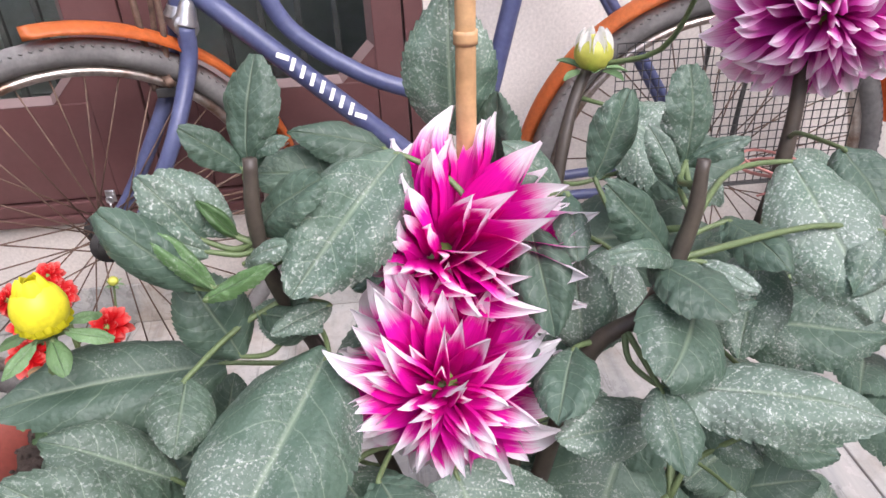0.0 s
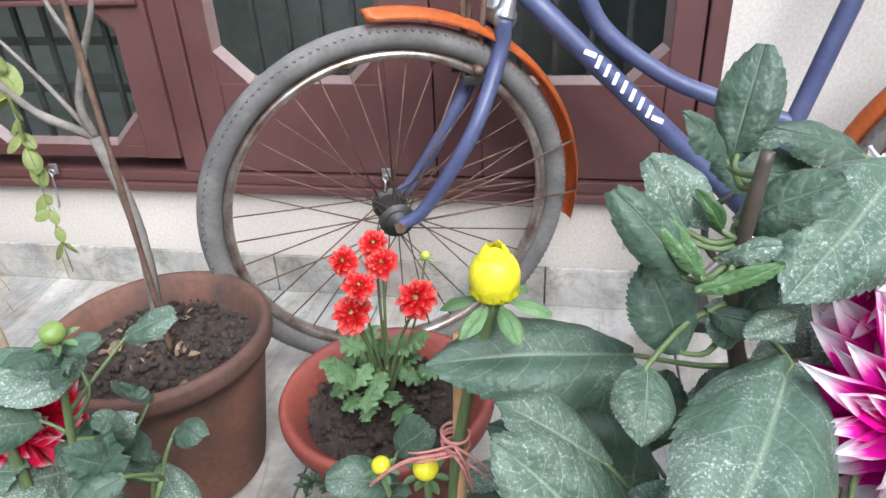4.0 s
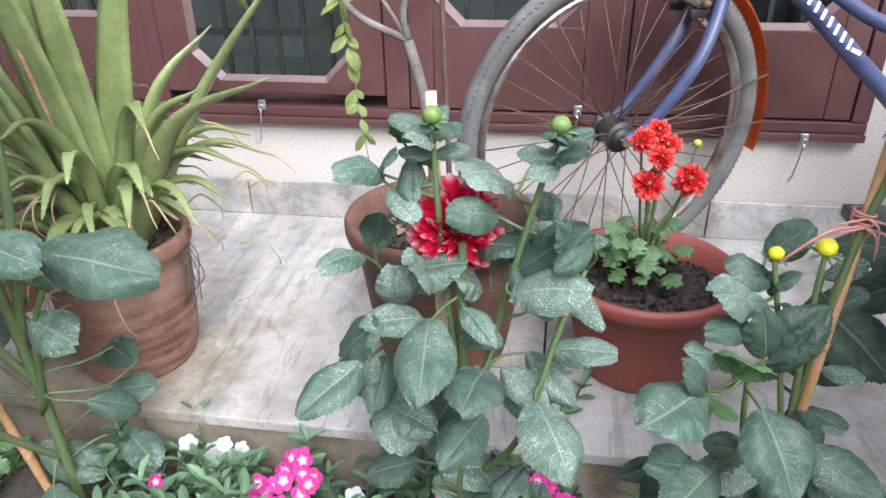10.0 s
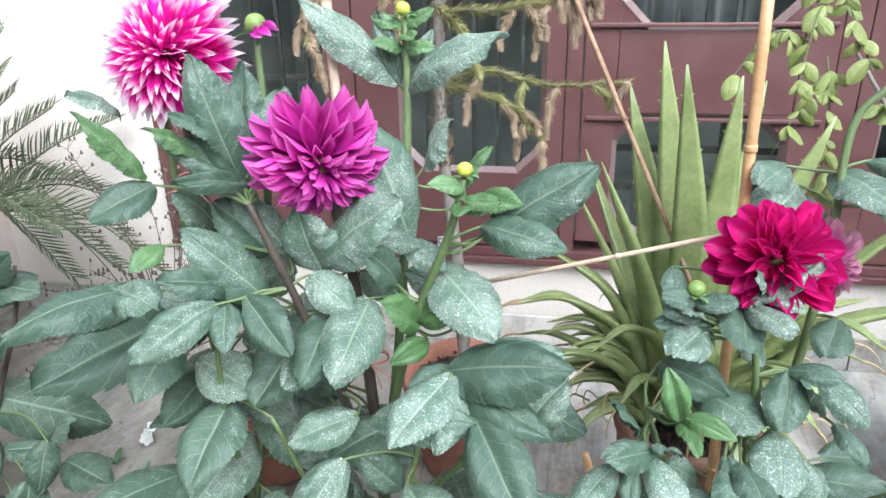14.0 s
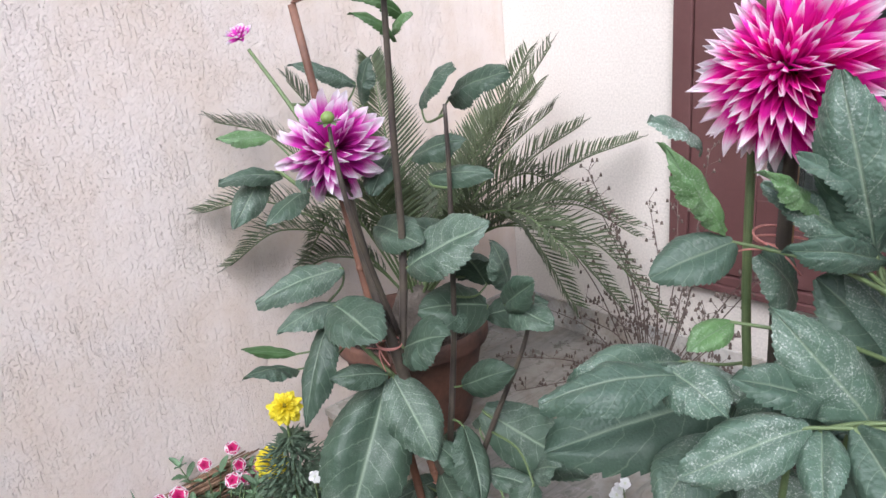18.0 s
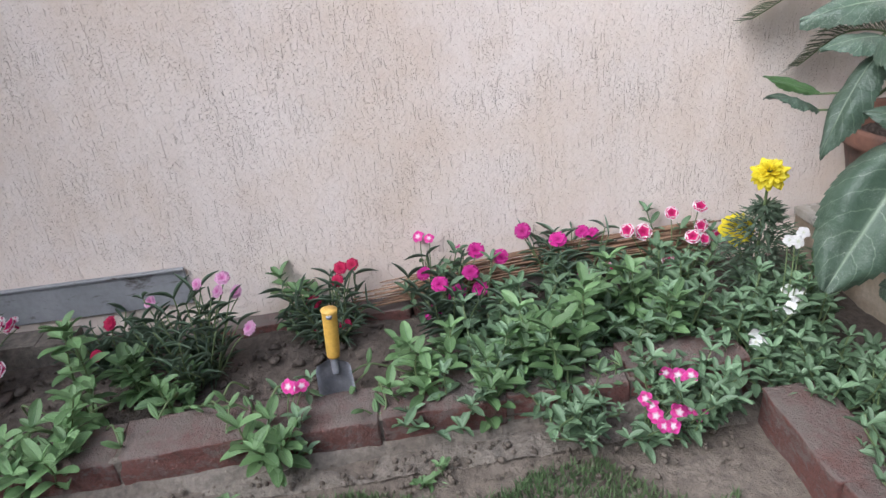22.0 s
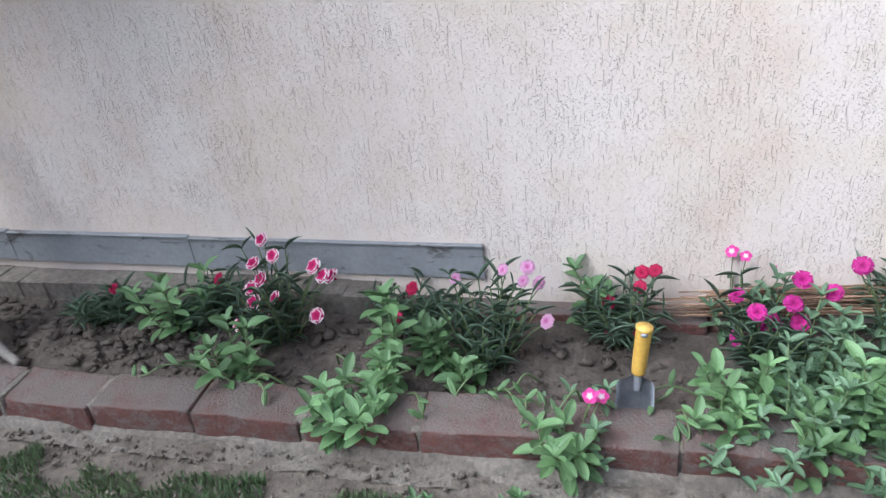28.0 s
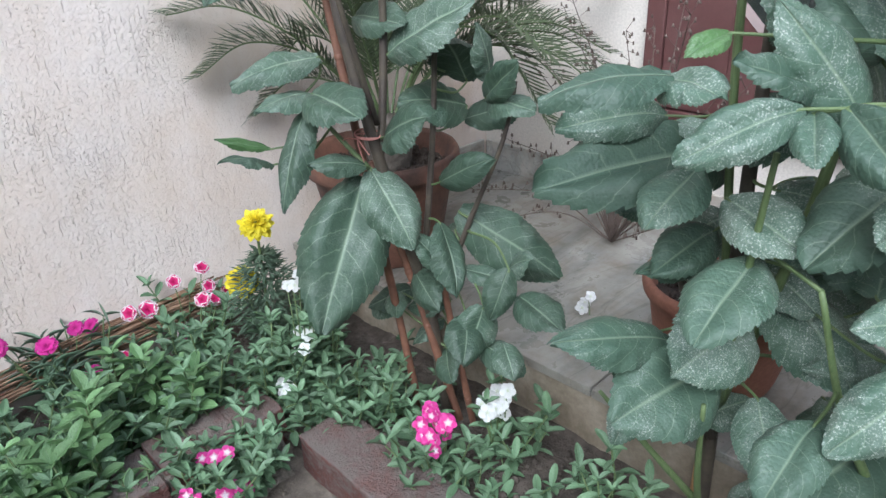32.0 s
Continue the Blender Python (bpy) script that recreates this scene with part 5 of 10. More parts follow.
part("seat_tube", tubed([BB, (3.325, -0.155, 0.614), (3.43, -0.110, 0.98)], 0.015, 0.015, 14), BLUE, bike)
part("bottom_bracket", tubed([BB - LEAN_AXIS * 0.036, BB + LEAN_AXIS * 0.036], 0.022, 0.022, 16), DARKSTEEL, bike)
ring_ = part("chainwheel", ring(bmesh.new(), BB - LEAN_AXIS * 0.05, LEAN_AXIS, 0.078, 0.006, 48, 6), DARKSTEEL, bike)
part("crank", tubed([BB - LEAN_AXIS * 0.058, BB - LEAN_AXIS * 0.066 + Vector((-0.10, 0, -0.115))], 0.009, 0.008, 10), STEEL, bike)
part("pedal", boxed((3.14, -0.325, 0.330), (3.22, -0.235, 0.355), 0.006), DARKSTEEL, bike, "worn rubber pedal")
for s in (-1, 1):
    q = LEAN_AXIS * s * 0.05
    part("seat_stay", tubed([REAR + q, Vector((3.42, -0.115, 0.94)) + q * 0.5], 0.0075, 0.0075, 10), BLUE, bike)
    part("chain_stay", tubed([REAR + q, BB + q * 0.5], 0.009, 0.009, 10), BLUE, bike)
    part("carrier_leg", tubed([REAR + q * 1.4, REAR + q * 1.4 + Vector((0.03, 0, 0.37))], 0.004, 0.004, 8), DARKSTEEL, bike)
basket = part("basket", boxed((3.50, -0.285, 0.50), (3.88, -0.277, 0.503)), DARKSTEEL, bike, "dark wire side basket")
for i in range(30):
    x = 3.50 + 0.38 * i / 29
    part("wire", tube(bmesh.new(), [(x, -0.281, 0.50), (x, -0.271, 0.735)], 0.0009, 0.0009, 4), DARKSTEEL, basket)
for i in range(18):
    z = 0.505 + 0.23 * i / 17
    part("wire", tube(bmesh.new(), [(3.50, -0.281 + 0.01 * i / 17, z), (3.88, -0.281 + 0.01 * i / 17, z)], 0.0009, 0.0009, 4), DARKSTEEL, basket)
# white lettering on the down tube, left as plain slanted bars between two pale points
d = (BB - HEADLOW).normalized()
side = Vector((0, -1, 0.55))
side = (side - d * side.dot(d)).normalized()
cross = d.cross(side)
for i in range(9):
    q = HEADLOW.lerp(BB, 0.31 + 0.27 * i / 8) + side * 0.0158
    end = i in (0, 8)
    b2 = boxed((-0.010 if not end else -0.004, -0.0032 if not end else -0.010, -0.0012), (0.010 if not end else 0.004, 0.0032 if not end else 0.010, 0.0012), 0.0008)
    b2.transform(Matrix(((cross.x, d.x, side.x, q.x), (cross.y, d.y, side.y, q.y), (cross.z, d.z, side.z, q.z), (0, 0, 0, 1))) @ Matrix.Rotation(0.35, 4, "Z"))
    part("letter_bar", b2, WHITE, down, "white bar of the frame's lettering", flat=True)

# ---- dahlias ----
STEMS = {}


def plant(name, at, label, category="plant", group=""):
    ob = thing(name, at, label, category, group)
    STEMS[ob] = []
    return ob


def grow(parent, points, r0=0.006, r1=0.004, mat=None):
    """A stem of a plant; its leaves find it to sit on."""
    ob = stem(parent, points, r0, r1, mat)
    STEMS[parent] += spline(points, 8)
    return ob


def petioles(parent):
    """Joins each leaf that stands free to the nearest lower stem by a thin stalk."""
    for lf in [c for c in parent.children if c.name.startswith("leaf")]:
        m = ORIGIN[lf]
        base = m.translation
        if not STEMS[parent]:
            return
        best = min(STEMS[parent], key=lambda q: (q - base).length + (0.25 * max(0, q.z - base.z)))
        gap = (best - base).length
        if 0.008 < gap < 0.16:
            y = m.to_3x3() @ Vector((0, 1, 0))
            mid = base.lerp(best, 0.45) - y.normalized() * gap * 0.18 - Vector((0, 0, gap * 0.08))
            part("petiole", tubed([best, mid, base, base + y * 0.06], 0.0024, 0.0014, 6, 4), STEM, parent)


D1 = plant("dahlia_plant", (3.2, -0.89, 0.03), "tall dusty-leaved dahlia with magenta and white blooms", "dahlia", "dahlias")
grow(D1, [(3.2, -0.89, 0.02), (3.195, -0.87, 0.30), (3.19, -0.865, 0.55), (3.215, -0.865, 0.74), (3.222, -0.87, 0.79)], 0.009, 0.006, STEM_DARK)
grow(D1, [(3.195, -0.87, 0.30), (3.15, -0.86, 0.55), (3.105, -0.845, 0.68), (3.086, -0.865, 0.76), (3.084, -0.877, 0.81), (3.088, -0.875, 0.85)], 0.008, 0.004, STEM_DARK)
grow(D1, [(3.2, -0.88, 0.25), (3.24, -0.89, 0.5), (3.277, -0.905, 0.698), (3.315, -0.912, 0.745), (3.335, -0.91, 0.80), (3.34, -0.905, 0.84)], 0.008, 0.004, STEM_DARK)
grow(D1, [(3.2, -0.88, 0.30), (3.26, -0.82, 0.6), (3.299, -0.75, 0.777), (3.319, -0.724, 0.828), (3.331, -0.715, 0.84)], 0.007, 0.004, STEM_DARK)
grow(D1, [(3.2, -0.89, 0.35), (3.19, -0.90, 0.6), (3.185, -0.915, 0.70)], 0.006, 0.004)
grow(D1, [(3.22, -0.86, 0.05), (3.42, -0.76, 0.45), (3.50, -0.72, 0.72), (3.52, -0.69, 0.86)], 0.009, 0.006, STEM_DARK)
grow(D1, [(3.2, -0.89, 0.35), (3.12, -0.90, 0.5), (3.05, -0.92, 0.60)], 0.006, 0.003)
grow(D1, [(3.2, -0.89, 0.35), (3.25, -0.93, 0.5), (3.33, -0.95, 0.62)], 0.006, 0.003)
dahlia_flower(D1, (3.186, -0.925, 0.712), (-0.15, -0.88, 0.22), 0.080, P_PALE, 135, 0.36, 124, 0.75, 0.06, "magenta dahlia bloom with broad white petal tips", 0.34, BUD, narrow_petal)
dahlia_flower(D1, (3.190, -0.868, 0.770), (-0.80, -0.45, 0.08), 0.083, P_PINKWHITE, 125, 0.36, 126, 0.75, 0.06, "magenta dahlia bloom with white curled tips", 0.38, BUD, narrow_petal)
dahlia_flower(D1, (3.522, -0.705, 0.868), (-0.25, -0.85, -0.35), 0.094, P_ROSE, 125, 0.29, 114, 0.60, 0.05, "large rose-purple dahlia bloom hanging forward", 0.2)
wb = bud(D1, (3.331, -0.715, 0.850), 0.0155, BUD_YELLOW)
for f in range(8):
    a = f * 0.785
    q = Vector((3.331 + 0.012 * math.cos(a), -0.715 + 0.012 * math.sin(a), 0.846))
    m, n = frame_at(q, q + Vector((-0.006 * math.cos(a), -0.006 * math.sin(a), 0.022)), (math.cos(a), math.sin(a), 0.2))
    bm = bmesh.new()
    blade(bm, m @ Matrix.Diagonal((0.010, n, n, 1)), oval, 6, 2, 0.2, -0.1)
    part("petal", bm, P_WHITE, wb)

YB = plant("dahlia_plant", (2.9, -0.85, 0.03), "young dahlia with a bright yellow bud opening", "dahlia", "dahlias")
grow(YB, [(2.905, -0.845, 0.02), (2.895, -0.85, 0.30), (2.90, -0.858, 0.52), (2.915, -0.862, 0.64), (2.938, -0.866, 0.735)], 0.006, 0.004)
grow(YB, [(2.895, -0.85, 0.28), (2.882, -0.856, 0.45), (2.879, -0.857, 0.553)], 0.005, 0.003)
grow(YB, [(2.895, -0.85, 0.26), (2.862, -0.85, 0.42), (2.836, -0.842, 0.535)], 0.004, 0.003)
grow(YB, [(2.90, -0.845, 0.15), (2.84, -0.87, 0.30), (2.82, -0.885, 0.42)], 0.005, 0.003)
yb = part("flower", ball(bmesh.new(), (2.938, -0.866, 0.757), 0.0172, (1, 1, 1.12), 18), BUD_BRIGHT, YB, "bright yellow half-open bud")
ybp = petal_mesh(P_YELLOW, 0.45, 0.10, 0.03, 3)
for i in range(34):
    a, f = i * 2.4, i / 34
    r = 0.0172 * math.sin(math.pi * (0.25 + 0.25 * f))
    q = Vector((2.938 + r * math.cos(a), -0.866 + r * math.sin(a), 0.742 + 0.006 * f))
    tip = Vector((2.938 + r * 0.35 * math.cos(a), -0.866 + r * 0.35 * math.sin(a), 0.771 + 0.012 * f))
    m, n = frame_at(q, tip, (-math.cos(a), -math.sin(a), 0.0))
    piece("petal", ybp, m @ Matrix.Diagonal((0.017, n, n, 1)), yb)
for i in range(6):
    a = i * 1.047
    leaf(YB, (2.938 + 0.010 * math.cos(a), -0.866 + 0.010 * math.sin(a), 0.738), (2.938 + 0.038 * math.cos(a), -0.866 + 0.038 * math.sin(a), 0.728), 0.5, "plain", (0, 0, 1))
bud(YB, (2.836, -0.842, 0.545), 0.0085, BUD_BRIGHT)
bud(YB, (2.879, -0.857, 0.563), 0.0108, BUD_BRIGHT)

RD = plant("dahlia_plant", (2.5, -0.86, 0.03), "red dahlia with white petal tips among dusty leaves", "dahlia", "dahlias")
grow(RD, [(2.505, -0.855, 0.02), (2.50, -0.86, 0.30), (2.495, -0.865, 0.45), (2.497, -0.868, 0.55)], 0.008, 0.005)
grow(RD, [(2.50, -0.86, 0.25), (2.54, -0.865, 0.45), (2.575, -0.87, 0.60), (2.597, -0.875, 0.68)], 0.0045, 0.003)
grow(RD, [(2.50, -0.86, 0.28), (2.475, -0.86, 0.50), (2.465, -0.855, 0.64), (2.462, -0.85, 0.68)], 0.0045, 0.003)
grow(RD, [(2.50, -0.86, 0.20), (2.43, -0.87, 0.36), (2.40, -0.86, 0.50)], 0.005, 0.003)
grow(RD, [(2.505, -0.86, 0.18), (2.57, -0.90, 0.30), (2.61, -0.88, 0.45), (2.635, -0.86, 0.52)], 0.005, 0.003)
grow(RD, [(2.505, -0.86, 0.10), (2.50, -0.93, 0.24), (2.52, -0.95, 0.34)], 0.005, 0.003)
dahlia_flower(RD, (2.486, -0.845, 0.550), (0.15, -0.75, 0.10), 0.060, P_RED, 100, 0.35, 122, 0.55, 0.05, "red dahlia bloom with small white tips", 0.28)
bud(RD, (2.597, -0.875, 0.691), 0.010, BUD)
bud(RD, (2.463, -0.852, 0.690), 0.011, BUD)

MG = plant("dahlia_plant", (1.9, -0.9, 0.03), "crimson dahlia with one bloom withering beside it", "dahlia", "dahlias")
grow(MG, [(1.90, -0.88, 0.02), (1.905, -0.89, 0.30), (1.90, -0.90, 0.55), (1.885, -0.915, 0.72), (1.872, -0.925, 0.81)], 0.008, 0.005)
grow(MG, [(1.90, -0.89, 0.35), (1.94, -0.87, 0.60), (1.955, -0.87, 0.80), (1.96, -0.85, 0.95), (1.99, -0.85, 1.0)], 0.007, 0.004)
grow(MG, [(1.905, -0.89, 0.30), (1.86, -0.93, 0.45), (1.79, -0.95, 0.56), (1.76, -0.96, 0.64)], 0.006, 0.003)
grow(MG, [(1.90, -0.89, 0.25), (1.97, -0.93, 0.42), (2.02, -0.95, 0.50)], 0.006, 0.003)
grow(MG, [(1.90, -0.88, 0.15), (1.88, -0.97, 0.30), (1.90, -0.99, 0.42)], 0.006, 0.003)
grow(MG, [(1.90, -0.89, 0.45), (1.88, -0.95, 0.66), (1.86, -0.97, 0.76)], 0.005, 0.003)
dahlia_flower(MG, (1.880, -0.942, 0.830), (-0.15, -0.75, 0.45), 0.068, P_MAG, 105, 0.36, 118, 0.65, -0.05, "crimson magenta dahlia bloom", 0.34)
dahlia_flower(MG, (1.945, -0.895, 0.805), (0.35, -0.85, 0.0), 0.054, P_FADED, 80, 0.26, 120, 0.8, 0.10, "withered purplish dahlia bloom", 0.45)
bud(MG, (1.80, -0.955, 0.795), 0.010, BUD)

PD = plant("dahlia_plant", (1.4, -0.88, 0.03), "broad dusty-leaved dahlia with a purple bloom", "dahlia", "dahlias")
grow(PD, [(1.40, -0.86, 0.02), (1.40, -0.87, 0.40), (1.39, -0.89, 0.70), (1.385, -0.93, 0.85), (1.382, -0.95, 0.90)], 0.010, 0.006, STEM_DARK)
grow(PD, [(1.40, -0.87, 0.35), (1.44, -0.86, 0.70), (1.452, -0.835, 0.95), (1.45, -0.82, 1.07)], 0.008, 0.004)
grow(PD, [(1.40, -0.87, 0.45), (1.47, -0.92, 0.70), (1.52, -0.945, 0.83), (1.544, -0.955, 0.91)], 0.007, 0.004)
grow(PD, [(1.40, -0.87, 0.40), (1.36, -0.95, 0.66), (1.32, -0.98, 0.82), (1.30, -0.985, 0.88)], 0.007, 0.004, STEM_DARK)
grow(PD, [(1.40, -0.87, 0.25), (1.46, -0.97, 0.45), (1.50, -1.0, 0.62)], 0.006, 0.003)
grow(PD, [(1.40, -0.87, 0.25), (1.34, -0.97, 0.45), (1.30, -1.0, 0.60)], 0.006, 0.003)
grow(PD, [(1.40, -0.87, 0.30), (1.53, -0.93, 0.50), (1.60, -0.95, 0.62)], 0.006, 0.003)
dahlia_flower(PD, (1.380, -0.962, 0.922), (0.35, -0.66, -0.42), 0.080, P_PURPLE, 135, 0.25, 118, 0.60, 0.02, "purple dahlia bloom drooping from its stalk", 0.26)
bud(PD, (1.544, -0.955, 0.921), 0.009, BUD_YELLOW)
bud(PD, (1.448, -0.82, 1.08), 0.009, BUD_YELLOW)

BD = plant("dahlia_plant", (1.18, -0.86, 0.03), "tall dahlia with a great magenta bloom tipped in white", "dahlia", "dahlias")
grow(BD, [(1.17, -0.84, 0.02), (1.165, -0.85, 0.45), (1.17, -0.87, 0.80), (1.178, -0.885, 0.97), (1.18, -0.90, 1.02)], 0.010, 0.006, STEM_DARK)
grow(BD, [(1.17, -0.85, 0.25), (1.10, -0.84, 0.45), (1.05, -0.82, 0.55)], 0.007, 0.004, STEM_DARK)
grow(BD, [(1.17, -0.85, 0.30), (1.24, -0.88, 0.60), (1.28, -0.885, 0.90), (1.284, -0.880, 1.055)], 0.007, 0.004)
grow(BD, [(1.165, -0.85, 0.40), (1.13, -0.85, 0.75), (1.12, -0.84, 1.0), (1.11, -0.83, 1.16)], 0.006, 0.004)
grow(BD, [(1.17, -0.85, 0.12), (1.08, -0.90, 0.24), (1.03, -0.92, 0.30)], 0.006, 0.003)
grow(BD, [(1.17, -0.85, 0.10), (1.20, -0.96, 0.28), (1.21, -1.0, 0.42)], 0.006, 0.003)
grow(BD, [(1.17, -0.85, 0.30), (1.22, -0.97, 0.55), (1.24, -1.0, 0.72)], 0.006, 0.003)
dahlia_flower(BD, (1.182, -0.915, 1.038), (0.05, -0.92, 0.22), 0.086, P_BIG, 170, 0.25, 112, 0.7, -0.02, "great magenta dahlia bloom with white petal tips", 0.13, BUD, narrow_petal)
b5 = bud(BD, (1.284, -0.880, 1.068), 0.013, BUD)
for f in range(6):
    a = f * 1.05
    q = Vector((1.284 + 0.006 * math.cos(a), -0.882 + 0.006 * math.sin(a), 1.063))
    m, n = frame_at(q, q + Vector((0.022 + 0.004 * math.cos(a), -0.012, -0.004 + 0.006 * math.sin(a))), (math.cos(a), math.sin(a), 0.5))
    bm = bmesh.new()
    blade(bm, m @ Matrix.Diagonal((0.012, n, n, 1)), oval, 6, 2, 0.2, -0.1)
    part("petal", bm, P_PURPLE, b5)

LV = plant("dahlia_plant", (0.65, -0.87, 0.03), "tall dark-stemmed dahlia with a mauve bloom before the cycad", "dahlia", "dahlias")
grow(LV, [(0.66, -0.865, 0.02), (0.64, -0.89, 0.30), (0.60, -0.935, 0.55), (0.565, -0.955, 0.74), (0.545, -0.965, 0.88)], 0.012, 0.008, STEM_DARK)
grow(LV, [(0.60, -0.935, 0.55), (0.59, -0.90, 0.75), (0.60, -0.90, 0.95), (0.61, -0.90, 1.10), (0.615, -0.90, 1.19)], 0.007, 0.004, STEM_DARK)
grow(LV, [(0.64, -0.89, 0.35), (0.64, -0.85, 0.60), (0.65, -0.84, 0.85), (0.655, -0.84, 0.98)], 0.006, 0.003, STEM_DARK)
grow(LV, [(0.64, -0.88, 0.22), (0.69, -0.83, 0.42), (0.74, -0.79, 0.58), (0.76, -0.78, 0.68)], 0.006, 0.003, STEM_DARK)
grow(LV, [(0.55, -0.96, 0.85), (0.46, -0.98, 0.98), (0.37, -0.995, 1.08)], 0.005, 0.003)
grow(LV, [(0.60, -0.935, 0.52), (0.52, -0.98, 0.62), (0.48, -0.99, 0.66)], 0.005, 0.003)
grow(LV, [(0.545, -0.965, 0.85), (0.46, -0.985, 0.86), (0.40, -0.99, 0.88)], 0.005, 0.003)
dahlia_flower(LV, (0.548, -0.982, 0.928), (0.62, -0.75, -0.02), 0.084, P_LAV, 90, 0.25, 118, 0.8, 0.04, "mauve dahlia bloom with white tips", 0.34)
dahlia_flower(LV, (0.353, -0.998, 1.103), (0.2, -0.4, 0.8), 0.026, P_LAV, 26, 0.40, 85, 0.4, -0.05, "small half-open mauve bloom")
bud(LV, (0.600, -1.012, 0.985), 0.010, BUD)
grow(LV, [(0.60, -0.935, 0.62), (0.615, -1.0, 0.82), (0.605, -1.012, 0.93), (0.601, -1.012, 0.972)], 0.005, 0.003, STEM_DARK)
bud(LV, (0.625, -0.90, 1.205), 0.013, BUD_YELLOW)

leaf(D1, (3.117, -0.897, 0.726), (3.056, -1.028, 0.677), 0.58, "dahlia", (0.1, -0.5, 0.9))
leaf(D1, (3.034, -0.842, 0.681), (2.893, -0.888, 0.697), 0.50, "dahlia", (0.1, -0.4, 0.9))
leaf(D1, (3.058, -0.880, 0.715), (3.031, -0.867, 0.777), 0.70, "dahlia", (0.2, -0.7, 0.7))
leaf(D1, (3.172, -0.845, 0.833), (3.102, -0.909, 0.777), 0.62, "dahlia", (0.2, -0.5, 0.8))
leaf(D1, (3.164, -0.810, 0.822), (3.102, -0.814, 0.843), 0.50, "dahlia", (-0.3, -0.5, 0.8))
leaf(D1, (3.209, -0.792, 0.822), (3.213, -0.782, 0.916), 0.68, "dahlia", (0.0, -0.5, 0.9))
leaf(D1, (3.239, -0.809, 0.797), (3.237, -0.826, 0.861), 0.50, "dahlia", (-0.2, -0.6, 0.8))
leaf(D1, (3.275, -0.847, 0.798), (3.238, -0.841, 0.834), 0.60, "dahlia", (0.1, -0.6, 0.8))
leaf(D1, (3.248, -0.883, 0.795), (3.253, -0.933, 0.749), 0.55, "dahlia", (-0.2, -0.5, 0.9))
leaf(D1, (3.269, -0.917, 0.725), (3.247, -0.968, 0.715), 0.70, "dahlia", (-0.3, -0.4, 0.9))
leaf(D1, (3.285, -0.885, 0.694), (3.276, -0.882, 0.775), 0.60, "dahlia", (-0.2, -0.4, 0.9))
leaf(D1, (3.079, -0.841, 0.831), (3.090, -0.822, 0.895), 0.55, "oval", (-0.1, -0.4, 0.9))
leaf(D1, (3.075, -0.842, 0.830), (3.046, -0.852, 0.863), 0.55, "oval", (0.1, -0.6, 0.8))
leaf(D1, (3.082, -0.838, 0.836), (3.106, -0.848, 0.851), 0.50, "oval", (0.1, -0.4, 0.9))
leaf(D1, (3.067, -0.869, 0.801), (3.028, -0.862, 0.840), 0.60, "oval", (-0.2, -0.6, 0.8))
leaf(D1, (3.081, -0.862, 0.798), (3.126, -0.884, 0.839), 0.55, "oval", (-0.3, -0.6, 0.7))
leaf(D1, (3.054, -0.878, 0.794), (3.014, -0.895, 0.825), 0.55, "oval", (0.0, -0.7, 0.7))
leaf(D1, (3.071, -0.872, 0.780), (3.104, -0.888, 0.801), 0.40, "oval", (-0.1, -0.6, 0.8))
leaf(D1, (3.071, -0.875, 0.801), (3.054, -0.878, 0.828), 0.35, "young", (-0.0, -0.6, 0.8))
leaf(D1, (3.345, -0.871, 0.824), (3.343, -0.868, 0.882), 0.60, "oval", (0.1, -0.7, 0.7))
leaf(D1, (3.340, -0.880, 0.809), (3.320, -0.870, 0.849), 0.42, "oval", (-0.3, -0.4, 0.9))
leaf(D1, (3.345, -0.872, 0.823), (3.377, -0.882, 0.842), 0.40, "oval", (-0.3, -0.4, 0.9))
leaf(D1, (3.325, -0.906, 0.782), (3.284, -0.909, 0.832), 0.50, "oval", (0.0, -0.7, 0.7))
leaf(D1, (3.329, -0.909, 0.778), (3.282, -0.936, 0.805), 0.35, "oval", (-0.2, -0.4, 0.9))
leaf(D1, (3.315, -0.912, 0.779), (3.344, -0.958, 0.774), 0.75, "oval", (0.1, -0.4, 0.9))
leaf(D1, (3.346, -0.911, 0.776), (3.371, -0.934, 0.768), 0.45, "oval", (-0.1, -0.6, 0.8))
leaf(D1, (3.299, -0.840, 0.803), (3.318, -0.839, 0.861), 0.50, "oval", (0.1, -0.7, 0.7))
leaf(D1, (3.273, -0.867, 0.807), (3.272, -0.906, 0.782), 0.50, "oval", (0.1, -0.4, 0.9))
leaf(D1, (3.343, -0.915, 0.752), (3.308, -0.969, 0.739), 0.95, "oval", (0.2, -0.7, 0.7))
leaf(D1, (3.313, -0.950, 0.717), (3.429, -0.992, 0.718), 0.42, "dahlia", (0.0, -0.4, 0.9))
leaf(D1, (3.309, -0.957, 0.723), (3.309, -1.004, 0.704), 0.72, "dahlia", (0.2, -0.5, 0.8))
leaf(D1, (3.439, -0.830, 0.798), (3.463, -0.919, 0.724), 0.62, "dahlia", (-0.2, -0.6, 0.8))
leaf(D1, (3.387, -0.855, 0.770), (3.403, -0.910, 0.765), 0.60, "dahlia", (-0.2, -0.4, 0.9))
leaf(D1, (3.434, -0.823, 0.724), (3.404, -0.875, 0.666), 0.70, "dahlia", (-0.3, -0.6, 0.7))
leaf(D1, (3.347, -0.717, 0.806), (3.423, -0.780, 0.741), 0.70, "dahlia", (-0.0, -0.6, 0.8))
leaf(D1, (3.348, -0.745, 0.760), (3.429, -0.786, 0.788), 0.70, "dahlia", (0.0, -0.4, 0.9))
leaf(D1, (3.322, -0.928, 0.669), (3.253, -0.951, 0.683), 0.55, "dahlia", (-0.1, -0.7, 0.7))
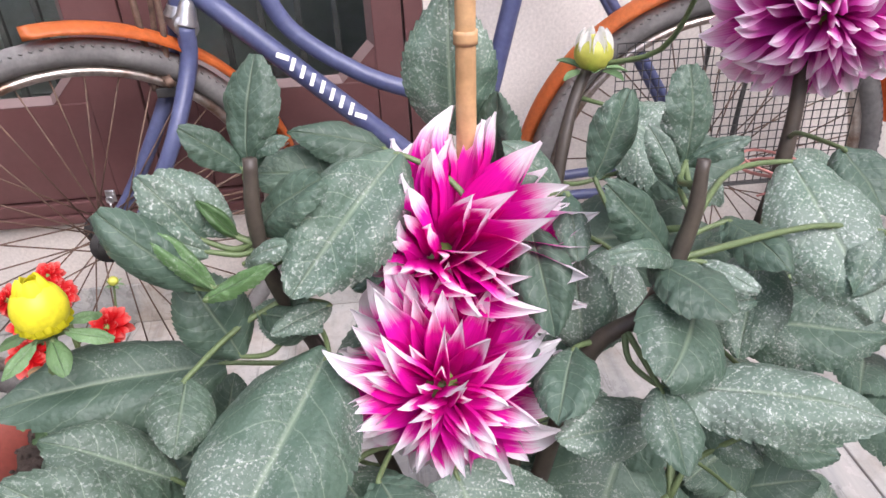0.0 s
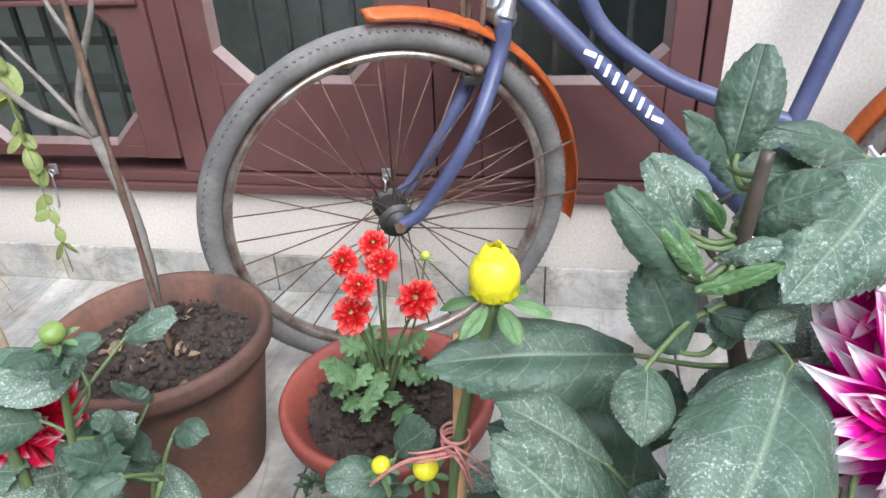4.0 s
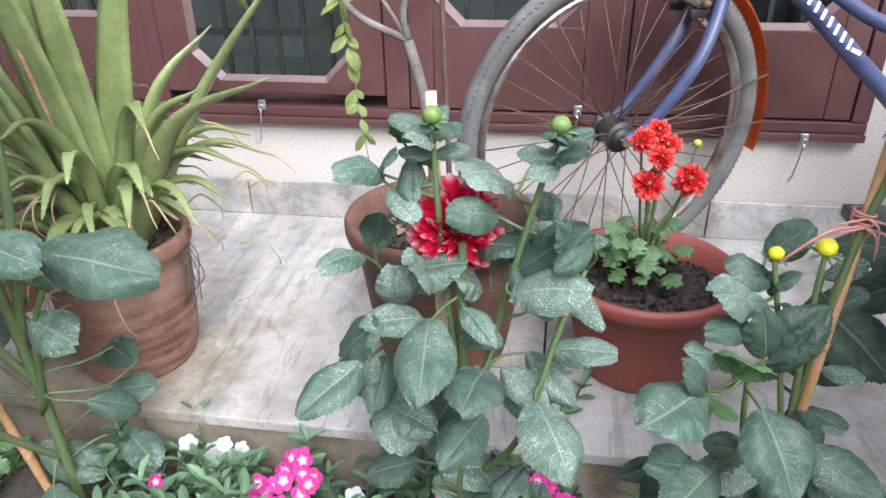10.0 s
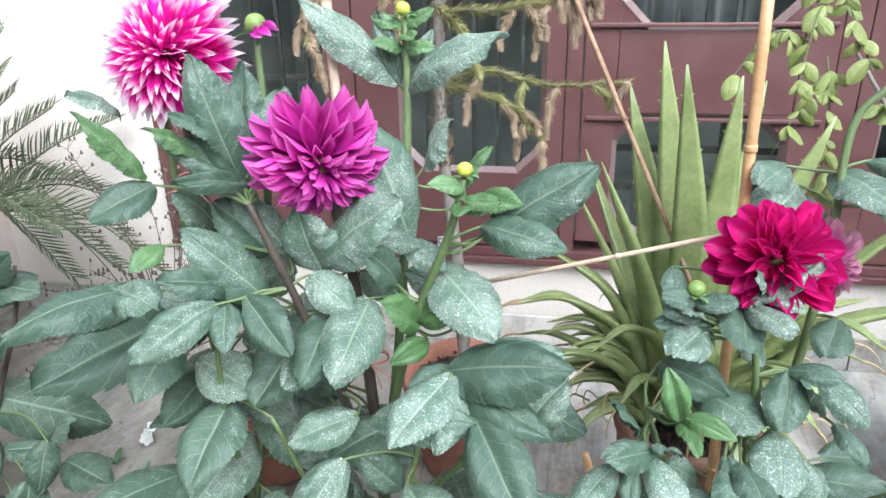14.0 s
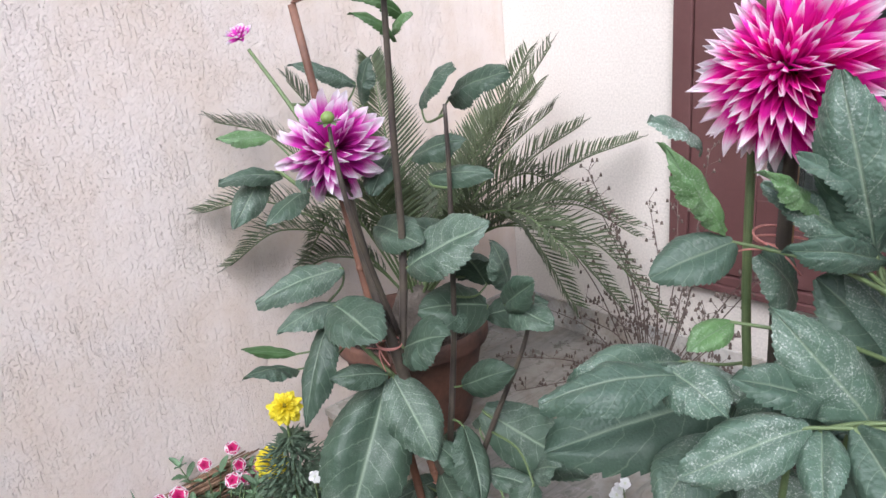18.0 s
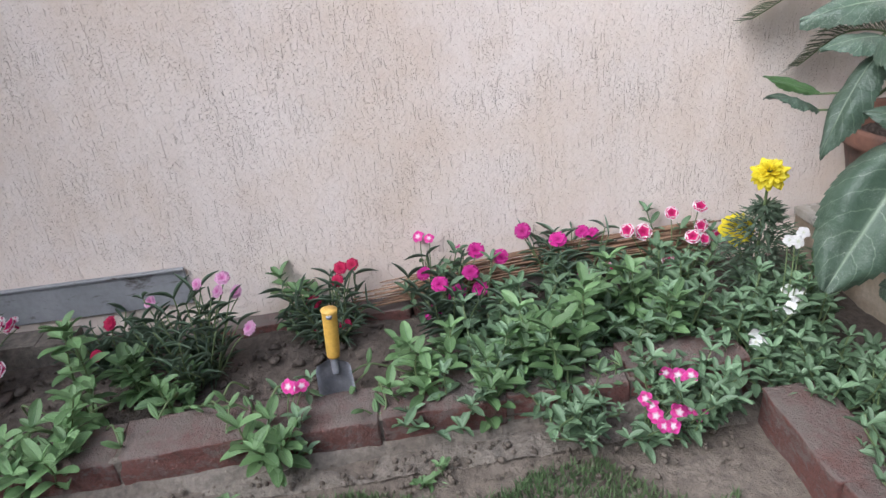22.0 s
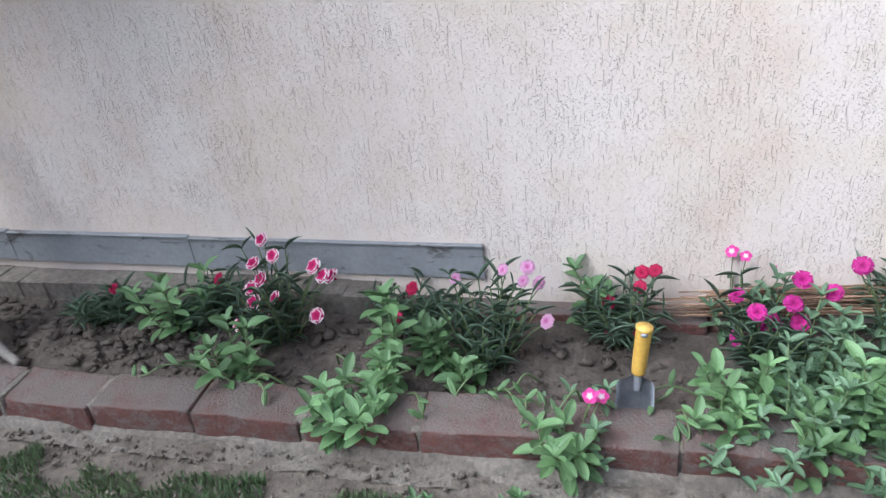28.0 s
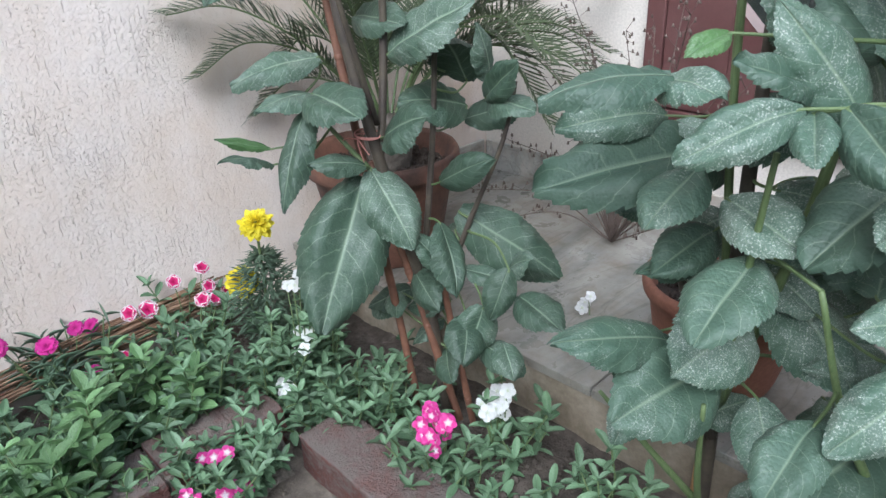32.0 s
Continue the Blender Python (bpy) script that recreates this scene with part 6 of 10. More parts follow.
leaf(D1, (3.375, -0.953, 0.675), (3.418, -0.976, 0.671), 0.60, "dahlia", (-0.3, -0.5, 0.8))
leaf(D1, (3.352, -0.931, 0.666), (3.382, -0.962, 0.654), 0.60, "dahlia", (-0.2, -0.4, 0.9))
leaf(D1, (3.326, -0.814, 0.728), (3.304, -0.864, 0.677), 0.80, "dahlia", (0.1, -0.4, 0.9))
leaf(D1, (3.354, -0.855, 0.707), (3.394, -0.895, 0.733), 0.60, "dahlia", (-0.1, -0.6, 0.8))
leaf(D1, (3.489, -0.809, 0.795), (3.504, -0.853, 0.762), 0.80, "dahlia", (-0.2, -0.5, 0.8))
leaf(D1, (3.484, -0.879, 0.765), (3.450, -0.909, 0.739), 0.60, "dahlia", (0.2, -0.4, 0.9))
leaf(D1, (3.369, -0.808, 0.913), (3.336, -0.829, 0.932), 0.60, "dahlia", (-0.0, -0.5, 0.9))
leaf(D1, (3.099, -0.854, 0.710), (3.071, -0.869, 0.744), 0.70, "dahlia", (-0.2, -0.5, 0.8))
leaf(D1, (3.093, -0.858, 0.719), (3.104, -0.876, 0.773), 0.60, "dahlia", (-0.1, -0.4, 0.9))
leaf(D1, (3.189, -0.951, 0.667), (3.234, -1.025, 0.554), 0.90, "dahlia", (0.2, -0.5, 0.8))
leaf(D1, (3.045, -0.949, 0.591), (2.955, -0.980, 0.688), 0.62, "clean_shade", (-0.1, -0.6, 0.8))
leaf(D1, (3.093, -1.017, 0.576), (3.170, -1.053, 0.529), 0.62, "dahlia", (0.4, -0.5, 0.8))
leaf(D1, (3.088, -1.017, 0.579), (3.036, -1.055, 0.594), 0.45, "dahlia", (0.3, -0.4, 0.9))
leaf(D1, (3.055, -1.038, 0.533), (2.984, -1.099, 0.531), 0.55, "dahlia", (0.3, -0.5, 0.8))
leaf(D1, (3.063, -1.022, 0.519), (3.107, -1.055, 0.505), 0.60, "dahlia", (0.0, -0.6, 0.8))
leaf(D1, (3.215, -0.932, 0.471), (3.260, -0.971, 0.446), 0.60, "dahlia", (0.3, -0.6, 0.8))
leaf(D1, (3.006, -0.920, 0.473), (3.070, -0.889, 0.546), 0.60, "clean_shade", (0.2, -0.5, 0.8))
leaf(D1, (3.084, -0.889, 0.488), (3.154, -0.906, 0.575), 0.60, "dahlia", (0.2, -0.6, 0.8))
leaf(D1, (3.345, -0.838, 0.568), (3.267, -0.942, 0.502), 0.80, "dahlia", (0.1, -0.4, 0.9))
leaf(D1, (3.300, -0.818, 0.500), (3.366, -0.856, 0.484), 0.70, "dahlia", (0.3, -0.5, 0.8))
leaf(D1, (3.260, -0.907, 0.681), (3.236, -0.922, 0.735), 0.60, "dahlia", (0.3, -0.4, 0.9))
leaf(D1, (2.946, -0.986, 0.516), (2.994, -0.992, 0.587), 0.80, "dahlia", (0.3, -0.4, 0.9))
leaf(D1, (3.237, -0.837, 0.309), (3.306, -0.796, 0.434), 0.80, "dahlia", (0.4, -0.3, 0.9))
leaf(D1, (3.013, -0.981, 0.656), (2.947, -0.974, 0.719), 0.62, "clean_shade", (0.1, -0.6, 0.8))
leaf(D1, (3.033, -0.913, 0.728), (3.029, -0.953, 0.704), 0.85, "clean_shade", (0.3, -0.4, 0.8))
leaf(D1, (3.016, -0.929, 0.659), (2.946, -0.931, 0.707), 0.60, "clean_shade", (0.2, -0.4, 0.9))
leaf(D1, (3.019, -0.997, 0.647), (2.976, -1.024, 0.675), 0.60, "clean_shade", (0.2, -0.4, 0.9))
leaf(D1, (3.045, -1.001, 0.636), (3.014, -1.000, 0.678), 0.45, "young", (0.0, -0.4, 0.9))
leaf(D1, (3.044, -1.009, 0.626), (3.059, -1.000, 0.664), 0.50, "young", (0.1, -0.4, 0.9))
leaf(D1, (3.061, -0.995, 0.628), (3.073, -1.012, 0.666), 0.70, "young", (-0.1, -0.5, 0.9))
leaf(D1, (3.059, -0.901, 0.783), (3.026, -0.899, 0.825), 0.30, "young", (-0.1, -0.4, 0.9))
leaf(D1, (3.055, -0.909, 0.780), (3.097, -0.912, 0.801), 0.28, "young", (-0.2, -0.5, 0.9))
leaf(D1, (3.050, -0.899, 0.782), (3.008, -0.902, 0.837), 0.45, "oval", (-0.2, -0.6, 0.8))
leaf(D1, (3.117, -0.930, 0.651), (3.172, -0.992, 0.612), 0.70, "dahlia", (-0.1, -0.6, 0.8))
leaf(D1, (3.143, -0.957, 0.674), (3.171, -1.011, 0.658), 0.75, "dahlia", (0.1, -0.5, 0.9))
leaf(D1, (3.030, -0.943, 0.620), (3.051, -0.938, 0.662), 0.60, "dahlia", (0.1, -0.6, 0.8))
leaf(D1, (3.081, -0.964, 0.550), (3.106, -0.944, 0.598), 0.60, "dahlia", (-0.2, -0.5, 0.8))
leaf(D1, (3.051, -0.874, 0.800), (3.026, -0.881, 0.847), 0.60, "dahlia", (0.0, -0.6, 0.8))
leaf(D1, (3.145, -0.803, 0.797), (3.072, -0.820, 0.819), 0.60, "dahlia", (0.0, -0.6, 0.8))
leaf(D1, (3.167, -0.813, 0.793), (3.096, -0.873, 0.768), 0.60, "dahlia", (-0.2, -0.5, 0.9))
leaf(D1, (3.075, -0.869, 0.739), (3.116, -0.898, 0.745), 0.50, "dahlia", (0.1, -0.3, 0.9))
leaf(D1, (3.120, -0.879, 0.748), (3.086, -0.905, 0.749), 0.50, "dahlia", (0.0, -0.4, 0.9))
leaf(D1, (2.950, -1.072, 0.595), (2.923, -1.113, 0.596), 0.80, "dahlia", (0.1, -0.7, 0.7))
leaf(D1, (2.948, -1.063, 0.509), (2.931, -1.104, 0.513), 0.40, "plain", (0.2, -0.4, 0.9))
leaf(D1, (2.948, -1.063, 0.509), (2.967, -1.069, 0.522), 0.40, "plain", (0.3, -0.5, 0.8))

leaf(YB, (2.844, -0.826, 0.506), (2.786, -0.848, 0.527), 0.70, "oval", (-0.2, -0.6, 0.8))
leaf(YB, (2.839, -0.847, 0.481), (2.785, -0.883, 0.505), 0.50, "oval", (0.2, -0.6, 0.8))
leaf(YB, (2.830, -0.895, 0.441), (2.888, -0.880, 0.504), 0.70, "clean_shade", (0.3, -0.5, 0.8))
leaf(YB, (2.831, -0.893, 0.442), (2.819, -0.898, 0.507), 0.70, "clean_shade", (-0.1, -0.5, 0.8))
leaf(YB, (2.785, -0.902, 0.441), (2.743, -0.917, 0.461), 0.75, "oval", (0.0, -0.3, 0.9))
leaf(YB, (2.901, -0.817, 0.506), (2.941, -0.821, 0.529), 0.60, "oval", (0.1, -0.5, 0.8))
leaf(YB, (2.905, -0.788, 0.461), (2.990, -0.851, 0.395), 0.75, "clean_shade", (0.1, -0.5, 0.9))
leaf(YB, (2.839, -0.802, 0.518), (2.874, -0.817, 0.571), 0.70, "oval", (0.3, -0.4, 0.8))
leaf(YB, (2.866, -0.835, 0.469), (2.857, -0.880, 0.495), 0.60, "oval", (0.1, -0.6, 0.8))
leaf(YB, (2.799, -0.900, 0.440), (2.798, -0.930, 0.457), 0.70, "young", (0.0, -0.5, 0.8))
leaf(YB, (2.910, -0.853, 0.406), (2.945, -0.879, 0.413), 0.60, "oval", (0.3, -0.6, 0.7))
leaf(YB, (2.765, -0.930, 0.415), (2.696, -1.004, 0.427), 0.75, "oval", (0.0, -0.4, 0.9))
leaf(YB, (2.769, -0.928, 0.414), (2.736, -0.949, 0.468), 0.50, "oval", (0.1, -0.6, 0.8))
leaf(YB, (2.820, -0.849, 0.486), (2.761, -0.922, 0.536), 0.50, "oval", (0.5, -0.5, 0.7))
leaf(YB, (2.839, -0.895, 0.427), (2.870, -0.898, 0.489), 0.55, "clean_shade", (0.2, -0.5, 0.9))
leaf(YB, (2.822, -0.863, 0.460), (2.761, -0.921, 0.490), 0.40, "oval", (0.4, -0.6, 0.7))
leaf(YB, (2.829, -0.925, 0.398), (2.859, -0.992, 0.335), 0.85, "dahlia", (0.1, -0.5, 0.8))
leaf(YB, (2.908, -0.798, 0.391), (3.005, -0.832, 0.398), 0.55, "clean_shade", (0.1, -0.5, 0.8))
leaf(YB, (2.889, -0.817, 0.465), (2.941, -0.839, 0.501), 0.50, "oval", (0.1, -0.5, 0.9))
leaf(YB, (2.889, -0.911, 0.335), (2.967, -0.951, 0.308), 0.60, "dahlia", (-0.1, -0.7, 0.7))
leaf(YB, (2.797, -0.920, 0.300), (2.730, -1.005, 0.308), 0.60, "dahlia", (0.4, -0.3, 0.9))
leaf(YB, (2.785, -0.909, 0.278), (2.717, -0.959, 0.340), 0.60, "dahlia", (-0.1, -0.5, 0.9))
leaf(YB, (2.894, -0.856, 0.347), (2.931, -0.901, 0.361), 0.70, "oval", (0.2, -0.4, 0.9))
leaf(YB, (2.838, -0.837, 0.495), (2.859, -0.859, 0.531), 0.60, "oval", (0.1, -0.4, 0.9))
leaf(YB, (2.770, -0.931, 0.410), (2.788, -0.980, 0.424), 0.40, "plain", (0.1, -0.4, 0.9))
leaf(YB, (2.796, -0.917, 0.432), (2.797, -0.963, 0.483), 0.90, "young", (0.1, -0.5, 0.9))
# foliage low on the two dahlias before the ledge, seen from close by
leaf(YB, (2.905, -0.870, 0.300), (2.986, -0.930, 0.245), 0.60, "dahlia", (-0.1, -0.5, 0.7))
leaf(YB, (2.877, -0.880, 0.248), (2.931, -0.930, 0.202), 0.60, "clean_shade", (-0.0, -0.5, 0.7))
leaf(YB, (2.926, -0.840, 0.171), (2.970, -0.880, 0.125), 0.62, "dahlia", (-0.2, -0.6, 0.7))
leaf(YB, (2.780, -0.900, 0.277), (2.727, -0.920, 0.212), 0.80, "clean_shade", (0.2, -0.7, 0.7))
leaf(YB, (2.753, -0.870, 0.255), (2.694, -0.890, 0.243), 0.50, "clean_shade", (0.1, -0.6, 0.7))
leaf(YB, (2.903, -0.840, 0.279), (2.947, -0.800, 0.302), 0.85, "clean_shade", (0.0, -0.6, 0.7))
leaf(YB, (2.896, -0.860, 0.313), (2.906, -0.840, 0.345), 0.80, "clean_shade", (-0.1, -0.5, 0.7))
leaf(YB, (2.900, -0.780, 0.356), (3.011, -0.760, 0.354), 0.50, "clean_shade", (-0.1, -0.7, 0.7))
leaf(YB, (2.879, -0.790, 0.383), (2.943, -0.760, 0.417), 0.50, "clean_shade", (0.1, -0.7, 0.7))
leaf(YB, (2.860, -0.860, 0.186), (2.833, -0.880, 0.270), 0.70, "clean_shade", (0.1, -0.5, 0.7))
leaf(YB, (2.847, -0.800, 0.077), (2.878, -0.820, 0.173), 0.60, "clean_shade", (-0.1, -0.7, 0.7))
leaf(D1, (3.070, -0.840, 0.522), (2.940, -0.830, 0.612), 0.62, "dahlia", (0.1, -0.7, 0.7))
leaf(D1, (3.014, -0.800, 0.530), (2.918, -0.760, 0.523), 0.55, "dahlia", (0.2, -0.5, 0.7))
leaf(D1, (3.028, -0.780, 0.503), (2.945, -0.760, 0.430), 0.48, "clean_shade", (0.0, -0.7, 0.7))
leaf(D1, (3.063, -0.850, 0.525), (2.997, -0.860, 0.535), 0.42, "dahlia", (0.0, -0.5, 0.7))
leaf(D1, (3.089, -0.850, 0.517), (2.999, -0.860, 0.407), 0.78, "clean_shade", (-0.0, -0.5, 0.7))
leaf(D1, (3.075, -0.940, 0.449), (3.010, -0.900, 0.453), 0.48, "dahlia", (0.2, -0.7, 0.7))
leaf(D1, (3.065, -0.970, 0.470), (2.978, -1.060, 0.468), 0.66, "dahlia", (0.0, -0.6, 0.7))
leaf(D1, (3.070, -0.970, 0.469), (3.115, -1.020, 0.431), 0.50, "dahlia", (0.2, -0.6, 0.7))
leaf(D1, (3.107, -0.950, 0.359), (3.061, -0.940, 0.360), 0.52, "clean_shade", (0.2, -0.7, 0.7))
leaf(D1, (3.102, -0.970, 0.376), (3.129, -1.020, 0.315), 0.66, "dahlia", (0.0, -0.6, 0.7))
leaf(D1, (3.097, -0.900, 0.270), (3.043, -0.930, 0.210), 0.70, "clean_shade", (0.0, -0.6, 0.7))
leaf(D1, (3.095, -0.900, 0.267), (3.126, -0.930, 0.231), 0.66, "clean_shade", (-0.1, -0.6, 0.7))
leaf(D1, (3.105, -0.890, 0.269), (3.047, -0.880, 0.260), 0.42, "clean_shade", (0.1, -0.5, 0.7))
leaf(D1, (3.124, -0.930, 0.341), (3.176, -0.920, 0.353), 0.42, "clean_shade", (-0.2, -0.7, 0.7))
leaf(D1, (3.085, -0.920, 0.502), (3.118, -0.950, 0.536), 0.40, "dahlia", (-0.1, -0.6, 0.7))
leaf(D1, (3.059, -0.800, 0.549), (3.073, -0.780, 0.619), 0.70, "clean_shade", (-0.0, -0.6, 0.7))
leaf(D1, (3.014, -0.820, 0.599), (3.025, -0.800, 0.636), 0.80, "dahlia", (0.2, -0.5, 0.7))
leaf(D1, (3.106, -0.780, 0.565), (3.148, -0.760, 0.614), 0.80, "clean_shade", (-0.0, -0.6, 0.7))
leaf(D1, (3.111, -0.860, 0.353), (3.052, -0.840, 0.344), 0.60, "clean_shade", (0.1, -0.6, 0.7))
leaf(D1, (3.143, -0.840, 0.410), (3.190, -0.820, 0.451), 0.60, "clean_shade", (-0.1, -0.7, 0.7))

leaf(RD, (2.401, -0.834, 0.613), (2.374, -0.916, 0.649), 0.45, "oval", (0.4, -0.4, 0.8))
leaf(RD, (2.397, -0.837, 0.611), (2.425, -0.865, 0.654), 0.60, "oval", (0.1, -0.5, 0.9))
leaf(RD, (2.430, -0.811, 0.629), (2.440, -0.863, 0.591), 0.50, "oval", (0.0, -0.6, 0.8))
leaf(RD, (2.439, -0.803, 0.637), (2.472, -0.816, 0.690), 0.45, "oval", (0.2, -0.6, 0.8))
leaf(RD, (2.422, -0.808, 0.641), (2.430, -0.861, 0.690), 0.40, "young", (0.2, -0.4, 0.9))
leaf(RD, (2.541, -0.808, 0.600), (2.502, -0.889, 0.643), 0.70, "oval", (0.1, -0.5, 0.9))
leaf(RD, (2.536, -0.861, 0.580), (2.488, -0.909, 0.603), 0.65, "oval", (0.4, -0.6, 0.7))
leaf(RD, (2.566, -0.765, 0.603), (2.627, -0.766, 0.635), 0.55, "oval", (0.4, -0.3, 0.9))
leaf(RD, (2.386, -0.886, 0.535), (2.354, -0.942, 0.548), 0.60, "oval", (-0.0, -0.5, 0.9))
leaf(RD, (2.397, -0.877, 0.542), (2.419, -0.912, 0.604), 0.55, "oval", (0.3, -0.3, 0.9))
leaf(RD, (2.455, -0.898, 0.462), (2.398, -0.956, 0.490), 0.50, "dahlia", (0.0, -0.6, 0.8))
leaf(RD, (2.395, -0.958, 0.439), (2.344, -1.028, 0.416), 0.60, "dahlia", (0.0, -0.5, 0.8))
leaf(RD, (2.366, -0.939, 0.426), (2.415, -0.948, 0.491), 0.60, "oval", (0.0, -0.5, 0.8))
leaf(RD, (2.469, -0.921, 0.478), (2.473, -1.028, 0.445), 0.60, "dahlia", (0.0, -0.6, 0.8))
leaf(RD, (2.530, -0.927, 0.422), (2.515, -1.014, 0.433), 0.75, "dahlia", (-0.0, -0.6, 0.8))
leaf(RD, (2.501, -0.888, 0.476), (2.542, -0.929, 0.453), 0.60, "dahlia", (0.5, -0.5, 0.7))
leaf(RD, (2.554, -0.857, 0.522), (2.601, -0.921, 0.488), 0.50, "dahlia", (0.1, -0.5, 0.8))
leaf(RD, (2.601, -0.877, 0.419), (2.676, -0.895, 0.435), 0.55, "oval", (0.5, -0.4, 0.8))
leaf(RD, (2.588, -0.931, 0.386), (2.629, -1.019, 0.353), 0.72, "dahlia", (0.4, -0.6, 0.7))
leaf(RD, (2.529, -0.927, 0.355), (2.490, -1.005, 0.343), 0.60, "dahlia", (0.2, -0.4, 0.9))
leaf(RD, (2.600, -0.817, 0.488), (2.661, -0.871, 0.449), 0.45, "dahlia", (0.3, -0.5, 0.8))
leaf(RD, (2.613, -0.795, 0.516), (2.658, -0.821, 0.538), 0.55, "oval", (0.1, -0.5, 0.9))
leaf(RD, (2.588, -0.790, 0.544), (2.588, -0.822, 0.593), 0.60, "oval", (0.0, -0.7, 0.8))
leaf(RD, (2.545, -0.812, 0.506), (2.597, -0.830, 0.557), 0.50, "oval", (0.4, -0.5, 0.7))
leaf(RD, (2.411, -0.900, 0.408), (2.407, -0.969, 0.380), 0.60, "dahlia", (0.4, -0.6, 0.7))
leaf(RD, (2.575, -0.840, 0.385), (2.636, -0.887, 0.348), 0.50, "dahlia", (0.0, -0.7, 0.7))
leaf(RD, (2.546, -0.859, 0.374), (2.604, -0.904, 0.353), 0.60, "dahlia", (0.1, -0.5, 0.9))
leaf(RD, (2.424, -0.886, 0.472), (2.428, -0.912, 0.536), 0.70, "oval", (0.1, -0.5, 0.9))
leaf(RD, (2.456, -0.871, 0.507), (2.453, -0.939, 0.553), 0.70, "oval", (0.4, -0.6, 0.7))
leaf(RD, (2.523, -0.808, 0.479), (2.557, -0.835, 0.560), 0.50, "oval", (0.4, -0.3, 0.8))
leaf(RD, (2.506, -0.821, 0.520), (2.565, -0.861, 0.546), 0.60, "oval", (-0.0, -0.4, 0.9))
leaf(RD, (2.560, -0.794, 0.508), (2.596, -0.830, 0.509), 0.50, "oval", (0.5, -0.5, 0.7))
leaf(RD, (2.488, -0.854, 0.427), (2.547, -0.884, 0.427), 0.60, "dahlia", (0.2, -0.6, 0.8))
leaf(RD, (2.466, -0.902, 0.312), (2.504, -0.917, 0.392), 0.70, "dahlia", (0.3, -0.5, 0.8))
leaf(RD, (2.417, -0.922, 0.349), (2.480, -0.963, 0.356), 0.70, "dahlia", (0.0, -0.5, 0.9))
leaf(RD, (2.411, -0.838, 0.598), (2.449, -0.884, 0.580), 0.60, "oval", (0.4, -0.4, 0.8))
leaf(RD, (2.383, -0.940, 0.379), (2.403, -0.937, 0.437), 0.60, "oval", (0.2, -0.5, 0.8))
leaf(RD, (2.589, -0.794, 0.452), (2.570, -0.831, 0.505), 0.50, "oval", (0.4, -0.5, 0.8))
leaf(RD, (2.510, -0.813, 0.464), (2.484, -0.887, 0.519), 0.60, "oval", (-0.0, -0.7, 0.7))
leaf(RD, (2.408, -0.852, 0.475), (2.500, -0.877, 0.531), 0.50, "oval", (0.4, -0.4, 0.8))

leaf(RD, (2.636, -0.900, 0.567), (2.601, -0.930, 0.555), 0.60, "oval", (0.2, -0.6, 0.8))
leaf(RD, (2.614, -0.880, 0.549), (2.598, -0.910, 0.599), 0.55, "oval", (0.2, -0.6, 0.8))
leaf(RD, (2.552, -0.860, 0.508), (2.633, -0.890, 0.585), 0.50, "oval", (0.2, -0.6, 0.8))
leaf(RD, (2.554, -0.900, 0.505), (2.637, -0.930, 0.536), 0.60, "oval", (0.2, -0.6, 0.8))
leaf(RD, (2.599, -0.840, 0.561), (2.599, -0.870, 0.598), 0.50, "oval", (0.2, -0.6, 0.8))

leaf(MG, (1.858, -0.960, 0.786), (1.923, -0.957, 0.840), 0.40, "oval", (-0.2, -0.6, 0.8))
leaf(MG, (1.870, -0.953, 0.795), (1.907, -0.978, 0.789), 0.50, "oval", (0.2, -0.6, 0.8))
leaf(MG, (1.865, -0.947, 0.793), (1.855, -0.983, 0.828), 0.55, "oval", (-0.1, -0.7, 0.7))
leaf(MG, (1.854, -0.956, 0.777), (1.888, -1.017, 0.781), 0.50, "oval", (0.0, -0.6, 0.8))
leaf(MG, (1.816, -0.938, 0.760), (1.768, -0.970, 0.776), 0.60, "oval", (-0.1, -0.7, 0.7))
leaf(MG, (1.818, -0.946, 0.742), (1.773, -1.017, 0.745), 0.60, "oval", (-0.1, -0.7, 0.7))
leaf(MG, (1.849, -0.936, 0.770), (1.848, -1.009, 0.755), 0.65, "oval", (0.1, -0.7, 0.7))
leaf(MG, (1.911, -0.951, 0.699), (1.898, -1.003, 0.653), 0.70, "oval", (0.0, -0.5, 0.9))
leaf(MG, (1.908, -0.951, 0.699), (1.958, -0.978, 0.710), 0.50, "oval", (0.2, -0.6, 0.8))
leaf(MG, (1.941, -0.947, 0.694), (1.992, -0.984, 0.656), 0.55, "oval", (-0.1, -0.6, 0.8))
leaf(MG, (1.936, -0.950, 0.655), (1.926, -0.994, 0.702), 0.70, "oval", (0.2, -0.5, 0.9))
leaf(MG, (1.767, -1.021, 0.623), (1.709, -1.086, 0.656), 0.42, "oval", (-0.1, -0.7, 0.7))
leaf(MG, (1.724, -1.041, 0.617), (1.681, -1.116, 0.613), 0.45, "oval", (-0.1, -0.6, 0.8))
leaf(MG, (1.743, -1.031, 0.613), (1.738, -1.071, 0.584), 0.50, "oval", (0.0, -0.6, 0.8))
leaf(MG, (1.760, -1.031, 0.625), (1.792, -1.093, 0.592), 0.55, "oval", (-0.0, -0.5, 0.9))
leaf(MG, (1.792, -1.002, 0.655), (1.772, -1.011, 0.724), 0.45, "young", (-0.1, -0.7, 0.7))
leaf(MG, (1.797, -1.000, 0.656), (1.846, -1.032, 0.658), 0.50, "young", (0.3, -0.5, 0.8))
leaf(MG, (1.792, -1.004, 0.651), (1.806, -1.057, 0.650), 0.50, "young", (0.4, -0.6, 0.6))
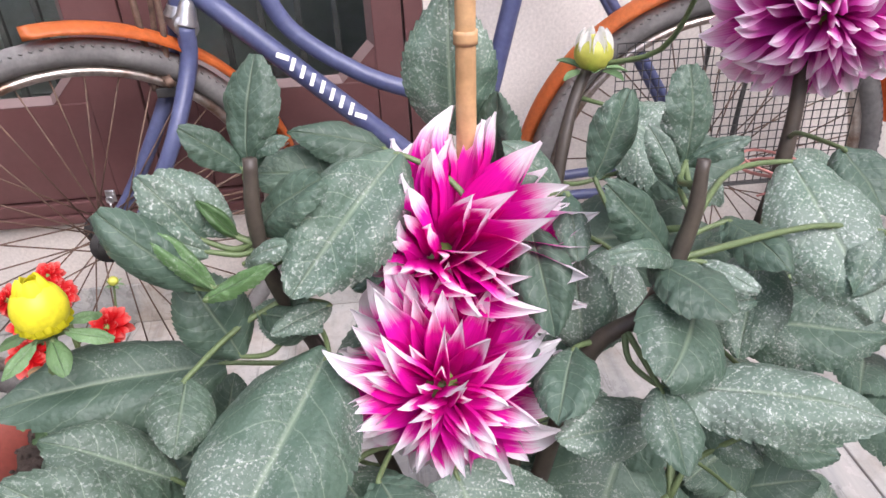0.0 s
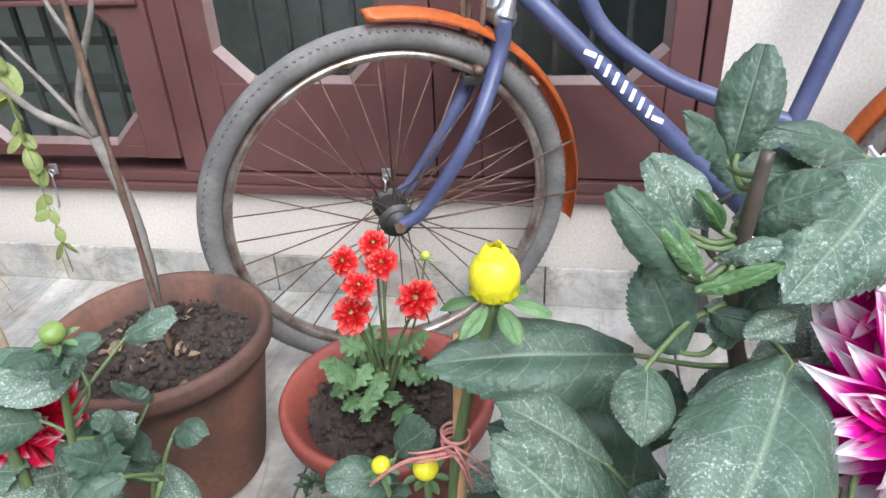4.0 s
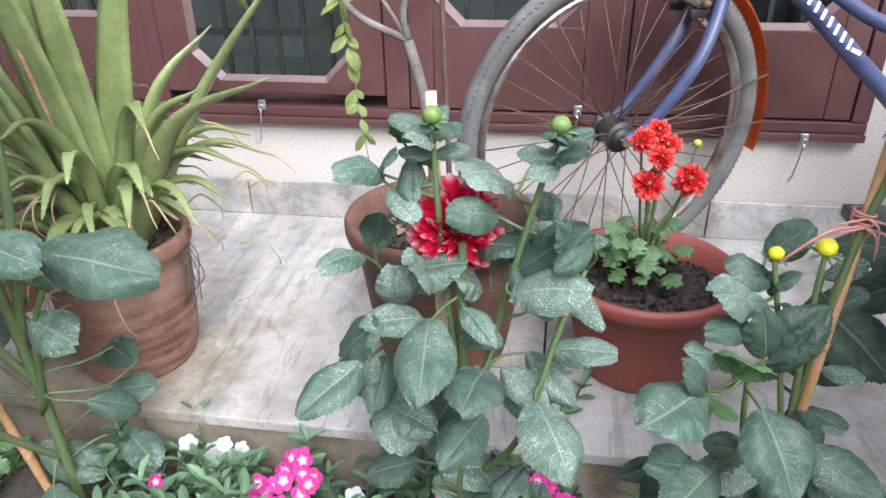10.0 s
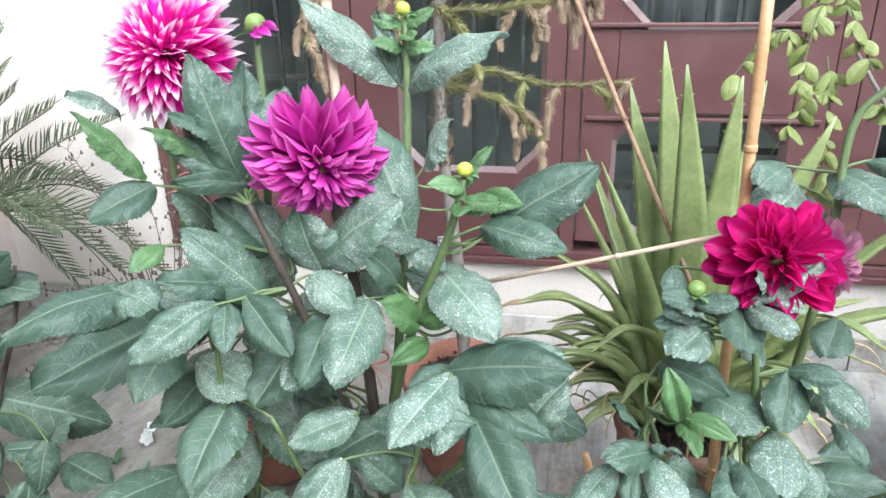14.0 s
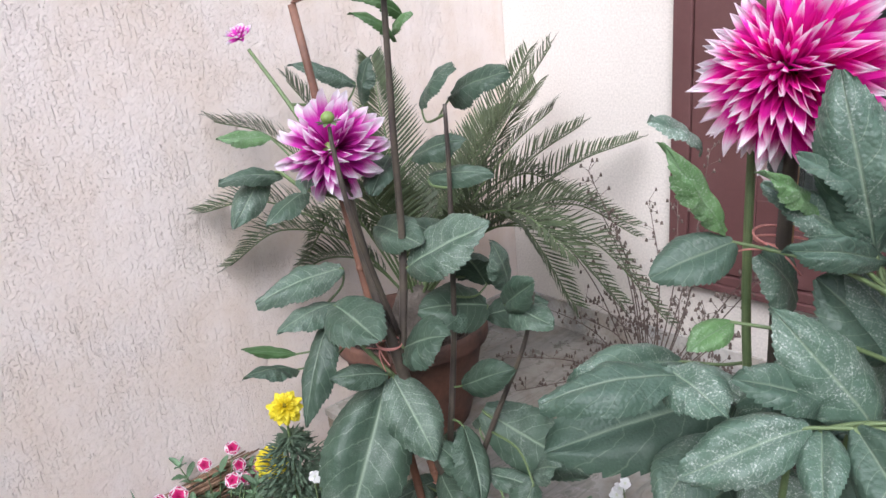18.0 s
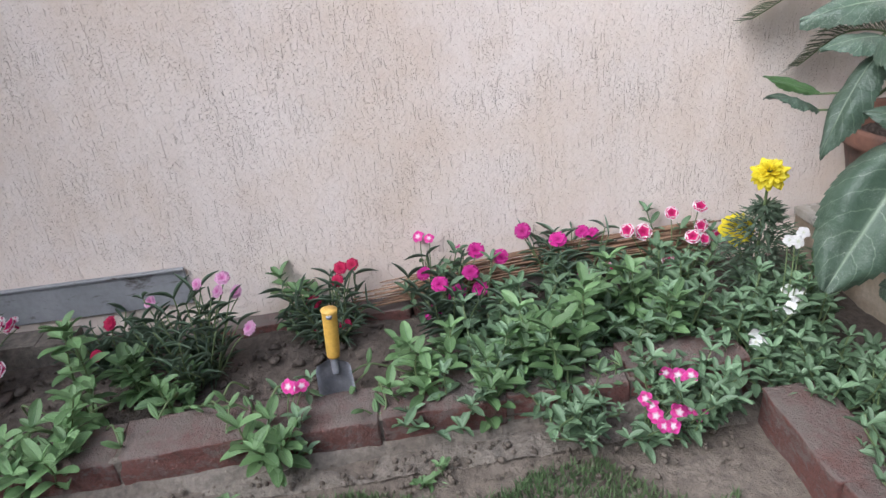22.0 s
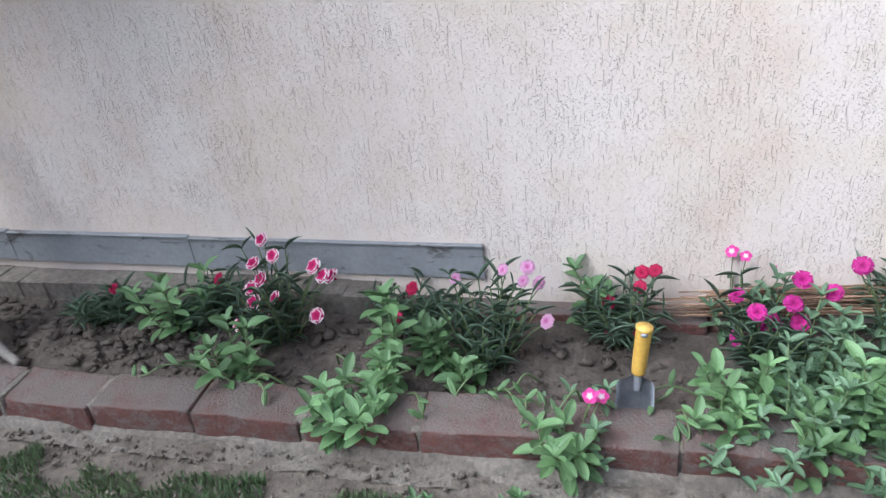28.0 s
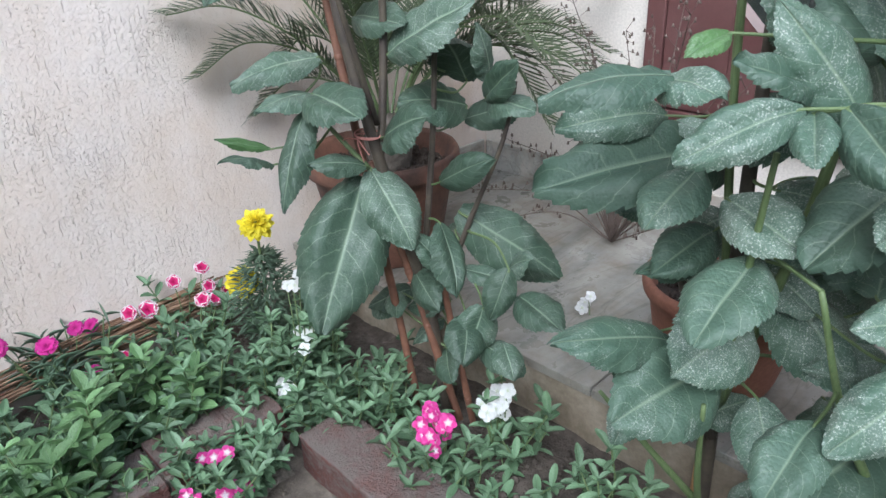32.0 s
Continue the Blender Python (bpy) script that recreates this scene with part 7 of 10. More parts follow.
leaf(MG, (1.845, -1.017, 0.604), (1.841, -1.097, 0.597), 0.55, "oval", (0.3, -0.6, 0.8))
leaf(MG, (1.860, -1.010, 0.613), (1.875, -1.090, 0.600), 0.55, "oval", (0.1, -0.4, 0.9))
leaf(MG, (1.887, -1.032, 0.557), (1.854, -1.090, 0.554), 0.75, "oval", (0.0, -0.7, 0.7))
leaf(MG, (1.795, -1.015, 0.574), (1.832, -1.081, 0.584), 0.70, "oval", (0.3, -0.5, 0.8))
leaf(MG, (1.819, -1.037, 0.520), (1.791, -1.083, 0.493), 0.80, "dahlia", (-0.2, -0.7, 0.7))
leaf(MG, (1.905, -1.051, 0.546), (1.959, -1.125, 0.526), 0.70, "dahlia", (0.1, -0.7, 0.7))
leaf(MG, (1.894, -1.058, 0.501), (1.825, -1.132, 0.508), 0.60, "dahlia", (0.1, -0.6, 0.8))
leaf(MG, (1.942, -1.019, 0.564), (1.971, -1.088, 0.566), 0.55, "oval", (-0.2, -0.5, 0.9))
leaf(MG, (1.972, -1.020, 0.585), (2.029, -1.087, 0.564), 0.60, "oval", (0.1, -0.6, 0.8))
leaf(MG, (2.016, -1.009, 0.592), (2.112, -1.042, 0.588), 0.50, "oval", (-0.1, -0.7, 0.7))
leaf(MG, (1.902, -0.969, 0.629), (1.894, -1.054, 0.612), 0.70, "oval", (0.1, -0.4, 0.9))
leaf(MG, (1.903, -0.836, 0.904), (1.864, -0.894, 0.896), 0.70, "oval", (0.3, -0.6, 0.7))
leaf(MG, (1.958, -0.829, 0.897), (1.999, -0.909, 0.883), 0.75, "oval", (0.1, -0.6, 0.8))
leaf(MG, (1.997, -0.817, 0.908), (2.066, -0.862, 0.890), 0.40, "oval", (0.0, -0.5, 0.8))
leaf(MG, (2.001, -0.839, 0.860), (2.030, -0.879, 0.849), 0.50, "oval", (0.4, -0.6, 0.7))
leaf(MG, (1.938, -0.781, 0.864), (1.872, -0.869, 0.833), 0.60, "oval", (0.3, -0.6, 0.7))
leaf(MG, (1.946, -0.786, 0.853), (1.917, -0.887, 0.822), 0.60, "oval", (0.0, -0.7, 0.7))
leaf(MG, (1.787, -0.866, 0.781), (1.790, -0.919, 0.752), 0.60, "oval", (0.3, -0.6, 0.8))
leaf(MG, (1.776, -0.918, 0.676), (1.842, -0.984, 0.680), 0.60, "dahlia", (-0.1, -0.7, 0.7))
leaf(MG, (1.818, -0.925, 0.648), (1.880, -0.994, 0.650), 0.70, "oval", (0.1, -0.6, 0.8))
leaf(MG, (1.747, -0.958, 0.605), (1.725, -1.003, 0.669), 0.60, "oval", (-0.2, -0.5, 0.8))
leaf(MG, (1.885, -0.965, 0.592), (1.934, -1.033, 0.601), 0.60, "oval", (-0.1, -0.7, 0.7))
leaf(MG, (1.954, -0.966, 0.581), (1.923, -1.029, 0.590), 0.60, "oval", (-0.1, -0.6, 0.8))
leaf(MG, (1.889, -1.023, 0.558), (1.907, -1.073, 0.577), 0.70, "oval", (0.2, -0.5, 0.8))
leaf(MG, (1.974, -0.941, 0.626), (2.001, -0.978, 0.603), 0.60, "oval", (0.2, -0.5, 0.9))
leaf(MG, (1.967, -0.902, 0.743), (1.942, -0.963, 0.727), 0.70, "oval", (0.0, -0.5, 0.9))
leaf(MG, (1.884, -0.910, 0.705), (1.866, -0.957, 0.710), 0.70, "oval", (0.3, -0.4, 0.8))
leaf(MG, (1.824, -0.978, 0.553), (1.786, -1.007, 0.597), 0.70, "dahlia", (-0.0, -0.5, 0.9))
leaf(MG, (1.853, -1.011, 0.457), (1.897, -1.031, 0.529), 0.70, "dahlia", (-0.1, -0.7, 0.7))
leaf(MG, (1.732, -1.024, 0.490), (1.698, -1.091, 0.546), 0.70, "dahlia", (0.0, -0.6, 0.8))
leaf(MG, (1.782, -1.004, 0.609), (1.772, -1.057, 0.655), 0.50, "oval", (-0.1, -0.5, 0.8))
leaf(MG, (1.844, -1.004, 0.613), (1.865, -1.065, 0.586), 0.55, "oval", (-0.1, -0.7, 0.7))
leaf(MG, (1.939, -1.030, 0.502), (1.914, -1.112, 0.512), 0.80, "oval", (0.1, -0.5, 0.9))
leaf(MG, (2.049, -0.975, 0.562), (2.189, -0.976, 0.546), 0.55, "oval", (0.2, -0.6, 0.7))

leaf(PD, (1.272, -0.942, 0.895), (1.241, -0.966, 1.042), 0.42, "dahlia", (0.1, -0.7, 0.7))
leaf(PD, (1.262, -0.916, 0.919), (1.228, -0.999, 0.986), 0.35, "dahlia", (0.2, -0.5, 0.8))
leaf(PD, (1.262, -0.934, 0.897), (1.195, -0.982, 0.955), 0.40, "dahlia", (-0.1, -0.7, 0.8))
leaf(PD, (1.278, -0.933, 0.887), (1.232, -1.021, 0.915), 0.30, "dahlia", (0.3, -0.6, 0.7))
leaf(PD, (1.281, -0.919, 0.895), (1.322, -0.902, 0.998), 0.55, "dahlia", (0.4, -0.6, 0.6))
leaf(PD, (1.285, -0.927, 0.897), (1.370, -0.952, 0.958), 0.50, "dahlia", (0.4, -0.5, 0.7))
leaf(PD, (1.262, -0.904, 0.896), (1.280, -0.919, 1.030), 0.42, "dahlia", (0.1, -0.5, 0.8))
leaf(PD, (1.285, -0.913, 0.792), (1.230, -0.940, 0.865), 0.75, "dahlia", (0.2, -0.5, 0.9))
leaf(PD, (1.293, -0.958, 0.744), (1.220, -1.000, 0.851), 0.50, "dahlia", (-0.1, -0.6, 0.8))
leaf(PD, (1.363, -0.935, 0.775), (1.350, -0.973, 0.872), 0.70, "dahlia", (-0.1, -0.5, 0.8))
leaf(PD, (1.365, -0.937, 0.796), (1.470, -0.964, 0.888), 0.60, "dahlia", (0.2, -0.6, 0.8))
leaf(PD, (1.352, -0.956, 0.782), (1.415, -0.983, 0.752), 0.70, "dahlia", (0.1, -0.7, 0.7))
leaf(PD, (1.254, -0.974, 0.763), (1.211, -1.049, 0.809), 0.50, "dahlia", (0.0, -0.6, 0.8))
leaf(PD, (1.133, -1.018, 0.777), (1.213, -1.063, 0.780), 0.60, "dahlia", (0.4, -0.6, 0.7))
leaf(PD, (1.153, -1.039, 0.785), (1.076, -1.137, 0.775), 0.48, "dahlia", (0.0, -0.5, 0.9))
leaf(PD, (1.262, -1.021, 0.768), (1.189, -1.096, 0.727), 0.50, "dahlia", (0.4, -0.5, 0.8))
leaf(PD, (1.267, -1.010, 0.763), (1.295, -1.076, 0.740), 0.50, "dahlia", (-0.0, -0.6, 0.8))
leaf(PD, (1.289, -1.001, 0.769), (1.361, -1.054, 0.727), 0.55, "dahlia", (-0.1, -0.8, 0.6))
leaf(PD, (1.426, -0.953, 0.754), (1.412, -1.062, 0.702), 0.60, "dahlia", (0.3, -0.5, 0.8))
leaf(PD, (1.362, -0.949, 0.680), (1.342, -1.041, 0.676), 0.60, "dahlia", (0.4, -0.6, 0.7))
leaf(PD, (1.480, -0.928, 0.718), (1.552, -0.940, 0.759), 0.70, "young", (0.4, -0.5, 0.8))
leaf(PD, (1.492, -0.934, 0.690), (1.459, -0.988, 0.687), 0.50, "young", (0.2, -0.8, 0.6))
leaf(PD, (1.479, -0.922, 0.709), (1.448, -0.975, 0.760), 0.60, "young", (0.3, -0.7, 0.7))
leaf(PD, (1.517, -0.897, 0.688), (1.560, -0.925, 0.769), 0.60, "dahlia", (0.1, -0.8, 0.6))
leaf(PD, (1.528, -0.960, 0.671), (1.661, -0.975, 0.712), 0.45, "dahlia", (0.1, -0.6, 0.8))
leaf(PD, (1.532, -0.952, 0.661), (1.484, -1.014, 0.664), 0.60, "dahlia", (0.1, -0.5, 0.9))
leaf(PD, (1.459, -0.876, 0.800), (1.407, -0.879, 0.957), 0.62, "dahlia", (0.4, -0.5, 0.8))
leaf(PD, (1.459, -0.893, 0.809), (1.516, -0.932, 0.790), 0.60, "dahlia", (0.2, -0.5, 0.8))
leaf(PD, (1.468, -0.813, 0.883), (1.506, -0.852, 0.953), 0.70, "dahlia", (0.2, -0.5, 0.8))
leaf(PD, (1.600, -0.839, 0.833), (1.691, -0.848, 0.898), 0.62, "dahlia", (0.1, -0.8, 0.6))
leaf(PD, (1.557, -0.870, 0.813), (1.653, -0.923, 0.829), 0.40, "dahlia", (0.1, -0.6, 0.8))
leaf(PD, (1.436, -0.816, 0.990), (1.333, -0.857, 1.096), 0.40, "dahlia", (0.3, -0.6, 0.7))
leaf(PD, (1.439, -0.815, 0.988), (1.415, -0.825, 1.079), 0.32, "dahlia", (0.0, -0.6, 0.8))
leaf(PD, (1.455, -0.831, 0.987), (1.578, -0.859, 1.055), 0.42, "dahlia", (0.3, -0.5, 0.8))
leaf(PD, (1.448, -0.811, 0.991), (1.482, -0.810, 1.055), 0.35, "dahlia", (0.4, -0.5, 0.8))
leaf(PD, (1.155, -0.943, 0.884), (1.107, -1.008, 0.859), 0.70, "dahlia", (0.3, -0.5, 0.8))
leaf(PD, (1.087, -0.889, 0.955), (1.078, -0.964, 0.997), 0.60, "dahlia", (0.2, -0.5, 0.9))
leaf(PD, (1.096, -0.830, 1.112), (1.178, -0.872, 1.162), 0.40, "dahlia", (0.5, -0.5, 0.7))
leaf(PD, (1.088, -0.830, 1.119), (1.056, -0.901, 1.160), 0.35, "dahlia", (-0.1, -0.7, 0.7))
leaf(PD, (1.145, -0.943, 0.891), (1.115, -1.005, 0.986), 0.30, "young", (0.2, -0.5, 0.8))
leaf(PD, (1.166, -0.964, 0.813), (1.149, -1.011, 0.797), 0.60, "young", (0.3, -0.6, 0.7))
leaf(PD, (1.229, -0.946, 0.923), (1.209, -1.021, 0.974), 0.30, "young", (0.3, -0.6, 0.8))
leaf(PD, (1.526, -0.844, 0.884), (1.563, -0.866, 0.925), 0.40, "young", (0.1, -0.5, 0.8))
leaf(PD, (1.547, -0.851, 0.846), (1.601, -0.908, 0.868), 0.50, "young", (0.1, -0.7, 0.7))
leaf(PD, (1.382, -0.873, 0.648), (1.339, -0.925, 0.709), 0.70, "dahlia", (0.5, -0.6, 0.6))
leaf(PD, (1.184, -0.957, 0.647), (1.280, -0.991, 0.627), 0.70, "dahlia", (0.4, -0.6, 0.7))
leaf(PD, (1.280, -0.841, 0.716), (1.251, -0.916, 0.827), 0.80, "dahlia", (0.2, -0.5, 0.8))
leaf(PD, (1.381, -0.841, 0.739), (1.452, -0.869, 0.712), 0.70, "dahlia", (0.3, -0.6, 0.7))
leaf(PD, (1.143, -0.942, 0.668), (1.136, -1.033, 0.627), 0.70, "dahlia", (0.2, -0.5, 0.9))
leaf(PD, (1.185, -0.863, 0.796), (1.176, -0.925, 0.871), 0.80, "dahlia", (0.1, -0.6, 0.8))
leaf(PD, (1.493, -0.834, 0.716), (1.450, -0.867, 0.754), 0.70, "dahlia", (0.0, -0.8, 0.6))
leaf(PD, (1.500, -0.898, 0.779), (1.585, -0.991, 0.735), 0.60, "dahlia", (0.1, -0.5, 0.8))
leaf(PD, (1.454, -0.929, 0.764), (1.432, -0.978, 0.831), 0.60, "dahlia", (-0.1, -0.6, 0.8))
leaf(PD, (1.440, -1.013, 0.626), (1.564, -1.034, 0.650), 0.50, "dahlia", (0.2, -0.5, 0.9))
leaf(PD, (1.533, -0.994, 0.683), (1.483, -1.096, 0.651), 0.55, "dahlia", (0.0, -0.5, 0.9))
leaf(PD, (1.531, -0.982, 0.670), (1.601, -1.001, 0.671), 0.50, "dahlia", (-0.0, -0.5, 0.9))
leaf(PD, (1.544, -0.990, 0.668), (1.527, -1.062, 0.620), 0.50, "dahlia", (0.3, -0.6, 0.7))
leaf(PD, (1.548, -0.993, 0.662), (1.653, -1.035, 0.638), 0.45, "dahlia", (0.3, -0.5, 0.8))
leaf(PD, (1.565, -1.019, 0.641), (1.635, -1.118, 0.578), 0.55, "dahlia", (-0.1, -0.7, 0.7))
leaf(PD, (1.521, -0.980, 0.676), (1.670, -1.022, 0.722), 0.50, "dahlia", (-0.1, -0.6, 0.8))
leaf(PD, (1.377, -0.953, 0.732), (1.372, -1.054, 0.693), 0.60, "dahlia", (0.2, -0.5, 0.8))
leaf(PD, (1.411, -0.988, 0.609), (1.339, -1.042, 0.595), 0.60, "dahlia", (0.2, -0.5, 0.8))
leaf(PD, (1.403, -1.026, 0.568), (1.353, -1.095, 0.501), 0.55, "dahlia", (0.3, -0.5, 0.8))
leaf(PD, (1.463, -0.986, 0.497), (1.415, -0.998, 0.551), 0.70, "dahlia", (-0.2, -0.7, 0.7))
leaf(PD, (1.479, -1.016, 0.529), (1.565, -1.106, 0.499), 0.60, "dahlia", (-0.1, -0.6, 0.8))
leaf(PD, (1.602, -1.008, 0.513), (1.746, -1.054, 0.509), 0.50, "dahlia", (0.2, -0.5, 0.9))
leaf(PD, (1.332, -1.050, 0.495), (1.326, -1.150, 0.465), 0.60, "dahlia", (0.0, -0.6, 0.8))
leaf(PD, (1.349, -0.897, 0.701), (1.283, -1.011, 0.625), 0.70, "dahlia", (-0.2, -0.6, 0.8))
leaf(PD, (1.534, -1.017, 0.512), (1.649, -1.089, 0.470), 0.60, "dahlia", (0.2, -0.6, 0.8))
leaf(PD, (1.308, -0.915, 0.794), (1.232, -0.914, 0.878), 0.50, "dahlia", (0.4, -0.6, 0.7))
leaf(PD, (1.563, -0.889, 0.821), (1.688, -0.874, 0.909), 0.50, "dahlia", (0.2, -0.6, 0.8))
leaf(PD, (1.555, -0.886, 0.830), (1.658, -0.954, 0.831), 0.45, "dahlia", (0.1, -0.6, 0.8))
leaf(PD, (1.484, -0.905, 0.808), (1.415, -0.944, 0.834), 0.40, "dahlia", (0.3, -0.6, 0.8))
leaf(PD, (1.445, -0.863, 0.808), (1.379, -0.878, 0.955), 0.60, "dahlia", (0.1, -0.5, 0.8))
leaf(PD, (1.609, -0.915, 0.552), (1.668, -0.911, 0.638), 0.60, "dahlia", (0.1, -0.6, 0.8))
leaf(PD, (1.241, -0.920, 0.740), (1.214, -0.998, 0.732), 0.60, "dahlia", (0.3, -0.5, 0.8))
leaf(PD, (1.227, -0.969, 0.597), (1.223, -1.084, 0.549), 0.70, "dahlia", (0.0, -0.7, 0.7))

leaf(BD, (1.061, -0.864, 0.694), (0.995, -0.996, 0.700), 0.45, "dahlia", (0.3, -0.6, 0.7))
leaf(BD, (1.119, -0.814, 0.639), (1.006, -1.049, 0.647), 0.50, "dahlia", (0.3, -0.3, 0.9))
leaf(BD, (1.070, -0.859, 0.687), (1.149, -0.868, 0.674), 0.50, "dahlia", (0.3, -0.3, 0.9))
leaf(BD, (1.221, -0.760, 0.707), (1.166, -0.945, 0.688), 0.45, "dahlia", (0.3, -0.4, 0.9))
leaf(BD, (1.229, -0.728, 0.701), (1.172, -0.864, 0.768), 0.40, "dahlia", (0.6, -0.3, 0.8))
leaf(BD, (1.140, -0.945, 0.446), (1.077, -1.102, 0.498), 0.40, "dahlia", (0.3, -0.5, 0.8))
leaf(BD, (1.205, -0.893, 0.484), (1.182, -1.026, 0.461), 0.75, "dahlia", (0.5, -0.5, 0.7))
leaf(BD, (1.182, -0.919, 0.422), (1.144, -1.079, 0.407), 0.75, "dahlia", (0.6, -0.2, 0.8))
leaf(BD, (1.239, -0.919, 0.397), (1.296, -0.988, 0.338), 0.65, "dahlia", (0.3, -0.6, 0.7))
leaf(BD, (1.200, -0.738, 0.610), (1.240, -0.805, 0.520), 0.85, "dahlia", (0.5, -0.3, 0.8))
leaf(BD, (1.191, -0.830, 0.513), (1.330, -0.877, 0.424), 0.60, "dahlia", (0.3, -0.4, 0.9))
leaf(BD, (1.308, -0.743, 0.487), (1.244, -0.843, 0.566), 0.60, "dahlia", (0.4, -0.3, 0.9))
leaf(BD, (1.334, -0.789, 0.424), (1.277, -0.900, 0.449), 0.40, "dahlia", (0.6, -0.4, 0.7))
leaf(BD, (1.359, -0.857, 0.371), (1.324, -1.014, 0.371), 0.70, "dahlia", (0.5, -0.3, 0.8))
leaf(BD, (1.125, -0.795, 0.559), (1.103, -0.883, 0.544), 0.70, "dahlia", (0.5, -0.2, 0.9))
leaf(BD, (1.120, -0.863, 0.510), (1.098, -0.967, 0.537), 0.35, "dahlia", (0.5, -0.1, 0.8))

leaf(LV, (0.576, -0.957, 0.531), (0.624, -1.109, 0.314), 0.55, "clean_shade", (0.7, -0.4, 0.6))
leaf(LV, (0.593, -0.952, 0.546), (0.695, -0.958, 0.434), 0.62, "clean_shade", (0.6, -0.4, 0.7))
leaf(LV, (0.673, -0.877, 0.447), (0.753, -0.919, 0.348), 0.55, "clean_shade", (0.7, 0.1, 0.7))
leaf(LV, (0.665, -0.821, 0.448), (0.814, -0.713, 0.319), 0.50, "clean_shade", (0.4, -0.6, 0.7))
leaf(LV, (0.490, -0.954, 0.717), (0.457, -1.103, 0.698), 0.45, "clean_shade", (0.3, -0.5, 0.8))
leaf(LV, (0.495, -0.976, 0.662), (0.518, -1.103, 0.667), 0.50, "clean_shade", (0.3, -0.6, 0.8))
leaf(LV, (0.510, -0.993, 0.668), (0.660, -1.014, 0.659), 0.65, "clean_shade", (0.3, -0.4, 0.9))
leaf(LV, (0.520, -1.007, 0.655), (0.554, -1.106, 0.510), 0.35, "clean_shade", (0.3, -0.7, 0.6))
leaf(LV, (0.598, -0.965, 0.557), (0.565, -1.053, 0.579), 0.50, "clean_shade", (0.6, -0.2, 0.8))
leaf(LV, (0.442, -1.045, 0.547), (0.470, -1.150, 0.592), 0.50, "clean_shade", (0.2, -0.5, 0.9))
leaf(LV, (0.435, -1.039, 0.572), (0.397, -1.117, 0.602), 0.25, "young", (0.2, -0.7, 0.7))
leaf(LV, (0.601, -0.900, 0.726), (0.737, -0.848, 0.810), 0.65, "clean_shade", (0.3, -0.5, 0.8))
leaf(LV, (0.620, -0.941, 0.603), (0.722, -0.940, 0.656), 0.80, "clean_shade", (0.6, -0.4, 0.7))
leaf(LV, (0.638, -0.764, 0.619), (0.606, -0.890, 0.651), 0.75, "clean_shade", (0.6, -0.2, 0.8))
leaf(LV, (0.646, -0.771, 0.663), (0.679, -0.857, 0.753), 0.70, "clean_shade", (0.2, -0.6, 0.8))
leaf(LV, (0.382, -0.980, 0.870), (0.383, -1.092, 0.888), 0.35, "clean_shade", (0.4, -0.5, 0.8))
leaf(LV, (0.359, -0.998, 0.877), (0.399, -1.090, 0.811), 0.45, "clean_shade", (0.7, -0.3, 0.7))
leaf(LV, (0.440, -0.971, 0.848), (0.460, -1.063, 0.819), 0.55, "clean_shade", (0.3, -0.5, 0.8))
leaf(LV, (0.563, -0.839, 0.890), (0.664, -0.810, 0.924), 0.50, "clean_shade", (0.2, -0.6, 0.8))
leaf(LV, (0.590, -0.831, 0.858), (0.705, -0.800, 0.872), 0.40, "clean_shade", (0.2, -0.6, 0.8))
leaf(LV, (0.429, -0.839, 1.005), (0.412, -0.951, 1.053), 0.35, "clean_shade", (0.4, -0.4, 0.8))
leaf(LV, (0.444, -0.841, 0.972), (0.482, -0.842, 1.054), 0.60, "clean_shade", (0.2, -0.6, 0.8))
leaf(LV, (0.557, -0.738, 0.973), (0.701, -0.748, 1.019), 0.50, "clean_shade", (0.4, -0.6, 0.7))
leaf(LV, (0.521, -0.773, 0.968), (0.635, -0.803, 1.035), 0.50, "clean_shade", (0.3, -0.6, 0.8))
leaf(LV, (0.474, -0.753, 1.100), (0.449, -0.844, 1.150), 0.25, "young", (0.6, -0.3, 0.7))
leaf(LV, (0.468, -0.773, 1.069), (0.464, -0.857, 1.123), 0.30, "young", (0.4, -0.3, 0.8))
leaf(LV, (0.462, -0.772, 1.083), (0.513, -0.768, 1.114), 0.50, "young", (0.7, -0.3, 0.7))
leaf(LV, (0.706, -0.791, 0.647), (0.796, -0.821, 0.719), 0.50, "clean_shade", (0.7, -0.4, 0.6))
leaf(LV, (0.712, -0.788, 0.642), (0.817, -0.803, 0.648), 0.60, "clean_shade", (0.5, -0.4, 0.8))
leaf(LV, (0.703, -0.781, 0.674), (0.728, -0.831, 0.772), 0.50, "clean_shade", (0.7, -0.3, 0.7))
leaf(LV, (0.662, -0.861, 0.513), (0.764, -0.843, 0.572), 0.50, "clean_shade", (0.7, -0.4, 0.6))
leaf(LV, (0.536, -0.862, 0.895), (0.592, -0.950, 0.858), 0.50, "clean_shade", (0.4, -0.5, 0.8))
leaf(LV, (0.456, -0.954, 0.890), (0.535, -1.025, 0.876), 0.50, "clean_shade", (0.5, -0.6, 0.6))
leaf(LV, (0.493, -0.875, 0.772), (0.639, -0.900, 0.774), 0.50, "clean_shade", (0.4, -0.6, 0.7))
leaf(LV, (0.571, -0.753, 0.702), (0.522, -0.822, 0.771), 0.60, "clean_shade", (0.3, -0.6, 0.7))
leaf(LV, (0.265, -0.928, 0.918), (0.242, -1.022, 0.932), 0.40, "young", (0.6, -0.4, 0.7))
leaf(LV, (0.761, -0.909, 0.311), (0.814, -0.976, 0.272), 0.75, "clean_shade", (0.6, -0.1, 0.8))
leaf(LV, (0.789, -0.900, 0.262), (0.873, -0.892, 0.236), 0.70, "clean_shade", (0.6, -0.3, 0.8))
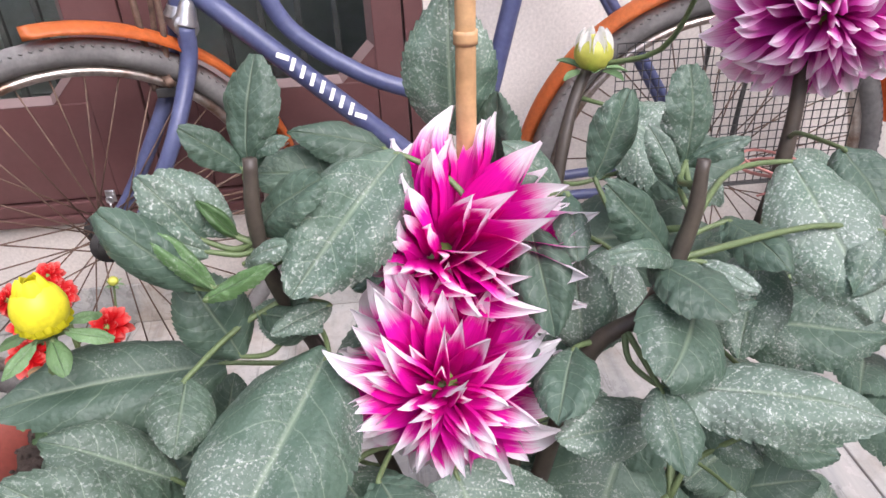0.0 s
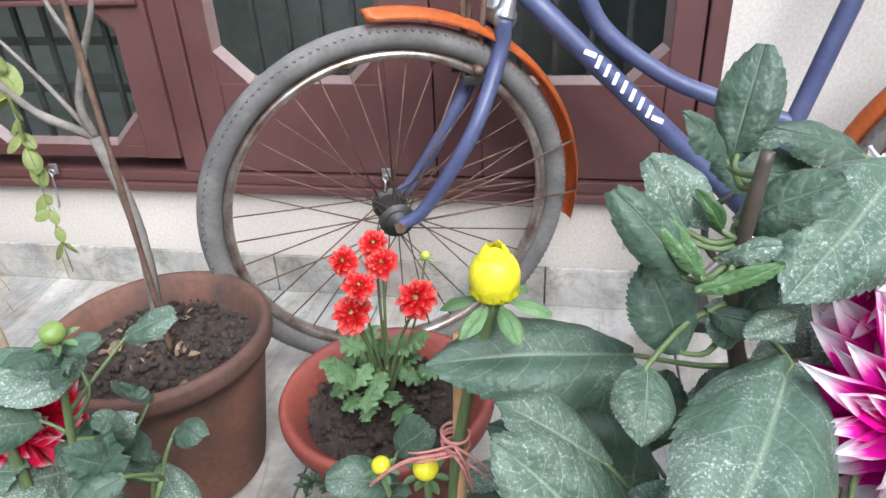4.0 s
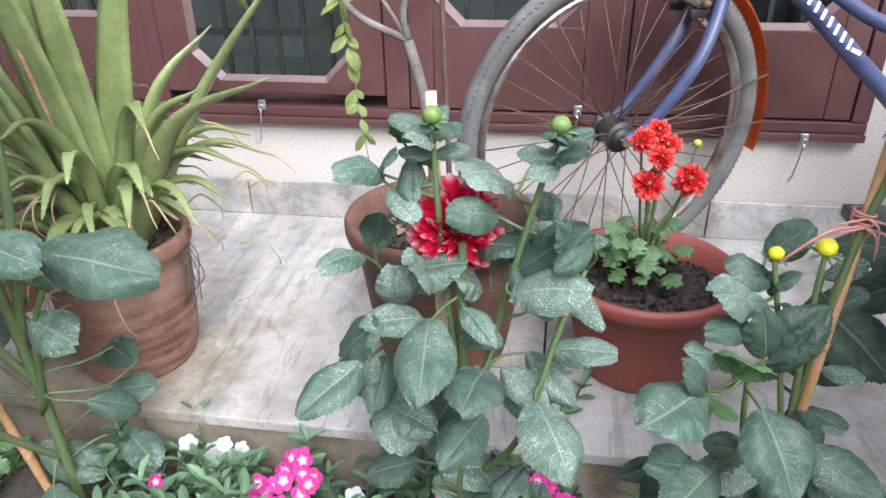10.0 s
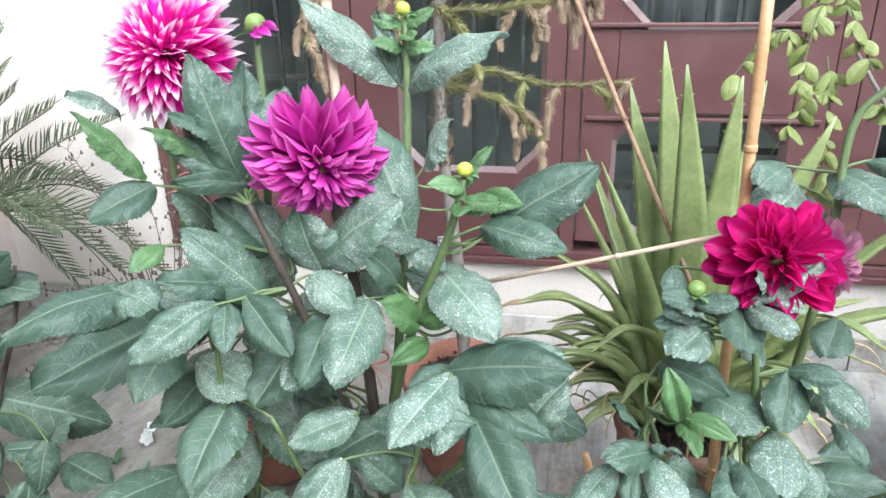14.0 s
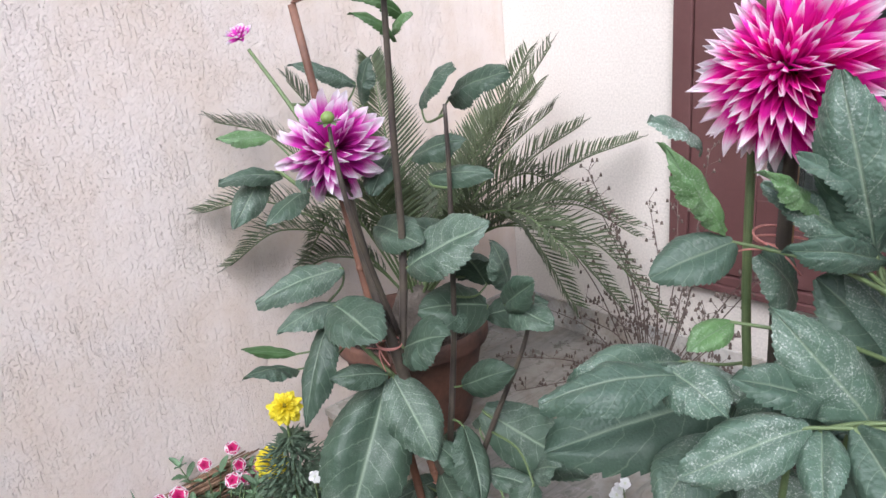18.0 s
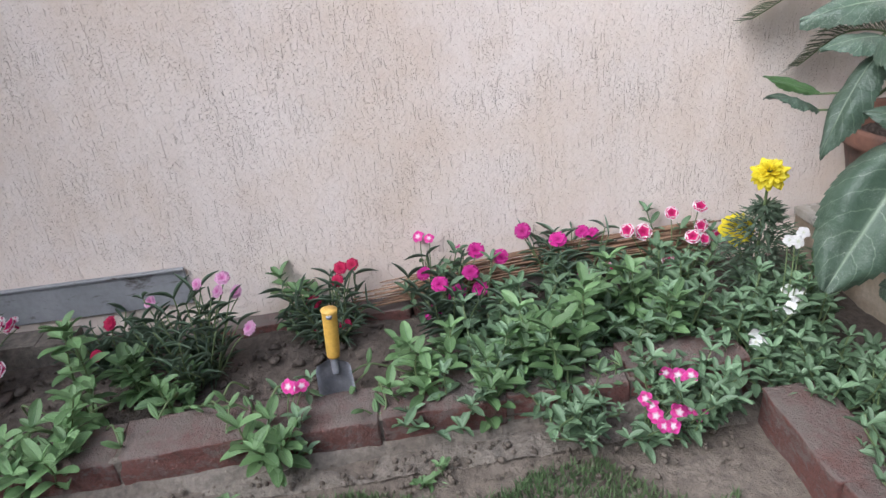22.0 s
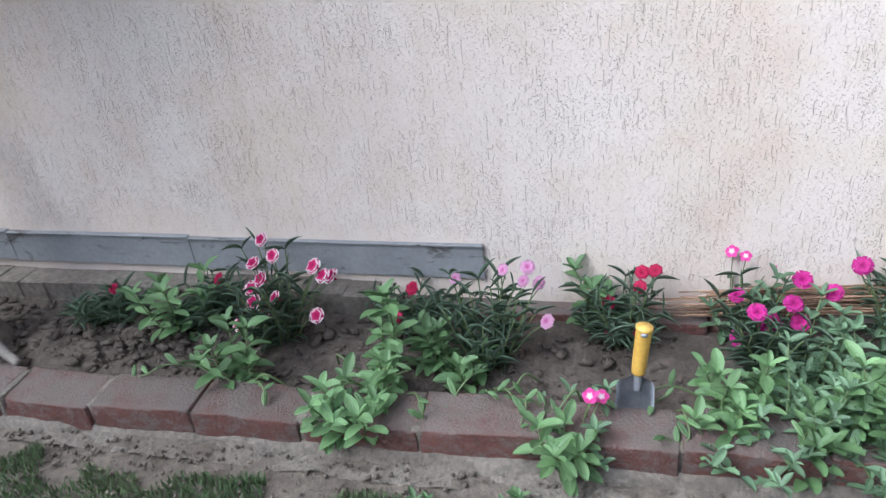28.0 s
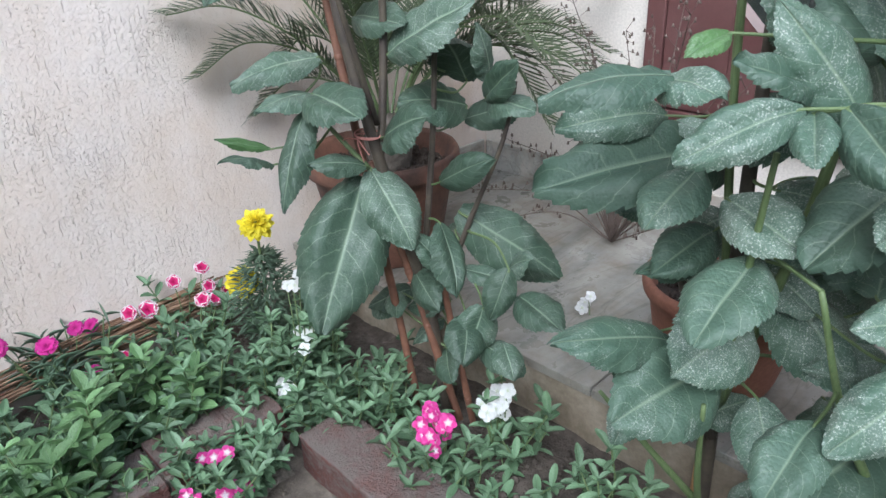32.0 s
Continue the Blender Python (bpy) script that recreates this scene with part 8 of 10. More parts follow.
leaf(LV, (0.714, -0.873, 0.370), (0.793, -0.817, 0.340), 0.50, "clean_shade", (0.4, -0.1, 0.9))
leaf(LV, (0.751, -0.790, 0.344), (0.822, -0.817, 0.403), 0.60, "clean_shade", (0.6, -0.4, 0.7))
leaf(LV, (0.614, -0.746, 0.587), (0.704, -0.681, 0.614), 0.60, "clean_shade", (0.7, -0.3, 0.7))

leaf(LV, (0.791, -0.900, 0.339), (0.779, -0.930, 0.247), 0.75, "clean_shade", (0.6, -0.3, 0.8))
leaf(LV, (0.832, -0.900, 0.284), (0.881, -0.930, 0.249), 0.80, "clean_shade", (0.6, -0.3, 0.8))
leaf(LV, (0.828, -0.880, 0.412), (0.821, -0.920, 0.331), 0.60, "clean_shade", (0.6, -0.4, 0.7))
leaf(LV, (0.833, -0.860, 0.354), (0.947, -0.900, 0.357), 0.60, "clean_shade", (0.5, -0.4, 0.8))
leaf(LV, (0.709, -0.900, 0.377), (0.671, -0.940, 0.448), 0.55, "clean_shade", (0.5, -0.4, 0.8))

for owner, bx, by, bz in ((RD, 2.597, -0.875, 0.672), (RD, 2.463, -0.852, 0.672), (MG, 1.80, -0.955, 0.778), (PD, 1.544, -0.955, 0.90), (PD, 1.448, -0.82, 1.06), (LV, 0.62, -0.90, 1.17)):
    for i in range(6):
        a = i * 2.4 + bx * 9
        z = bz - 0.014 * (i // 2)
        leaf(owner, (bx, by, z), (bx + 0.042 * math.cos(a), by + 0.032 * math.sin(a) - 0.012, z + 0.020 - 0.008 * (i % 3)), 0.55, "oval" if owner in (RD, MG) else "young", (0, -0.6, 0.7))



def fill(parent, n, lo, hi, size, kind="dahlia", seed=1):
    """More leaves within the plant's own room, turned every way a leaf hangs."""
    rnd = random.Random(seed)
    for i in range(n):
        q = Vector([rnd.uniform(a, b) for a, b in zip(lo, hi)])
        a = rnd.uniform(0, 6.283)
        d = Vector((math.cos(a), math.sin(a) * 0.8 - 0.25, rnd.uniform(-0.55, 0.35))).normalized()
        leaf(parent, q, q + d * rnd.uniform(*size), rnd.uniform(0.55, 0.75), kind, (rnd.uniform(-0.5, 0.5), -0.5, 0.8))


fill(D1, 46, (3.18, -0.84, 0.25), (3.62, -0.62, 0.70), (0.09, 0.15), "dahlia", 1)
fill(D1, 26, (3.12, -0.95, 0.15), (3.50, -0.78, 0.50), (0.08, 0.13), "dahlia", 2)
fill(YB, 9, (2.82, -0.88, 0.10), (2.96, -0.81, 0.28), (0.05, 0.08), "oval", 3)
fill(RD, 14, (2.42, -0.92, 0.12), (2.60, -0.80, 0.36), (0.06, 0.10), "oval", 4)
fill(MG, 22, (1.74, -0.95, 0.15), (2.02, -0.80, 0.55), (0.07, 0.11), "oval", 5)
fill(PD, 26, (1.25, -0.95, 0.15), (1.60, -0.76, 0.62), (0.08, 0.13), "dahlia", 6)
fill(BD, 11, (1.04, -0.90, 0.28), (1.26, -0.78, 0.64), (0.08, 0.12), "dahlia", 7)
fill(LV, 10, (0.55, -0.92, 0.15), (0.75, -0.80, 0.45), (0.07, 0.11), "clean_shade", 8)
for q in (D1, YB, RD, MG, PD, BD, LV):
    petioles(q)

# ---- stakes and ties ----
stake("bamboo_stake", (3.200, -0.82, 0.0), (3.222, -0.825, 1.08), 0.0075, BAMBOO, "smooth golden bamboo stake behind the pink dahlia")
stake("bamboo_stake", (2.885, -0.86, 0.0), (2.912, -0.855, 0.70), 0.0065, BAMBOO, "thin cane stake tied to the yellow-budded dahlia")
stake("bamboo_stake", (2.47, -0.80, 0.0), (2.452, -0.797, 0.70), 0.008, BAMBOO_PALE, "split-topped cane stake behind the red dahlia")
stake("bamboo_stake", (1.817, -0.845, 0.0), (1.70, -0.83, 0.46), 0.0075, BAMBOO, "leaning bamboo stake by the crimson dahlia")
stake("bamboo_stake", (1.885, -0.86, 0.0), (1.850, -0.86, 1.12), 0.0075, BAMBOO, "upright cane stake of the crimson dahlia")
stake("bamboo_stake", (1.385, -0.80, 0.0), (1.352, -0.845, 1.32), 0.0075, BAMBOO_PALE, "pale knotted cane stake among the dahlias")
stake("bamboo_stake", (1.13, -0.78, 0.0), (1.188, -0.895, 1.32), 0.0065, BAMBOO, "brown cane stake behind the great bloom")
stake("wooden_stake", (0.70, -0.865, 0.0), (0.57, -0.93, 0.55), 0.008, STICK_RED, "reddish stick tied to the mauve dahlia")
stake("wooden_stake", (0.735, -0.865, 0.0), (0.68, -0.90, 0.42), 0.007, STICK_RED, "brown stick at the foot of the mauve dahlia")
stake("wooden_stake", (0.62, -0.90, 0.0), (0.458, -0.957, 1.141), 0.008, STICK_RED, "tall reddish stick with a snapped top")
brk = thing("broken_stick_end", (0.458, -0.957, 1.141), "splintered stick end hanging from its snapped stake", "stick")
for i in range(5):
    part("splinter", tubed([(0.458, -0.957, 1.143), (0.50, -0.945, 1.152 + 0.003 * i), (0.535, -0.94, 1.172 + 0.006 * i)], 0.0022, 0.0012, 6, 4), STICK_RED, brk)
stake("cane", (1.545, -0.77, 0.70), (1.88, -0.885, 0.845), 0.0035, BAMBOO_PALE, "thin dry cane lying across to the crimson dahlia", 2)
stake("cane", (1.565, -0.475, 1.25), (1.88, -0.69, 0.60), 0.0042, REED, "thin dry cane leaning up through the conifer", 2)


def tie(at, r, label="pink cloth tie knotted round stake and stem"):
    ob = thing("plant_tie", at, label, "plant tie", "plant ties")
    x, y, z = at
    part("loop", ring(bmesh.new(), at, (0, 0.15, 1), r, 0.0014, 24, 6), TWINE, ob)
    part("loop", ring(bmesh.new(), (x, y, z + 0.003), (0.2, 0, 1), r * 1.05, 0.0013, 24, 6), TWINE, ob)
    for dx, dz in ((0.03, -0.02), (-0.035, -0.008), (0.015, -0.035)):
        part("end", tubed([(x, y - r, z), (x + dx * 0.6, y - r - 0.008, z + dz * 0.2), (x + dx, y - r - 0.004, z + dz)], 0.0013, 0.0009, 6), TWINE, ob)
    return ob


tie((2.905, -0.857, 0.592), 0.0105)
part("tail", tubed([(2.900, -0.868, 0.594), (2.868, -0.875, 0.588), (2.842, -0.87, 0.560), (2.833, -0.865, 0.545)], 0.0018, 0.0015, 6), TWINE, tie((2.905, -0.857, 0.602), 0.0105, "long loose pink tie round the cane"))
tie((0.585, -0.945, 0.60), 0.02, "red twine round the dark dahlia stems")
tie((0.65, -0.885, 0.33), 0.02, "red twine round the dark dahlia stems")
tie((1.40, -0.87, 0.62), 0.02, "red twine round stems and cane")
tie((1.17, -0.84, 0.48), 0.025, "red twine round stems and cane")
tie((1.165, -0.85, 0.86), 0.03, "red twine round stems and cane")
tie((3.50, -0.72, 0.74), 0.03, "pink twine round the mauve dahlia's stems")

# ---- aloe ----


def aloe_leaf(bm, pts, w, thick, spikes=True):
    """A fleshy tapered leaf, hollowed above, with teeth along both edges."""
    line = spline(pts, 7)
    n = len(line) - 1
    side = None
    rings = []
    for i, q in enumerate(line):
        d = (line[min(i + 1, n)] - line[max(i - 1, 0)]).normalized()
        if side is None:
            side = d.cross(Vector((0, 0, 1)))
            if side.length < 0.2:
                side = Vector((1, 0, 0)) - d * d.x
            side.normalize()
        side = (side - d * side.dot(d)).normalized()
        up_ = side.cross(d)
        t = i / n
        ww, tt = w * (1 - t ** 2.1) + 0.0014, thick * (1 - t ** 1.8) + 0.0012
        ring_pts = [side * ww, side * ww * 0.55 + up_ * tt * 0.15, up_ * -tt * 0.10, -side * ww * 0.55 + up_ * tt * 0.15, -side * ww, -side * ww * 0.6 - up_ * tt * 0.8, -up_ * tt, side * ww * 0.6 - up_ * tt * 0.8]
        rings.append([bm.verts.new(q + p) for p in ring_pts])
        if spikes and 0 < i < n:
            for s in (-1, 1):
                e = q + side * ww * s
                a, b, c = bm.verts.new(e - d * 0.002), bm.verts.new(e + d * 0.002), bm.verts.new(e + side * s * min(0.004, w * 0.13) + d * 0.0015)
                bm.faces.new((a, b, c))
    for a, b in zip(rings, rings[1:]):
        for k in range(8):
            bm.faces.new((a[k], a[(k + 1) % 8], b[(k + 1) % 8], b[k]))
    bm.faces.new(rings[-1])
    return bm


AL = thing("aloe_plant", (1.83, -0.57, 0.38), "big aloe with toothed fleshy leaves and dry tips", "aloe")
AC = Vector((1.866, -0.605, 0.385))
big_tips = [(1.662, -0.599, 0.80), (2.226, -0.711, 0.69), (2.23, -0.60, 0.83), (2.02, -0.62, 0.92), (1.88, -0.66, 0.98), (1.80, -0.70, 1.0), (1.74, -0.55, 0.95), (1.95, -0.50, 0.95), (1.70, -0.68, 0.86), (1.62, -0.62, 0.70), (2.10, -0.66, 0.66), (1.78, -0.60, 1.02), (1.68, -0.45, 0.82), (2.06, -0.52, 0.72)]
for i, tp in enumerate(big_tips):
    tp = Vector(tp)
    d = tp - AC
    mid = AC + d * 0.5 + Vector((0, 0, 0.02 if d.z > 0.35 else 0.07)) + Vector((d.y, -d.x, 0)) * random.uniform(-0.08, 0.08)
    start = AC + Vector((d.x, d.y, 0)) * 0.12
    part("leaf", aloe_leaf(bmesh.new(), [start, mid, tp], 0.036 if i in (3, 4, 5, 6, 11) else random.uniform(0.022, 0.030), 0.020), ALOE, AL)
ra = random.Random(21)
for i in range(95):
    a = ra.uniform(0, 6.283)
    n = ra.uniform(0.12, 0.28) * (0.7 if math.sin(a) > 0.3 else 1)
    d = Vector((math.cos(a), math.sin(a) * 0.75, 0))
    side = Vector((-d.y, d.x, 0)) * ra.uniform(-0.25, 0.25)
    lift = ra.choice((0.15, 0.35, 0.5, 0.7, 0.9, 1.2))
    start = AC + d * ra.uniform(0.02, 0.07) + Vector((0, 0, ra.uniform(0, 0.05)))
    p1 = start + d * n * 0.30 + Vector((0, 0, n * (0.20 + lift * 0.35)))
    p2 = start + (d + side * 0.6) * n * 0.68 + Vector((0, 0, n * (0.18 + lift * 0.62)))
    tp = start + (d + side) * n + Vector((0, 0, n * (lift * 0.72 - (0.05 if lift < 0.3 else 0))))
    tp.x, tp.z = max(tp.x, 1.3), max(tp.z, 0.27)
    lf = part("leaf", aloe_leaf(bmesh.new(), [start, p1, p2, tp], ra.uniform(0.010, 0.016), 0.015), ALOE, AL)
    if i % 2:
        e = (tp - p2).normalized()
        part("dry_tip", tubed([tp - e * 0.012, tp + e * 0.012, tp + e * 0.03 + Vector((0, 0, -0.008)), tp + e * 0.04 + Vector((0.004, 0, -0.022))], 0.0024, 0.0007, 6, 4), ALOE_DRY, lf, "withered curled tip")
for i in range(20):
    a = random.uniform(0, 6.283)
    d = Vector((math.cos(a), math.sin(a), 0))
    q = AC + d * random.uniform(0.10, 0.24) + Vector((0, 0, random.uniform(-0.04, 0.12)))
    part("dry_tip", tubed([q, q + d * 0.03 + Vector((0, 0, 0.01)), q + d * 0.05 + Vector((0.01, 0, -0.02)), q + d * 0.045 + Vector((0.015, 0.01, -0.045))], 0.0022, 0.0008, 6, 4), ALOE_DRY, AL, "withered curled tip")
for i in range(9):
    q = AC + Vector((0.10 + 0.02 * random.random(), -0.03 + 0.05 * random.random(), 0.0))
    part("dead_root", tubed([q, q + Vector((0.03, -0.02, -0.02)), q + Vector((0.02 + 0.03 * random.random(), -0.03, -0.06)), q + Vector((0.04 * random.random(), -0.035, -0.10))], 0.0013, 0.0008, 5, 4), TWIG, AL)

# ---- bare sapling with yellowing leaflets in the dark pot ----
SP = plant("sapling", (2.40, -0.50, 0.40), "grey-stemmed sapling with drooping yellow-green leaflets", "sapling")
grow(SP, [(2.396, -0.498, 0.38), (2.394, -0.475, 0.50), (2.380, -0.459, 0.59), (2.354, -0.451, 0.687)], 0.0100, 0.0085, BARK)
grow(SP, [(2.354, -0.451, 0.687), (2.272, -0.455, 0.728), (2.211, -0.455, 0.804), (2.166, -0.430, 0.885), (2.107, -0.400, 0.980)], 0.0068, 0.003, BARK)
grow(SP, [(2.354, -0.451, 0.687), (2.349, -0.455, 0.735), (2.377, -0.455, 0.801), (2.409, -0.455, 0.867), (2.422, -0.455, 0.957)], 0.0062, 0.003, BARK)
grow(SP, [(2.377, -0.455, 0.801), (2.348, -0.455, 0.857), (2.330, -0.455, 0.938)], 0.004, 0.002, BARK)
grow(SP, [(2.354, -0.451, 0.687), (2.307, -0.455, 0.762), (2.242, -0.455, 0.841)], 0.0045, 0.002, BARK)
for start, end, n in (((2.05, -0.44, 0.98), (2.074, -0.455, 0.735), 11), ((2.10, -0.42, 0.95), (1.98, -0.47, 0.82), 8), ((2.22, -0.43, 0.83), (2.29, -0.50, 0.50), 13), ((2.12, -0.42, 0.90), (2.25, -0.46, 0.78), 10), ((2.03, -0.42, 1.0), (1.90, -0.44, 0.93), 8), ((2.0, -0.38, 1.1), (2.12, -0.46, 0.95), 9), ((2.30, -0.43, 1.05), (2.24, -0.47, 0.88), 8), ((2.05, -0.40, 1.06), (2.0, -0.48, 0.92), 8)):
    s, e = Vector(start), Vector(end)
    mid = s.lerp(e, 0.5) + Vector((0, 0, 0.05))
    line = spline([s, mid, e], 10)
    part("leaf_stalk", tube(bmesh.new(), line, 0.0014, 0.0008, 5), STEM, SP)
    for i in range(n):
        f = 0.2 + 0.8 * i / n
        q = line[min(len(line) - 1, int(f * (len(line) - 1)))]
        for s_ in (-1, 1):
            if random.random() < 0.18:
                continue
            d = Vector((s_ * random.uniform(0.008, 0.024), random.uniform(-0.02, 0.006), random.uniform(-0.034, -0.010)))
            m, n_ = frame_at(q, q + d * random.uniform(0.8, 1.35), (random.uniform(-1.2, 1.2), -0.8, random.uniform(-0.2, 0.8)))
            piece("leaflet", LEAVES["yellow"][i % 3], m @ Matrix.Diagonal((n_ * 0.62, n_, n_, 1)), SP)
rod = thing("iron_rod", (2.425, -0.52, 0.40), "thin rusty iron rod stuck in the dark pot", "rod")
part("rod", tube(bmesh.new(), [Vector((2.432, -0.53, 0.39)).lerp(Vector((2.41, -0.51, 1.1)), i / 60) for i in range(61)], 0.0042, 0.0042, 8, True, 0.35), RUST, rod)

# ---- scarlet flowers in the red pot ----
SC = plant("scarlet_flower_plant", (2.745, -0.515, 0.33), "clump of scarlet double flowers with parted green leaves", "flower")
for (x, y, z, r) in ((2.746, -0.510, 0.575, 0.018), (2.718, -0.555, 0.574, 0.018), (2.759, -0.526, 0.557, 0.020), (2.745, -0.580, 0.556, 0.019), (2.731, -0.582, 0.516, 0.024), (2.799, -0.526, 0.505, 0.026)):
    grow(SC, [(2.745, -0.51, 0.34), ((x + 2.745) / 2, (y - 0.51) / 2, 0.43), (x, y + 0.004, z - 0.012)], 0.0025, 0.0018)
    dahlia_flower(SC, (x, y, z), (random.uniform(-0.3, 0.3), -0.6, 0.75), r * 1.08, P_REDFLOWER, 52, 0.5, 108, 0.3, 0.08, "", 0.35)
grow(SC, [(2.75, -0.51, 0.34), (2.79, -0.50, 0.45), (2.808, -0.49, 0.545)], 0.002, 0.0015)
bud(SC, (2.808, -0.49, 0.548), 0.0065, BUD_YELLOW)
rs = random.Random(31)
for i in range(34):
    a, r = rs.uniform(0, 6.283), rs.uniform(0.015, 0.055)
    d = Vector((math.cos(a), math.sin(a), 0))
    base = Vector((2.745, -0.518, 0.348)) + d * r + Vector((0, 0, rs.uniform(0.0, 0.06)))
    leaf(SC, base, base + d * rs.uniform(0.028, 0.042) + Vector((0, 0, rs.uniform(-0.018, 0.014))), rs.uniform(0.8, 1.05), "lobed", (rs.uniform(-0.5, 0.5), -0.4 + rs.uniform(-0.4, 0.4), 0.8))
    if i % 2:
        grow(SC, [(2.745 + d.x * 0.006, -0.518 + d.y * 0.006, 0.335), base - d * 0.012, base], 0.0018, 0.0012)
for i in range(10):
    a = random.uniform(0, 6.283)
    grow(SC, [(2.742 + 0.01 * math.cos(a), -0.512 + 0.01 * math.sin(a), 0.335), (2.742 + 0.03 * math.cos(a), -0.512 + 0.03 * math.sin(a), 0.40)], 0.003, 0.002)

# ---- cycad in the corner ----
CY = thing("cycad", (0.222, -0.62, 0.38), "dark green cycad with stiff arching fronds in its pot", "cycad")
CC = Vector((0.228, -0.60, 0.45))
part("trunk", lathe(bmesh.new(), [(0.0, 0.10), (0.04, 0.095), (0.055, 0.05), (0.05, -0.03)], 20, CC - Vector((0, 0, 0.05)), 0.15), TRUNK, CY)


CYCAD_BLADE = [leaf_mesh("leaflet", CYCAD, lance, 5, 1, 0.006, d, 0, 0, 0, 0, -0.006) for d in (0.06, 0.16, -0.05)]


def frond(tip, lift, n_max=0.120, pairs=54):
    """An arching stalk with two combs of narrow spaced leaflets."""
    tip = Vector(tip)
    d = tip - CC
    line = spline([CC, CC + d * 0.33 + Vector((0, 0, lift)), CC + d * 0.70 + Vector((0, 0, lift * 0.95)), tip], 12)
    fr = part("frond", tube(bmesh.new(), line, 0.0034, 0.0012, 6), STEM, CY)
    rnd = random.Random(int(abs(tip.x * 991 + tip.y * 577 + tip.z * 311) * 10))
    for i in range(pairs):
        f = 0.22 + 0.78 * (i + 0.5) / pairs
        k = f * (len(line) - 1)
        j = min(len(line) - 2, int(k))
        q = line[j].lerp(line[j + 1], k - j)
        dr = (line[j + 1] - line[j]).normalized()
        side = dr.cross(Vector((0, 0, 1)))
        side = side.normalized() if side.length > 0.15 else Vector((0.7, 0.7, 0))
        up_ = side.cross(dr)
        n = n_max * min(1, (f - 0.10) * 3.2) * (1 - 0.62 * max(0, f - 0.45) / 0.55) * rnd.uniform(0.9, 1.08)
        for s in (-1, 1):
            v = side * s * 0.80 + dr * (0.35 + 0.55 * f) + up_ * 0.30
            e = q + v.normalized() * n
            e.x = max(e.x, 0.012)
            m, n_ = frame_at(q, e, up_)
            piece("leaflet", CYCAD_BLADE[rnd.randrange(3)], m @ Matrix.Diagonal((0.0054, n_, n_, 1)), fr)


for tp, lf in (((0.05, -1.0, 0.76), 0.10), ((0.06, -0.94, 0.94), 0.10), ((0.05, -0.96, 0.63), 0.12), ((0.06, -0.76, 1.0), 0.06), ((0.10, -0.56, 1.02), 0.04), ((0.09, -0.80, 0.60), 0.14), ((0.488, -0.075, 0.774), 0.06), ((0.72, -0.30, 0.43), 0.20), ((0.22, -0.12, 0.91), 0.04), ((0.47, -0.27, 0.84), 0.05), ((0.60, -0.25, 0.62), 0.13), ((0.66, -0.40, 0.50), 0.17), ((0.55, -0.16, 0.56), 0.14), ((0.30, -0.24, 1.0), 0.03), ((0.42, -0.30, 1.02), 0.03), ((0.20, -0.20, 0.86), 0.08), ((0.72, -0.62, 0.68), 0.14), ((0.40, -0.86, 0.82), 0.08), ((0.62, -0.50, 0.52), 0.20), ((0.05, -0.42, 0.62), 0.12), ((0.05, -0.84, 0.52), 0.10), ((0.06, -0.60, 0.86), 0.05), ((0.10, -0.30, 0.72), 0.10), ((0.50, -0.40, 0.90), 0.05), ((0.40, -0.22, 0.66), 0.14)):
    frond(tp, lf)

# ---- dry weed behind the dahlias ----
seeds = bmesh.new()
DW = thing("dry_weed", (0.64, -0.26, FLOOR), "dead brown weed with dry seed heads", "dry plant")
for i in range(38):
    a = random.uniform(-0.6, 3.6)
    q = Vector((0.64, -0.26, FLOOR + 0.01))
    e = q + Vector((math.cos(a) * random.uniform(0.08, 0.36), math.sin(a) * 0.25 - 0.12, random.uniform(0.05, 0.62 if i % 3 else 0.25)))
    line = spline([q, q.lerp(e, 0.5) + Vector((0.03, 0, 0.06)), e], 8)
    tw = part("twig", tube(bmesh.new(), line, 0.002, 0.0008, 5), TWIG, DW)
    for k in range(18):
        p = line[-1 - (k % 8)] + Vector((random.uniform(-0.02, 0.02), random.uniform(-0.02, 0.02), random.uniform(-0.01, 0.025)))
        tube(seeds, [p - Vector((0, 0, 0.004)), p, p + Vector((0, 0, 0.004))], random.uniform(0.0022, 0.0045), 0.0014, 5)
        tube(seeds, [line[-1 - (k % 8)], p], 0.0006, 0.0005, 4)
tagged(part("seed_spray", seeds, TWIG, DW, "dry brown seed heads"), "dry brown seed heads", "", "", "stuff")

# ---- young conifer with whorled scaly branches ----
AR = thing("young_conifer", (1.47, -0.50, 0.35), "thin young conifer with drooping scaly branches, half dried", "conifer")
trunk_line = spline([(1.47, -0.50, 0.35), (1.455, -0.50, 0.60), (1.43, -0.50, 0.85), (1.43, -0.50, 1.1), (1.42, -0.48, 1.35)], 8)
part("trunk", tube(bmesh.new(), trunk_line, 0.013, 0.008, 10, True, 0.3), BARK, AR)


